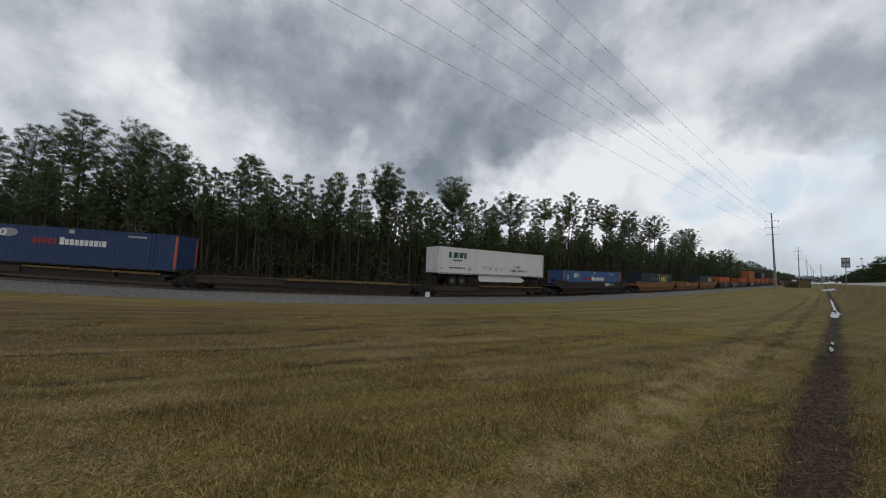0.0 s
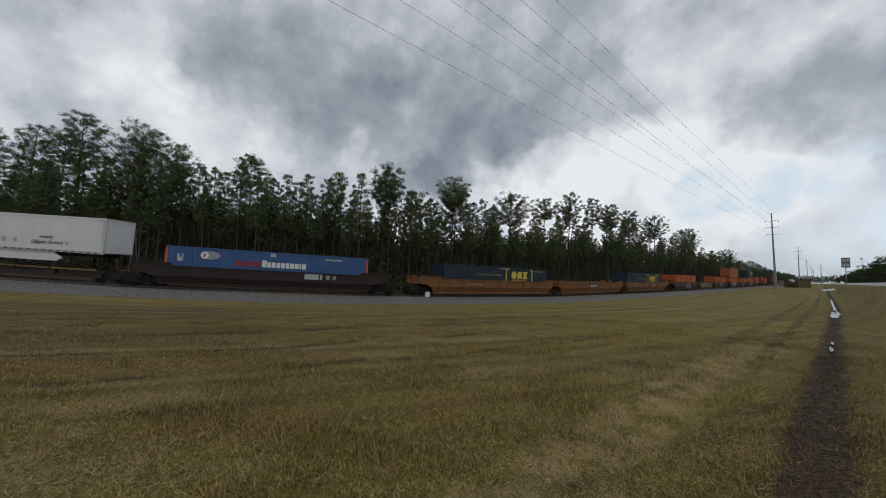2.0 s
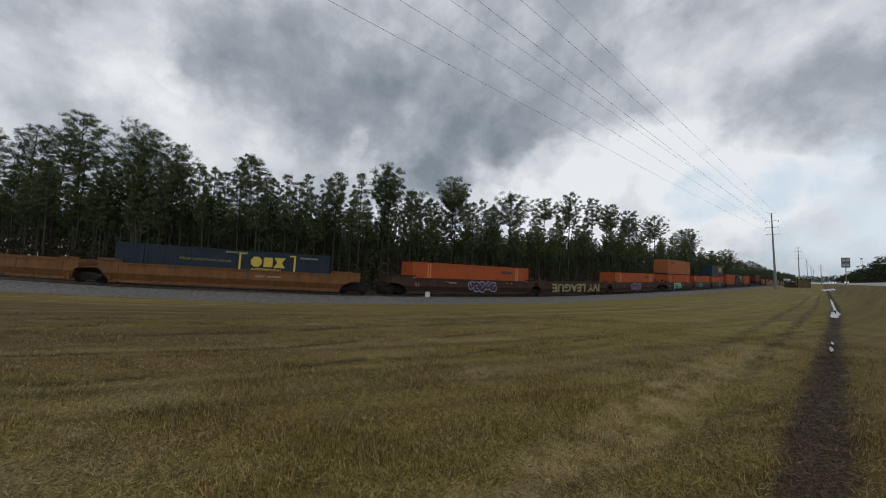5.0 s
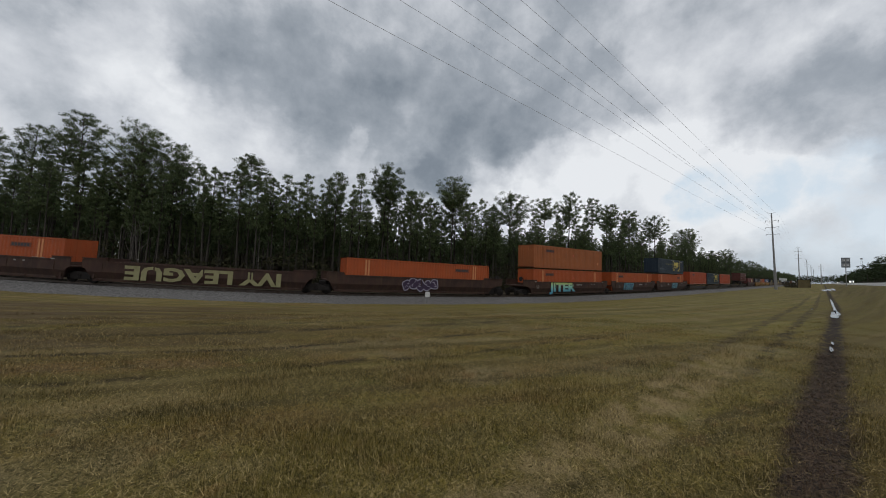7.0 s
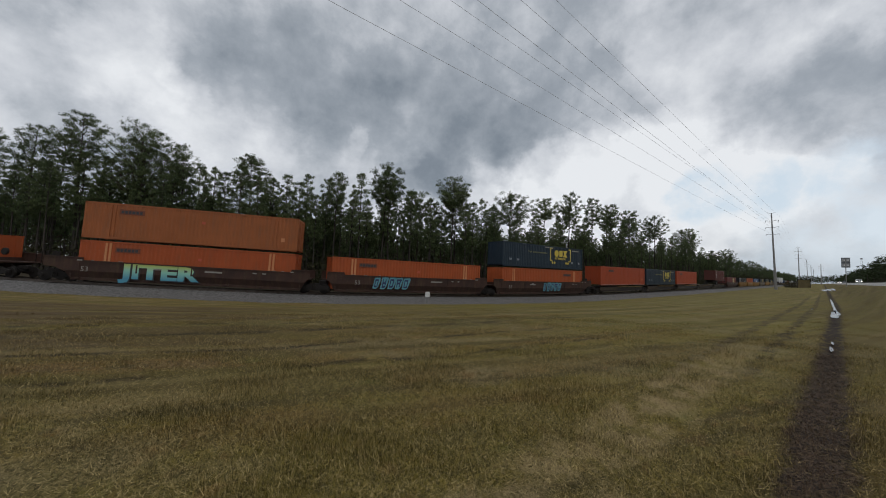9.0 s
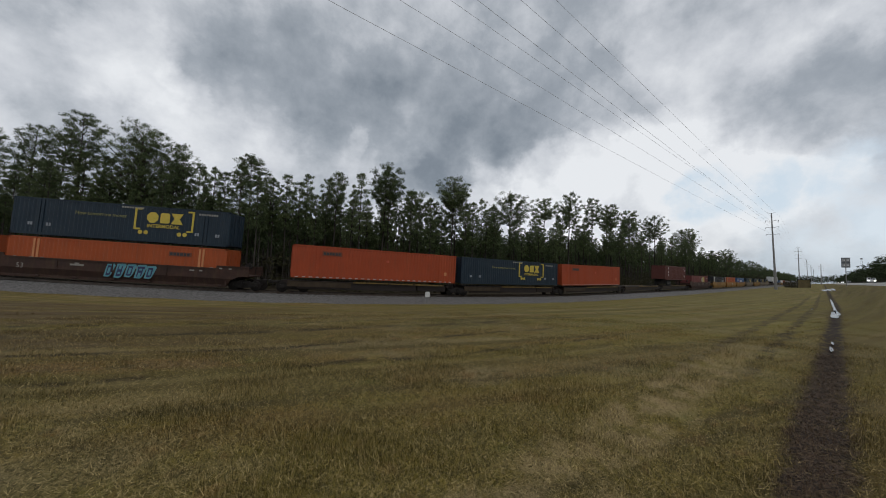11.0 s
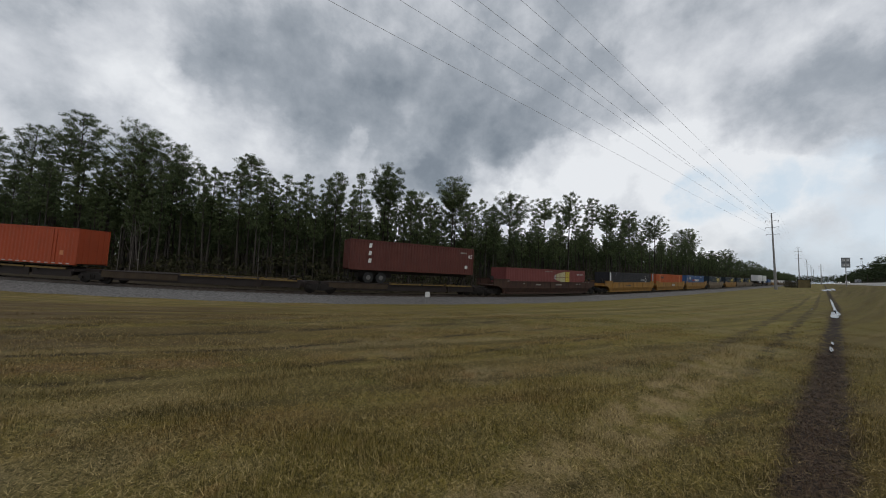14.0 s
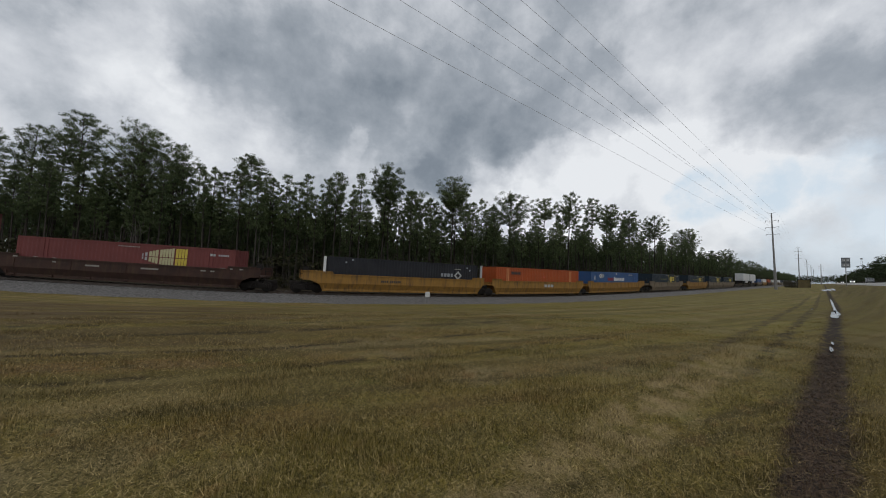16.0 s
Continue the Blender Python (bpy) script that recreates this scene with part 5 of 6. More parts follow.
# ================= trees =================
M_BARK = material("grey_brown_pine_bark", (0.032, 0.026, 0.021), (0.072, 0.060, 0.049), 2.5, 0.9, bump=0.5, fine=12.0, per_object=0.3)
M_PALE_BARK = material("pale_dead_bark", (0.10, 0.088, 0.075), (0.17, 0.15, 0.13), 3.0, 0.9)
M_NEEDLES = material("pine_needles", (0.052, 0.074, 0.031), (0.120, 0.152, 0.062), 0.6, 0.7, fine=3.0, per_object=0.25, per_island=0.45, spec=0.2)
M_SHRUB = material("undergrowth_leaves", (0.026, 0.029, 0.012), (0.060, 0.054, 0.025), 0.4, 0.8, fine=3.0, per_island=0.5, spec=0.2)
# brown of the shed's bush; among the deep trees it paints the wood's inner shade
M_BRUSH_AND_WOOD_SHADE = material("brown_leafless_brush", (0.056, 0.050, 0.034), (0.108, 0.095, 0.063), 0.5, 0.9, fine=3.0, per_island=0.5, spec=0.1)
M_OAK = material("dark_broad_leaves", (0.020, 0.034, 0.013), (0.045, 0.062, 0.022), 0.5, 0.7, fine=3.0, per_island=0.45, spec=0.2)


def tube(points, radii, sides):
    verts, faces = [], []
    for (x, y, z), r in zip(points, radii):
        for i in range(sides):
            a = 2 * math.pi * i / sides
            verts.append((x + r * math.cos(a), y + r * math.sin(a), z))
    for k in range(len(points) - 1):
        for i in range(sides):
            j = (i + 1) % sides
            faces.append((k * sides + i, k * sides + j, (k + 1) * sides + j, (k + 1) * sides + i))
    return verts, faces


def leaf_cloud(rng, centres, sizes, count, leaf):
    """Small leaf blades scattered through flattened clumps; returns corner points, three a leaf."""
    c = np.repeat(np.asarray(centres), count, axis=0)
    s = np.repeat(np.asarray(sizes), count)[:, None]
    d = rng.normal(size=c.shape)
    d /= np.linalg.norm(d, axis=1)[:, None]
    p = c + d * s * np.abs(rng.normal(0.0, 0.62, (len(c), 1))).clip(0, 1.5) * np.array([1.0, 1.0, 0.75])
    u = rng.normal(size=c.shape)
    u /= np.linalg.norm(u, axis=1)[:, None]
    v = np.cross(u, rng.normal(size=c.shape))
    v /= np.linalg.norm(v, axis=1)[:, None]
    k = leaf * rng.uniform(0.6, 1.3, (len(c), 1))
    return np.stack([p - u * k, p + v * k * 0.5, p + u * k], 1).reshape(-1, 3)


def pine_shape(seed, height, spread, bare, clumps, per_clump, leaf, sides=7, puff=0.30):
    """A pine: bent tapered trunk, limbs that reach up and out, and needle clumps that fill a ragged dome."""
    rng = np.random.default_rng(seed)
    bend = rng.uniform(-0.35, 0.35, 2)
    hs = np.linspace(0, 1, 9)
    pts = [(bend[0] * math.sin(2.6 * t) + 0.08 * rng.normal() * t, bend[1] * math.sin(2.2 * t) + 0.08 * rng.normal() * t, height * t * 0.93) for t in hs]
    r0 = 0.0095 * height
    tv, tf = tube(pts, [r0 * (1.25 if t == 0 else 1 - 0.86 * t) for t in hs], sides)
    centres, sizes = [], []
    mid, half = height * (1 + bare) / 2, height * (1 - bare) / 2
    for i in range(clumps):
        d = rng.normal(size=3)
        d /= np.linalg.norm(d)
        k = rng.uniform(0.25, 1.0) ** 0.5
        lobe = 1 + 0.22 * math.sin(3 * math.atan2(d[1], d[0]) + seed) + 0.15 * math.sin(5 * d[2] + seed)
        taper = (1.0 if spread > 2.2 else 1 - 0.45 * d[2] * k) if d[2] > 0 else 1 + 0.35 * d[2]
        c = np.array([d[0] * spread * k * lobe * taper, d[1] * spread * k * lobe * taper, mid + d[2] * half * k * 0.93])
        t = max(0.2, min(0.97, (c[2] - 0.45 * math.hypot(c[0], c[1])) / (height * 0.93)))
        q = min(int(t * 8), 7)
        f = t * 8 - q
        bx, by = (pts[q][w] * (1 - f) + pts[q + 1][w] * f for w in (0, 1))
        bz = height * 0.93 * t
        c[0] += bx
        c[1] += by
        if i % 2 == 0:
            b = len(tv)
            v, fc = tube([(bx, by, bz), ((bx + c[0]) / 2, (by + c[1]) / 2, bz + (c[2] - bz) * 0.35), tuple(c)], [0.06, 0.038, 0.012], 4)
            tv += v
            tf += [tuple(z + b for z in face) for face in fc]
        centres.append(c)
        sizes.append(spread * rng.uniform(0.6, 1.15) * puff)
    lv = leaf_cloud(rng, centres, sizes, per_clump, leaf)
    return tv, tf, lv


def blades(n):
    return np.arange(n * 3, dtype=np.int32).reshape(n, 3)


def needle_puffs(rng, centres, sizes, count, leaf):
    """Flat-bottomed puffs of needles that point up and out; three corner points a needle spray."""
    c = np.repeat(np.asarray(centres), count, axis=0)
    s = np.repeat(np.asarray(sizes), count)[:, None]
    d = rng.normal(size=c.shape)
    d /= np.linalg.norm(d, axis=1)[:, None]
    d[:, 2] = np.where(d[:, 2] < 0, d[:, 2] * 0.6, d[:, 2] * 0.9)
    p = c + d * s * rng.uniform(0.10, 1.0, (len(c), 1)) ** 0.8
    u = 0.7 * d + rng.normal(0, 0.7, c.shape) + np.array([0, 0, 0.3])
    u /= np.linalg.norm(u, axis=1)[:, None]
    v = np.cross(u, rng.normal(size=c.shape))
    v /= np.linalg.norm(v, axis=1)[:, None]
    k = leaf * rng.uniform(0.6, 1.35, (len(c), 1))
    return np.stack([p - v * k * 0.42, p + v * k * 0.42, p + u * k * 1.35], 1).reshape(-1, 3)


def crowned_pine(seed, height, spread, depth, limbs, per_puff, leaf, puff, peak=0.45):
    """A pine with a bare bent trunk and a crown of rising limbs, each with puffs of needles along its outer half.
    peak: where in the crown's depth it is widest (0 its foot, 1 its top)."""
    rng = np.random.default_rng(seed)
    bend = rng.uniform(-0.30, 0.30, 2) * height / 20
    hs = np.linspace(0, 1, 10)
    pts = np.array([(bend[0] * math.sin(2.6 * t), bend[1] * math.sin(2.2 * t), height * t * 0.97) for t in hs])
    r0 = 0.0092 * height
    tv, tf = tube(pts, [r0 * (1.25 if t == 0 else 1 - 0.84 * t) for t in hs], 7)
    centres, sizes = [], []
    foot = height - depth
    phase, lobes = rng.uniform(0, 6.28), rng.uniform(0.12, 0.30)
    for i in range(limbs):
        u = (i + rng.uniform(0, 1)) / limbs
        az = i * 2.4 + rng.uniform(-0.5, 0.5)
        wide = math.sqrt(max(0.03, 1 - ((u - peak) / (1.03 - peak if u > peak else peak + 0.35)) ** 2))
        reach = spread * wide * (1 + lobes * math.sin(2 * az + phase)) * rng.uniform(0.72, 1.08)
        end_z = foot + depth * (0.04 + 0.94 * u)
        start_z = max(foot * 0.9, end_z - reach * rng.uniform(0.45, 1.05))
        q = np.array([np.interp(start_z, pts[:, 2], pts[:, w]) for w in (0, 1)])
        root = np.array([q[0], q[1], start_z])
        tip = root + np.array([reach * math.cos(az), reach * math.sin(az), end_z - start_z])
        knee = root * 0.5 + tip * 0.5 + np.array([0, 0, -0.12 * reach]) + rng.normal(0, 0.08, 3)
        n0 = len(tv)
        v, fc = tube([tuple(root), tuple(knee), tuple(tip)], [0.028 + 0.018 * reach, 0.02 + 0.010 * reach, 0.012], 4)
        tv += v
        tf += [tuple(z + n0 for z in face) for face in fc]
        for f in ((1.0, 0.74, 0.5) if reach > 1.6 else (1.0, 0.62) if reach > 0.9 else (1.0,)):
            c = (knee + (tip - knee) * (2 * f - 1) if f > 0.5 else knee) + rng.normal(0, 0.10 * puff + 0.05, 3)
            centres.append(c)
            sizes.append(puff * rng.uniform(0.7, 1.25) * (0.8 + 0.2 * f))
            if rng.uniform() < 0.6:
                side = np.array([-math.sin(az), math.cos(az), 0.15]) * rng.choice((-1, 1)) * puff * rng.uniform(0.9, 1.4)
                centres.append(c + side)
                sizes.append(puff * rng.uniform(0.55, 0.95))
    for k in range(3):
        centres.append(np.array([pts[-1][0], pts[-1][1], height - puff * 0.75]) + rng.normal(0, 0.25 * puff, 3) * np.array([1, 1, 0.4]))
        sizes.append(puff * 0.8)
    return tv, tf, needle_puffs(rng, centres, sizes, per_puff, leaf)


def pine(label, *shape):
    tv, tf, lv = crowned_pine(*shape)
    tree = thing("pine_tree", label, "tree", "pines behind the track")
    raw("trunk", tv, tf, M_BARK, tree, True)
    soup("crown", lv, blades(len(lv) // 3), 3, M_NEEDLES, tree)
    return tree


def place_behind(s, dist):
    p = rail_at(s, dist)
    return p.x, p.y, ground_z(p.x, p.y)


# tall pines that stand out of the wood: place along the track, distance behind it, height, half width and depth of the crown
TALL = [(-46.0, 15, 19.2, 1.9, 7.1), (-40.5, 16, 20.2, 2.4, 9.3), (-37.0, 17, 20.2, 2.4, 9.0), (-29.6, 15, 20.8, 2.2, 7.4), (-19.4, 15, 19.8, 3.7, 8.6), (-22.2, 17, 18.6, 2.6, 8.0), (-16.8, 16.5, 18.0, 2.5, 7.0), (-3.4, 17, 17.2, 1.8, 4.5),
        (12.0, 15, 16.2, 1.3, 4.6), (20.6, 16, 18.8, 2.4, 5.2), (22.8, 17.5, 17.4, 2.2, 5.6), (28.5, 19, 16.5, 2.1, 4.2), (34.0, 15, 18.8, 2.5, 5.0), (36.5, 17, 18.0, 2.4, 6.0), (50.0, 16, 18.8, 3.2, 5.2), (64.0, 18, 19.8, 2.8, 4.0),
        (70.5, 16, 22.0, 2.7, 6.5), (75.0, 20, 20.0, 2.3, 5.5), (86.0, 18, 23.5, 2.8, 6.5), (91.0, 15, 22.2, 2.7, 6.0), (98.0, 19, 22.2, 2.8, 5.5), (109.0, 17, 23.2, 3.4, 6.5), (117.0, 20, 22.6, 3.0, 6.0), (125.0, 15, 23.5, 3.7, 6.5),
        (133.0, 19, 22.8, 3.2, 6.5), (164.0, 16, 23.0, 3.6, 7.5), (169.0, 15, 23.8, 4.0, 8.0), (176.0, 17, 22.4, 3.6, 8.0), (249.5, 15, 20.5, 5.0, 9.0), (262.0, 17, 19.0, 5.0, 9.0)]
SLIM = [(-22.8, 13.5, 14.6), (-21.2, 14.5, 14.2), (-25.4, 14.5, 15.2), (-18.0, 13.5, 13.8), (-13.0, 15, 15.8), (-12.4, 17, 15.2), (-9.0, 15, 14.8), (-8.6, 18, 15.0), (-3.5, 14, 15.0), (1.0, 15, 13.8), (4.0, 14, 14.5), (7.0, 17, 15.8), (10.0, 18, 15.8), (16.0, 14, 16.2), (30.0, 16, 14.8), (43.5, 18, 17.0), (44.0, 15, 15.2), (56.0, 16, 14.5),
        (-56.0, 19, 18.0), (-24.0, 14, 13.2), (-17.0, 18, 14.8), (-15.2, 15.5, 15.0), (-53.0, 14, 15.5), (-46.0, 14, 15.0), (-36.5, 14, 14.5), (-28.0, 14, 15.5), (25.6, 15, 15.2), (39.5, 16, 15.6), (47.0, 19, 16.0), (59.5, 17, 15.5), (80.0, 16, 17.5), (104.0, 16, 18.5), (149.0, 16, 19.0)]
# height of the closed wood along the track
WOOD_S = [-60.0, -38.0, -17.0, -7.5, 2.5, 12.5, 35.0, 49.0, 69.0, 99.0, 139.0, 211.0, 353.0, 520.0, 900.0]
WOOD_H = [13.2, 13.2, 12.4, 12.6, 13.1, 13.7, 13.5, 13.1, 14.0, 15.2, 16.6, 16.5, 17.0, 15.0, 15.0]


def wood_height(s):
    return float(np.interp(s, WOOD_S, WOOD_H))


def build_forest():
    rng = random.Random(5)
    used = set()

    def put(src, s, dist, k):
        x, y, z = place_behind(s, dist)
        m = pose(x, y, z - 0.1, rng.uniform(-1.5, 1.5), rng.uniform(-1.5, 1.5), rng.uniform(0, 360))
        if src in used:
            ob = copy_thing(src, m)
        else:
            used.add(src)
            ob = src
            ob.matrix_basis = m
        ob.scale = (k * rng.uniform(0.9, 1.1), k * rng.uniform(0.9, 1.1), k)

    for i, (s, dist, height, spread, depth) in enumerate(TALL):
        far = s > 60
        tree = pine("tall dark green pine with a rounded clumpy crown", 20 + i, height, spread, depth, int(20 + 14 * spread) if not far else int(16 + 7 * spread), 58 if not far else 44, 0.105 if not far else 0.15, 0.38 + 0.035 * spread, 0.55)
        put(tree, s, dist, 1.0)
    slim = [pine("slender dark green pine with a narrow ragged crown", 60 + i, 15.5, 1.05 + 0.12 * (i % 3), 7.5, 40, 54, 0.11, 0.34, 0.25) for i in range(7)]
    for s, dist, height in SLIM:
        put(rng.choice(slim), s, dist, height / 15.5)
    s = -60.0
    while s < 215:
        put(rng.choice(slim), s, rng.uniform(12.2, 19), wood_height(s) * rng.uniform(0.84, 1.10) / 15.5)
        s += rng.uniform(1.2, 2.4) * (0.85 if s < 90 else 1.8)
    # the depth of the wood, too many trees to count
    shapes = [pine_shape(80 + i, 15.0, 1.9, 0.30, 44, 19, 0.28, 5, 0.27) for i in range(6)]
    deep = [pine_shape(90 + i, 15.0, 2.4, 0.0, 50, 13, 0.56, 5, 0.36) for i in range(6)]
    tv, tf, lv, brush = [], [], [], []
    count = 0
    nrng = np.random.default_rng(9)
    spots = []
    for dist in np.concatenate([np.arange(17, 34, 3.4), np.arange(36, 78, 6.0)]):
        s = -85.0
        while s < 240:
            spots.append((s + nrng.uniform(-1, 1), dist + nrng.uniform(-1.5, 1.5), wood_height(s) * nrng.uniform(0.80, 1.04)))
            s += (2.45 if s < 60 else 3.2) + (dist * 0.03 if dist < 34 else 0.2) + (2.5 if s > 120 else 0)
    s = 200.0
    while s < 900:
        for dist in (13, 19, 36, 42):
            spots.append((s + nrng.uniform(-3, 3), dist + nrng.uniform(-2, 2), wood_height(s) * nrng.uniform(0.85, 1.12)))
        s += 5.5
    pts = [place_xy(s, d) for s, d, _ in spots]
    zs = ground_height(np.array([p[0] for p in pts]), np.array([p[1] for p in pts]))
    for (x, y), z, (run, dist, height) in zip(pts, zs, spots):
        t, f, l = (shapes if dist < 34 else deep)[count % 6]
        a = nrng.uniform(0, 6.28)
        k = height / 15.0 * (1.0 if dist < 34 else 1.0 if run < -8 else 0.92)
        R = np.array([[math.cos(a), -math.sin(a), 0], [math.sin(a), math.cos(a), 0], [0, 0, 1]]) * k
        off = np.array([x, y, z - 0.1])
        base = sum(len(q) for q in tv)
        n_tr = 9 * 5
        tv.append(np.asarray(t)[:n_tr] @ R.T + off)
        tf.append(np.asarray([q for q in f if max(q) < n_tr]) + base)
        # every other deep tree takes the brown that stands in for inner shade
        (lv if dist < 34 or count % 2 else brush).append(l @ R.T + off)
        count += 1
    wood = tagged(soup("wood", np.concatenate(lv), blades(sum(len(q) for q in lv) // 3), 3, M_NEEDLES), "dense dark pine wood behind the railway", "woods", kind="stuff")
    trunks = soup("wood_trunks", np.concatenate(tv), np.concatenate(tf), 4, M_BARK)
    trunks.parent = wood
    tagged(soup("thicket", np.concatenate(brush), blades(sum(len(q) for q in brush) // 3), 3, M_BRUSH_AND_WOOD_SHADE), "brown foliage deep in the wood, darkened for its shade", "thicket", kind="stuff")
    # undergrowth along the edge of the wood
    n = 7000
    s = np.concatenate([nrng.uniform(-80, 200, 4400), nrng.uniform(200, 600, 2600)])
    dist = 11.0 + nrng.exponential(3.5, n)
    hgt = nrng.uniform(0.1, 1.0, n) ** 1.4 * (2.8 + 2.4 * (s > 200) + 1.6 * np.sin(s * 0.31) * np.sin(s * 0.13 + 1) + 0.45 * (dist - 11))
    xy = np.array([place_xy(a, b) for a, b in zip(s, dist)])
    z = ground_height(xy[:, 0], xy[:, 1])
    lv = leaf_cloud(nrng, np.column_stack([xy, z + np.clip(hgt, 0.1, 7.0)]), nrng.uniform(0.35, 0.8, n) * (1 + 0.6 * (s > 200)), 17, 0.22)
    tagged(soup("undergrowth", lv, blades(len(lv) // 3), 3, M_SHRUB), "tangled olive-green undergrowth at the edge of the wood", "undergrowth", kind="stuff")


def place_xy(s, dist):
    h = float(np.interp(s, RUN, heading))
    return float(np.interp(s, RUN, mid_x)) - dist * math.sin(h), float(np.interp(s, RUN, mid_y)) + dist * math.cos(h)


build_forest()


def dead_sapling(s, dist, height, seed):
    rng = random.Random(seed)
    tree = thing("bare_sapling", "pale leafless sapling at the edge of the wood", "sapling", "bare saplings at the wood's edge")
    x, y, z = place_behind(s, dist)
    lean = rng.uniform(-0.10, 0.10)
    pts = [(lean * height * t + 0.1 * math.sin(5 * t + seed), 0.05 * t, height * t) for t in (0, 0.25, 0.5, 0.75, 1)]
    v, f = tube(pts, [0.05, 0.042, 0.033, 0.022, 0.008], 6)
    raw("trunk", v, f, M_PALE_BARK, tree, True)
    for i in range(6):
        t = rng.uniform(0.35, 0.9)
        bx, bz = lean * height * t, height * t
        a, ln = rng.uniform(0, 6.28), rng.uniform(0.6, 1.6)
        v, f = tube([(bx, 0, bz), (bx + ln * math.cos(a) * 0.5, ln * math.sin(a) * 0.5, bz + ln * 0.55), (bx + ln * math.cos(a) * 0.8, ln * math.sin(a) * 0.8, bz + ln * 1.2)], [0.018, 0.012, 0.005], 4)
        raw("branch", v, f, M_PALE_BARK, tree, True)
    tree.matrix_basis = pose(x, y, z - 0.05, 0, 0, rng.uniform(0, 360))


for i, (s, dist, height) in enumerate(((-15.6, 10.5, 6.0), (-14.6, 10.8, 7.0), (-14.0, 10.2, 6.5), (-17.6, 11.0, 6.4), (62.0, 11.0, 8.0), (118.0, 11.0, 9.0), (1.0, 11.5, 6.0))):
    dead_sapling(s, dist, height, i)


def build_far_woods():
    """Trees across the road and round the horizon."""
    rng = np.random.default_rng(31)
    shapes = [pine_shape(140 + i, 12.0, 2.6, 0.10, 40, 9, 0.56, 5, 0.34) for i in range(4)]
    tv, tf, lv, base = [], [], [], 0
    spots = []
    for d in np.arange(-100, 1200, 9.0):
        for r in (22, 27, 33, 40):
            spots.append((d + rng.uniform(-3, 3), r + rng.uniform(-2.5, 2.5), rng.uniform(9.5, 14.5)))
    for a in np.concatenate([np.arange(FAR - 0.25, FAR + 0.2, 0.0016), np.arange(FAR + 0.22, FAR + 2 * math.pi - 0.27, 0.035)]):
        far = rng.uniform(1250, 1500)
        p = Vector((far * math.cos(a), far * math.sin(a), 0))
        spots.append((p.dot(FAR_D), p.dot(FAR_R), rng.uniform(17, 25)))
    xy = np.array([(FAR_D.x * d + FAR_R.x * r, FAR_D.y * d + FAR_R.y * r) for d, r, _ in spots])
    zs = ground_height(xy[:, 0], xy[:, 1])
    for i, ((x, y), z, (_, _, height)) in enumerate(zip(xy, zs, spots)):
        t, f, l = shapes[i % 4]
        a = rng.uniform(0, 6.28)
        wide = 1.0 if height < 13.5 or i % 4 else 1.5
        R = np.array([[math.cos(a), -math.sin(a), 0], [math.sin(a), math.cos(a), 0], [0, 0, 1]]) * np.array([[wide], [wide], [1.0]]) * height / 12.0
        off = np.array([x, y, z - 0.1])
        n_tr = 45
        tv.append(np.asarray(t)[:n_tr] @ R.T + off)
        tf.append(np.asarray([q for q in f if max(q) < n_tr]) + base)
        base += n_tr
        lv.append(l @ R.T + off)
    wood = tagged(soup("far_woods", np.concatenate(lv), blades(sum(len(q) for q in lv) // 3), 3, M_OAK), "dark green trees along the far side of the road", "woods", kind="stuff")
    soup("wood_trunks", np.concatenate(tv), np.concatenate(tf), 4, M_BARK, wood)


build_far_woods()

# ================= pole line =================
M_POLE = material("weathered_grey_pole", (0.20, 0.195, 0.19), (0.29, 0.28, 0.27), 1.5, 0.8)
M_WIRE = material("dull_aluminium_wire", (0.42, 0.42, 0.425), (0.52, 0.52, 0.525), 2.0, 0.55, 0.3)
M_PORCELAIN = material("grey_insulator", (0.22, 0.22, 0.23), (0.30, 0.30, 0.31), 4.0, 0.4)
POLE_R = -11.4
ARMS = (19.4, 21.9, 24.3)


def utility_pole(height=27.2):
    pole = thing("utility_pole", "tall grey power pole with six side arms in the field", "utility pole", "power line poles")
    bm = rod(bmesh.new(), (0, 0, -0.5), (0, 0, height), 0.36, 0.17, 14)
    part("shaft", bm, M_POLE, pole)
    part("base_sleeve", rod(bmesh.new(), (0, 0, -0.5), (0, 0, 6.6), 0.46, 0.40, 14), M_POLE, pole, "thicker pale lower sleeve")
    for z in ARMS:
        for side in (-1, 1):
            bm = rod(bmesh.new(), (0, side * 0.15, z), (0, side * 1.7, z + 0.28), 0.075, 0.05, 6)
            arm = part("arm", bm, M_POLE, pole)
            bm = bmesh.new()
            for k in range(4):
                rod(bm, (0, side * 1.7, z + 0.16 - 0.14 * k), (0, side * 1.7, z + 0.22 - 0.14 * k), 0.11, 0.07, 8)
            rod(bm, (0, side * 1.7, z + 0.28), (0, side * 1.7, z - 0.36), 0.03, sides=6)
            part("insulator", bm, M_PORCELAIN, arm)
    for side in (-1, 1):
        part("peak_arm", rod(bmesh.new(), (0, 0, height - 0.3), (0, side * 1.0, height + 0.3), 0.06, 0.04, 6), M_POLE, pole)
    return pole


POLE_D = [-12.0, 170.0, 352.0, 540.0, 720.0, 900.0]
first_pole = utility_pole()
for i, d in enumerate(POLE_D):
    p = along(d, POLE_R if i else -18.6)
    m = Matrix.Translation((p.x, p.y, min(p.z, 0.0))) @ Matrix.Rotation(FAR, 4, "Z") @ pose(0, 0, 0, -1.6 if i == 1 else -0.8, 0, 0)
    if i == 0:
        first_pole.matrix_basis = m
        first_pole.scale = (1.0, 1.6, 1.0)
    else:
        copy_thing(first_pole, m).scale = (1.0, 1.0, 1.0)
p = along(690.0, -2.0)
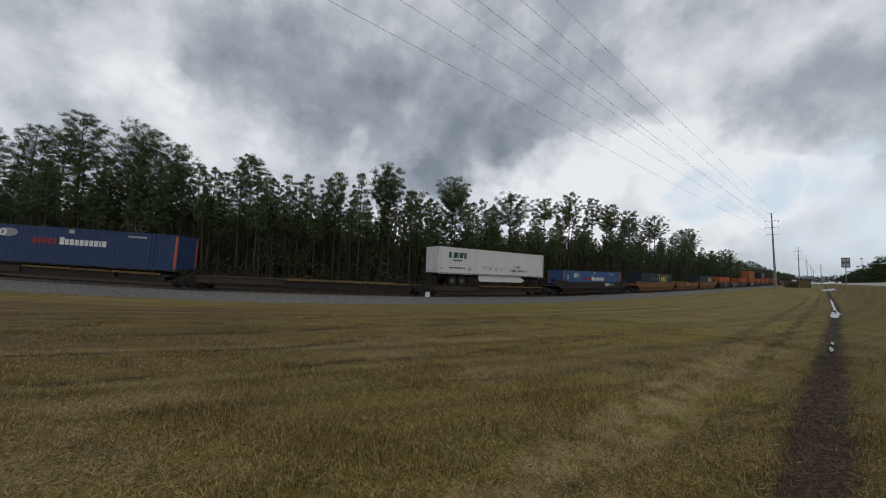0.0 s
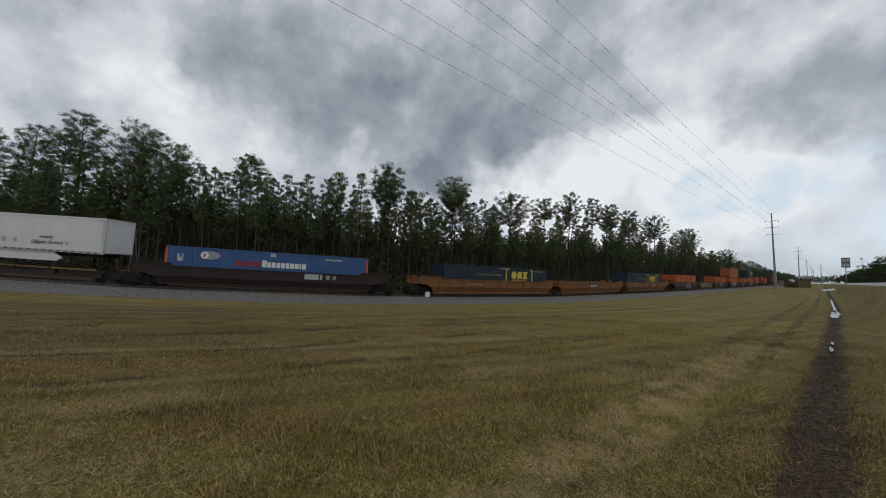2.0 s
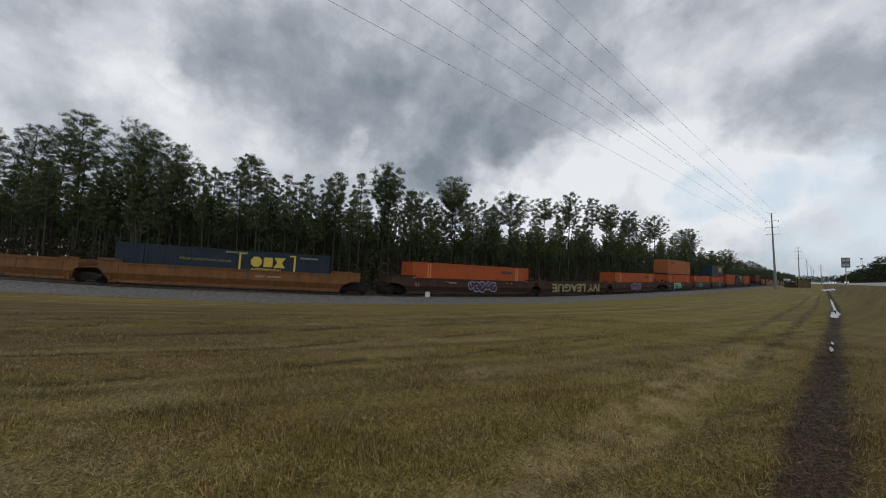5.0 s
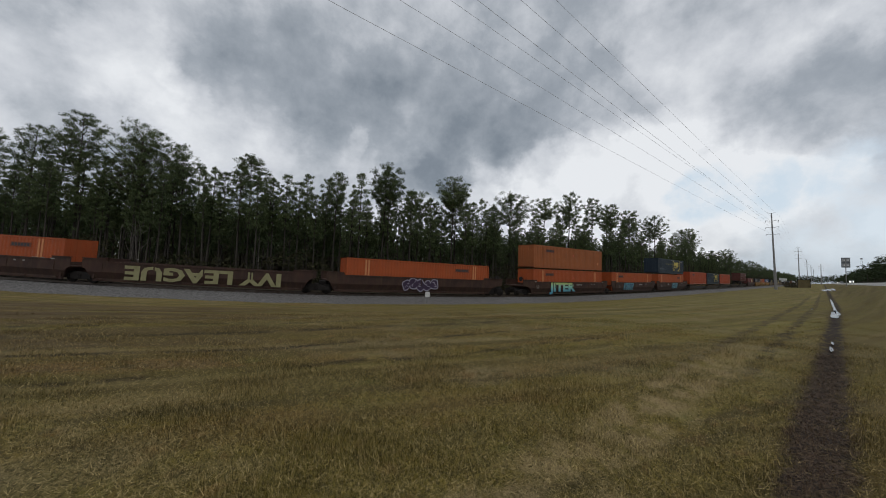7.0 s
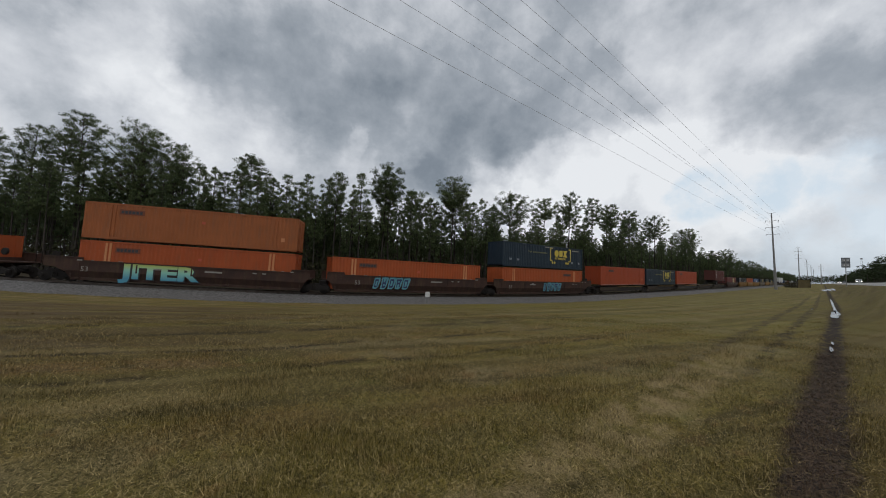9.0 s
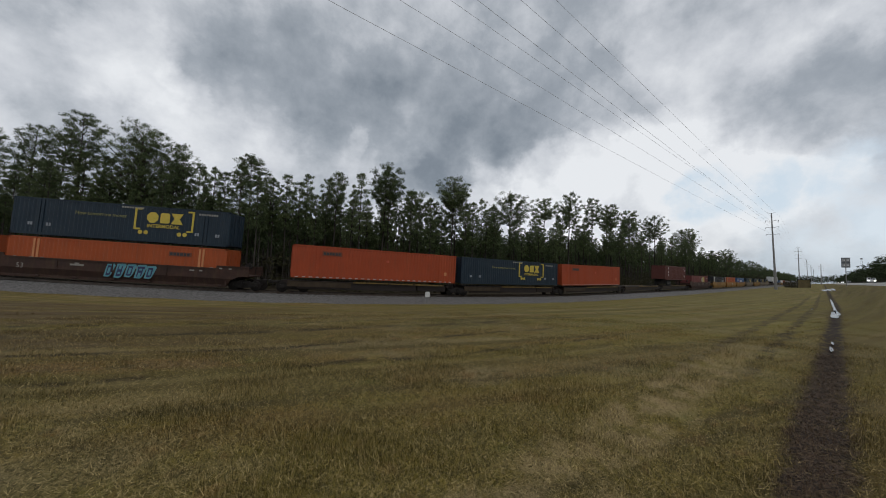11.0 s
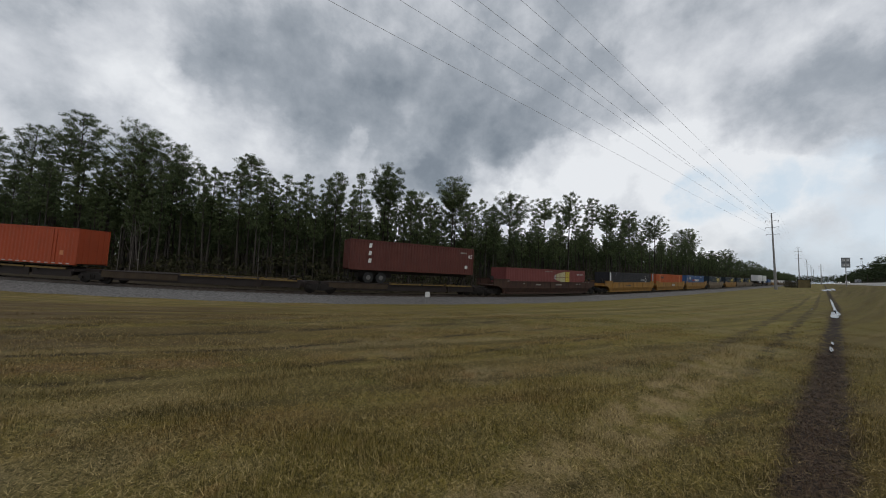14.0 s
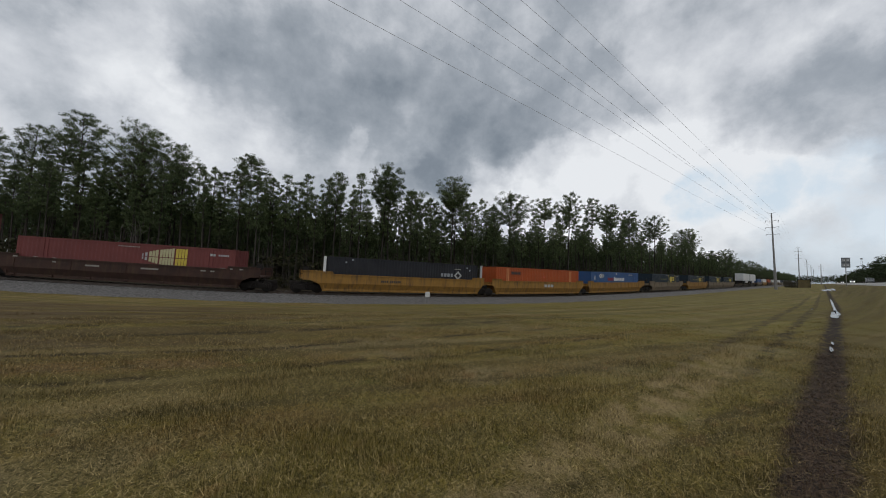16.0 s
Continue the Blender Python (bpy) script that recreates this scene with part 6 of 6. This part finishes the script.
copy_thing(first_pole, Matrix.Translation((p.x, p.y, 0)) @ Matrix.Rotation(FAR + 0.6, 4, "Z")).scale = (1.6, 1.6, 1.0)


def span(a, b, sag, radius):
    """One wire hanging between two points."""
    cu = bpy.data.curves.new("wire", "CURVE")
    cu.dimensions, cu.bevel_depth, cu.bevel_resolution = "3D", radius, 1
    sp = cu.splines.new("POLY")
    n = 40
    sp.points.add(n)
    for i in range(n + 1):
        u = i / n
        q = a.lerp(b, u)
        sp.points[i].co = (q.x, q.y, q.z - 4 * sag * u * (1 - u), 1)
    cu.materials.append(M_WIRE)
    ob = new("power_wire", cu)
    return tagged(ob, "thin dark power line wire hanging between poles", "wire", "power line wires")


for level, z0, r0, side in ((ARMS[0], 17.8, -20.9, -1.7), (ARMS[1], 21.6, -22.0, -1.7), (ARMS[2], 24.2, -21.9, -1.7), (ARMS[0], 19.4, -15.7, 1.7), (ARMS[1], 21.8, -15.6, 1.7), (ARMS[2], 24.3, -15.5, 1.7)):
    r1 = POLE_R + side
    span(FAR_D * POLE_D[0] + FAR_R * r0 + Vector((0, 0, z0)), FAR_D * POLE_D[1] + FAR_R * r1 + Vector((0, 0, level)), 0.4, 0.013)
    for i in range(1, 4):
        span(FAR_D * POLE_D[i] + FAR_R * r1 + Vector((0, 0, level)), FAR_D * POLE_D[i + 1] + FAR_R * r1 + Vector((0, 0, level)), 2.0, 0.011)

# ================= small things in the field =================
M_SIGN_BACK = material("dull_grey_sign_metal", (0.10, 0.11, 0.125), (0.16, 0.17, 0.185), 3.0, 0.5, 0.3)
M_PLATE = material("white_marker_plate", (0.62, 0.62, 0.62), (0.74, 0.74, 0.73), 4.0, 0.5, dirt=(0.4, 0.4, 0.38), dirt_amount=0.15)


def road_sign():
    sign = thing("road_sign", "large grey road sign on a single post by the road", "road sign")
    p = along(116, 3.35)
    part("post", boxes((-0.07, 0.07, -0.07, 0.07, -0.6, 6.2), bevel=0.02), M_POLE, sign)
    panel = part("panel", boxes((-0.04, 0.04, -0.65, 0.65, 4.2, 6.35), bevel=0.02), M_SIGN_BACK, sign)
    bm = boxes((-0.055, -0.041, -0.56, 0.56, 5.4, 6.2), (-0.055, -0.041, -0.56, 0.56, 4.35, 5.1))
    part("lettering_panel", bm, material("pale_sign_field", (0.20, 0.21, 0.22), (0.28, 0.29, 0.30), 3.0, 0.5), sign)
    part("lettering", boxes(*[(-0.062, -0.056, -0.48 + 0.2 * i, -0.34 + 0.2 * i, z, z + 0.3) for i in range(5) for z in (5.65, 4.55)]), M_MARK_WHITE, panel, "pale bars in place of words")
    sign.matrix_basis = Matrix.Translation(p) @ Matrix.Rotation(FAR, 4, "Z")


def track_marker():
    mk = thing("track_marker", "small white marker plate on a short post beside the ballast", "marker")
    p = rail_at(18.7, -3.6)
    z = ground_z(p.x, p.y)
    part("post", boxes((-0.04, 0.04, -0.03, 0.03, -0.3, 1.05), bevel=0.01), M_POLE, mk)
    part("plate", boxes((-0.27, 0.27, -0.05, -0.03, 0.62, 1.12), bevel=0.008), M_PLATE, mk, "white square plate")
    mk.matrix_basis = Matrix.Translation((p.x, p.y, z)) @ Matrix.Rotation(float(np.interp(20.4, RUN, heading)) + 0.15, 4, "Z")


M_SHED = material("weathered_tan_boards", (0.14, 0.11, 0.056), (0.24, 0.19, 0.09), 1.0, 0.85, dirt=(0.06, 0.05, 0.03), dirt_amount=0.3)


def shed():
    ob = thing("shed", "weathered tan shed overgrown with brush beside the railway", "shed")
    p = along(230, -6.0)
    bm = boxes((-3, 3, -2.0, 2.0, -0.4, 3.5))
    part("wall", bm, M_SHED, ob)
    for i in range(14):
        y = -1.95 + i * 0.3
        part("batten", boxes((-3.05, -3.0, y - 0.03, y + 0.03, 0, 3.4)), M_SHED, ob)
    part("roof", boxes((-3.2, 3.2, -2.2, 2.2, 3.5, 3.72)), M_IRON, ob)
    part("corner_post", boxes((-3.12, -2.98, -2.1, -1.95, -0.4, 3.9)), M_IRON, ob)
    part("corner_post", boxes((-3.12, -2.98, 1.95, 2.1, -0.4, 3.7)), M_IRON, ob)
    ob.matrix_basis = Matrix.Translation((p.x, p.y, p.z)) @ Matrix.Rotation(FAR, 4, "Z")
    rng = np.random.default_rng(3)
    n = 170
    c = np.column_stack([rng.uniform(-4, 3, n), rng.uniform(1.5, 6.6, n), rng.uniform(0, 1, n) ** 1.2 * 2.9])
    lv = leaf_cloud(rng, c, rng.uniform(0.4, 0.8, n), 22, 0.22)
    bush = thing("bush", "brown leafless bush growing against the shed", "bush")
    soup("leaves", lv, blades(len(lv) // 3), 3, M_BRUSH_AND_WOOD_SHADE, bush)
    v, f = tube([(0, 4.0, -0.3), (0.1, 4.1, 1.2), (0.2, 4.2, 2.2)], [0.12, 0.09, 0.04], 6)
    raw("stem", v, f, M_BARK, bush)
    bush.matrix_basis = ob.matrix_basis.copy()


def mast():
    ob = thing("radio_mast", "thin grey lattice mast above the distant trees", "mast")
    p = along(520, 25.0)
    for x, y in ((-0.7, -0.7), (0.7, -0.7), (0, 0.8)):
        part("leg", rod(bmesh.new(), (x, y, -1), (x * 0.5, y * 0.5, 24), 0.06, sides=6), M_POLE, ob)
    for i in range(10):
        z = 2.2 * i
        part("brace", rod(bmesh.new(), (-0.6, -0.6, z), (0.6, -0.6, z + 2.2), 0.03, sides=5), M_POLE, ob)
    part("head", boxes((-0.7, 0.7, -0.7, 0.7, 23.2, 24.4), bevel=0.1), M_POLE, ob)
    ob.matrix_basis = Matrix.Translation(p)


road_sign()
track_marker()
shed()
mast()

M_WATER = material("still_rain_water", (0.012, 0.011, 0.010), (0.018, 0.017, 0.015), 1.0, 0.22, spec=1.0)


def puddle(d, r, length, width, seed):
    rng = random.Random(seed)
    ring = []
    n = 26
    for i in range(n):
        a = 2 * math.pi * i / n
        k = 1 + 0.22 * math.sin(2 * a + seed) + 0.16 * math.sin(5 * a + 2 * seed) + rng.uniform(-0.06, 0.06)
        ring.append((d + length / 2 * k * math.cos(a), r + width / 2 * k * math.sin(a)))
    z = max(ground_z(*(FAR_D * a + FAR_R * b).xy) for a, b in ring) + (0.004 if d < 20 else -0.012 if d < 60 else 0.03)
    verts = [(*(FAR_D * a + FAR_R * b).xy, z) for a, b in ring] + [(*(FAR_D * a + FAR_R * b).xy, z - 0.04) for a, b in ring]
    faces = [tuple(range(n))] + [(i, i + n, (i + 1) % n + n, (i + 1) % n) for i in range(n)]
    ob = raw("puddle", verts, faces, M_WATER)
    tagged(ob, "rain puddle lying in the muddy rut", "puddle", "puddles in the rut")


for i, (d, r, ln, wd) in enumerate(((30.3, 0.42, 7.0, 0.36), (44, 0.48, 22.0, 0.17), (13.8, 0.10, 0.8, 0.08), (15.2, 0.14, 0.7, 0.06), (150, 1.0, 60, 0.6), (140, 0.15, 40, 0.8), (136, 1.65, 50, 0.6), (35, -0.56, 5.0, 0.14))):
    puddle(d, r, ln, wd, i)

# ================= road vehicles =================
M_CAR_WHITE = material("white_car_paint", (0.70, 0.71, 0.72), (0.78, 0.78, 0.78), 1.0, 0.25)
M_CAR_GREY = material("grey_car_paint", (0.16, 0.17, 0.18), (0.21, 0.22, 0.23), 1.0, 0.3)
M_CAR_DARK = material("dark_car_paint", (0.04, 0.04, 0.045), (0.06, 0.06, 0.065), 1.0, 0.3)
M_GLASS = material("dark_car_glass", (0.010, 0.012, 0.014), (0.018, 0.02, 0.022), 1.0, 0.05, spec=0.9)
M_HEADLIGHT = glow("lit_headlight", (1.0, 0.93, 0.80), 5.0)
M_TAIL = material("red_tail_lamp", (0.25, 0.01, 0.01), (0.32, 0.015, 0.012), 5.0, 0.3)
CARS = []


def road_car(paint, label, rows, r, lit=True):
    """A car whose nose points along local -x; rows: seconds and distance up the road."""
    ob = thing("road_car", label, "car", "cars on the road")
    bm = plate(bmesh.new(), [(-2.35, 0.42), (-2.40, 0.78), (-2.20, 1.02), (-1.10, 1.16), (-0.45, 1.74), (1.45, 1.80), (2.15, 1.70), (2.35, 1.05), (2.38, 0.45), (1.9, 0.32), (-1.9, 0.32)], -0.93, 0.93)
    bmesh.ops.bevel(bm, geom=list(bm.edges), offset=0.05, segments=2, affect="EDGES")
    part("body", bm, paint, ob)
    part("windscreen", plate(bmesh.new(), [(-1.15, 1.14), (-1.09, 1.20), (-0.52, 1.69), (-0.50, 1.66)], -0.80, 0.80), M_GLASS, ob)
    part("rear_window", boxes((2.20, 2.32, -0.75, 0.75, 1.15, 1.58)), M_GLASS, ob)
    for side in (-1, 1):
        y0, y1 = sorted((side * 0.925, side * 0.945))
        part("side_window", boxes((-0.65, 0.5, y0, y1, 1.18, 1.62), (0.58, 1.75, y0, y1, 1.18, 1.62)), M_GLASS, ob)
        part("headlight", boxes((-2.45, -2.36, side * 0.72 - 0.18, side * 0.72 + 0.18, 0.74, 0.92), bevel=0.02), M_HEADLIGHT if lit else M_GLASS, ob, "lit headlight" if lit else "")
        part("tail_lamp", boxes((2.34, 2.42, side * 0.78 - 0.12, side * 0.78 + 0.12, 0.8, 1.15)), M_TAIL, ob)
        part("mirror", boxes((-0.75, -0.6, *sorted((side * 0.93, side * 1.12)), 1.1, 1.25), bevel=0.02), paint, ob)
        for x in (-1.45, 1.45):
            wheel = part("wheel", rod(bmesh.new(), (x, side * 0.72, 0.36), (x, side * 0.95, 0.36), 0.36, sides=18), M_TYRE, ob)
            part("rim", rod(bmesh.new(), (x, side * 0.94, 0.36), (x, side * 0.965, 0.36), 0.22, sides=14), M_MARK_GREY, wheel)
    part("grille", boxes((-2.43, -2.38, -0.5, 0.5, 0.55, 0.80)), M_GLASS, ob)
    part("bumper", boxes((-2.46, -2.36, -0.88, 0.88, 0.36, 0.54), bevel=0.03), paint, ob)
    CARS.append((ob, rows, r))


def build_cars():
    def steady(d0, v):
        return [(t, d0 + v * t) for t in (0.0, 4.0, 8.0, 12.0, 16.0)]
    road_car(M_CAR_WHITE, "white sport utility car with lit headlights on the road", steady(545.0, -32.0), 11.3)
    road_car(M_CAR_GREY, "grey car driving along the road without lights", steady(710.0, -32.0), 11.3, False)
    road_car(M_CAR_WHITE, "white car with lit headlights on the road", steady(823.0, -32.0), 11.3)
    road_car(M_CAR_DARK, "dark car with lit headlights far down the road", steady(1205.0, -32.0), 11.3)
    road_car(M_CAR_GREY, "grey car with lit headlights far down the road", steady(985.0, -32.0), 11.3)


build_cars()


def car_place(d, r, away):
    p, q = along(d - 1, r), along(d + 1, r)
    x = (q - p).normalized() * (-1 if away else 1)
    y = Vector((0, 0, 1)).cross(x).normalized()
    m = Matrix((x, y, x.cross(y))).transposed().to_4x4()
    m.translation = (p + q) / 2 + Vector((0, 0, 0.03))
    return m


# ================= grass =================
M_BLADE = material("mown_grass_blades", (0.1, 0.1, 0.02), (0.2, 0.2, 0.05), 0.3, 0.8, spec=0.15)
field_colour(M_BLADE, 1.5, True)
M_TUFT = material("mown_grass_tufts", (0.1, 0.1, 0.02), (0.2, 0.2, 0.05), 0.3, 0.8, spec=0.15)
field_colour(M_TUFT, 1.3)


def grass_stuff(name, n, r0, r1, tall, wide, lying, mat, label, seed, skip_rut=True, power=1.0):
    rng = np.random.default_rng(seed)
    u = rng.uniform(0, 1, n)
    rad = r0 * (r1 / r0) ** (u ** power)
    az = CAM_YAW + rng.uniform(-0.98, 0.98, n)
    x, y = rad * np.cos(az), rad * np.sin(az)
    # tufts gather in patches
    wave = np.sin(x * 2.1 + 1.3 * np.sin(y * 1.7)) + np.sin(y * 2.6 + 1.1 * np.sin(x * 1.9 + 2)) + 0.8 * np.sin(x * 5.3 + y * 4.1)
    keep = rng.uniform(-2.4, 1.6, n) < wave if seed % 2 else rng.uniform(-2.6, 1.4, n) < -wave
    side = x * FAR_R.x + y * FAR_R.y
    if skip_rut:
        keep &= (np.abs(side + 0.17 - 0.020 * np.clip(x * FAR_D.x + y * FAR_D.y, 0, 38)) > 0.22) | (rng.uniform(0, 1, n) < (0.95 if lying else 0.2))
    d, _ = to_track(x, y)
    keep &= d > 4.6
    x, y = x[keep], y[keep]
    m = len(x)
    z = ground_height(x, y) + 0.02 * np.sin(x * 1.1 + y * 0.4) * np.sin(y * 0.9)
    a = rng.uniform(0, 2 * math.pi, m)
    h = tall * rng.uniform(0.45, 1.25, m) * (1 + 0.3 * np.clip(wave[keep], -1, 1.5))
    tilt = rng.uniform(0.9, 1.45, m) if lying else rng.uniform(0.05, 0.8, m)
    b = rng.uniform(0, 2 * math.pi, m)
    root = np.stack([x, y, z - 0.005], 1)
    w = np.stack([np.cos(a), np.sin(a), np.zeros(m)], 1) * (wide * rng.uniform(0.6, 1.4, m))[:, None]
    tip = root + np.stack([np.sin(tilt) * np.cos(b) * h, np.sin(tilt) * np.sin(b) * h, np.cos(tilt) * h], 1)
    if lying:
        root[:, 2] += rng.uniform(0.01, 0.04, m)
        tip[:, 2] += 0.02
    v = np.stack([root - w, root + w, tip], 1).reshape(-1, 3)
    ob = soup(name, v, np.arange(m * 3, dtype=np.int32).reshape(m, 3), 3, mat)
    mark_places(ob.data, v[:, 0], v[:, 1])
    tagged(ob, label, "grass", kind="stuff")


grass_stuff("grass_blades", 430000, 1.9, 16.0, 0.055, 0.0028, False, M_BLADE, "short olive and brown grass blades of the mown field", 11)
grass_stuff("dry_grass", 420000, 1.9, 16.0, 0.085, 0.0028, True, M_BLADE, "dry straw lying in the mown field", 12)


def rut_litter(n):
    """Trampled wet stalks and clods in the muddy rut and along its edges."""
    rng = np.random.default_rng(21)
    d = 3.0 * 4.2 ** rng.uniform(0, 1, n)
    r = -0.17 + 0.020 * d + rng.normal(0, 0.15, n)
    x, y = FAR_D.x * d + FAR_R.x * r, FAR_D.y * d + FAR_R.y * r
    z = ground_height(x, y) + 0.02 * np.sin(x * 1.1 + y * 0.4) * np.sin(y * 0.9) - 0.03 + rng.uniform(0, 0.05, n)
    a, tilt, ln = rng.uniform(0, 6.28, n), rng.uniform(-0.15, 0.55, n), rng.uniform(0.03, 0.12, n)
    u = np.stack([np.cos(a) * np.cos(tilt), np.sin(a) * np.cos(tilt), np.sin(tilt)], 1) * ln[:, None]
    w = np.stack([-np.sin(a), np.cos(a), rng.uniform(-0.6, 0.6, n)], 1) * rng.uniform(0.002, 0.005, n)[:, None]
    p = np.stack([x, y, z], 1)
    v = np.stack([p - u - w, p - u + w, p + u], 1).reshape(-1, 3)
    mat = material("wet_trampled_stalks", (0.012, 0.008, 0.006), (0.130, 0.088, 0.058), 30.0, 0.7, fine=60.0, per_island=0.9, spec=0.3)
    tagged(soup("rut_litter", v, blades(n), 3, mat), "wet brown stalks trampled into the muddy rut", "plant litter", kind="stuff")


rut_litter(13000)
grass_stuff("grass_tufts", 130000, 12.0, 45.0, 0.032, 0.008, False, M_TUFT, "olive grass tufts of the mown field", 13, power=0.8)


def motions():
    times = [i * 0.4 for i in range(41)]
    for ob, s, length, offset in MOVERS:
        walk(ob, [(t, car_pose(s - SPEED * t, length) @ offset) for t in times])

    for ob, rows, r in CARS:
        away = rows[-1][1] > rows[0][1]
        walk(ob, [(t, car_place(d, r, away)) for t, d in rows])


motions()
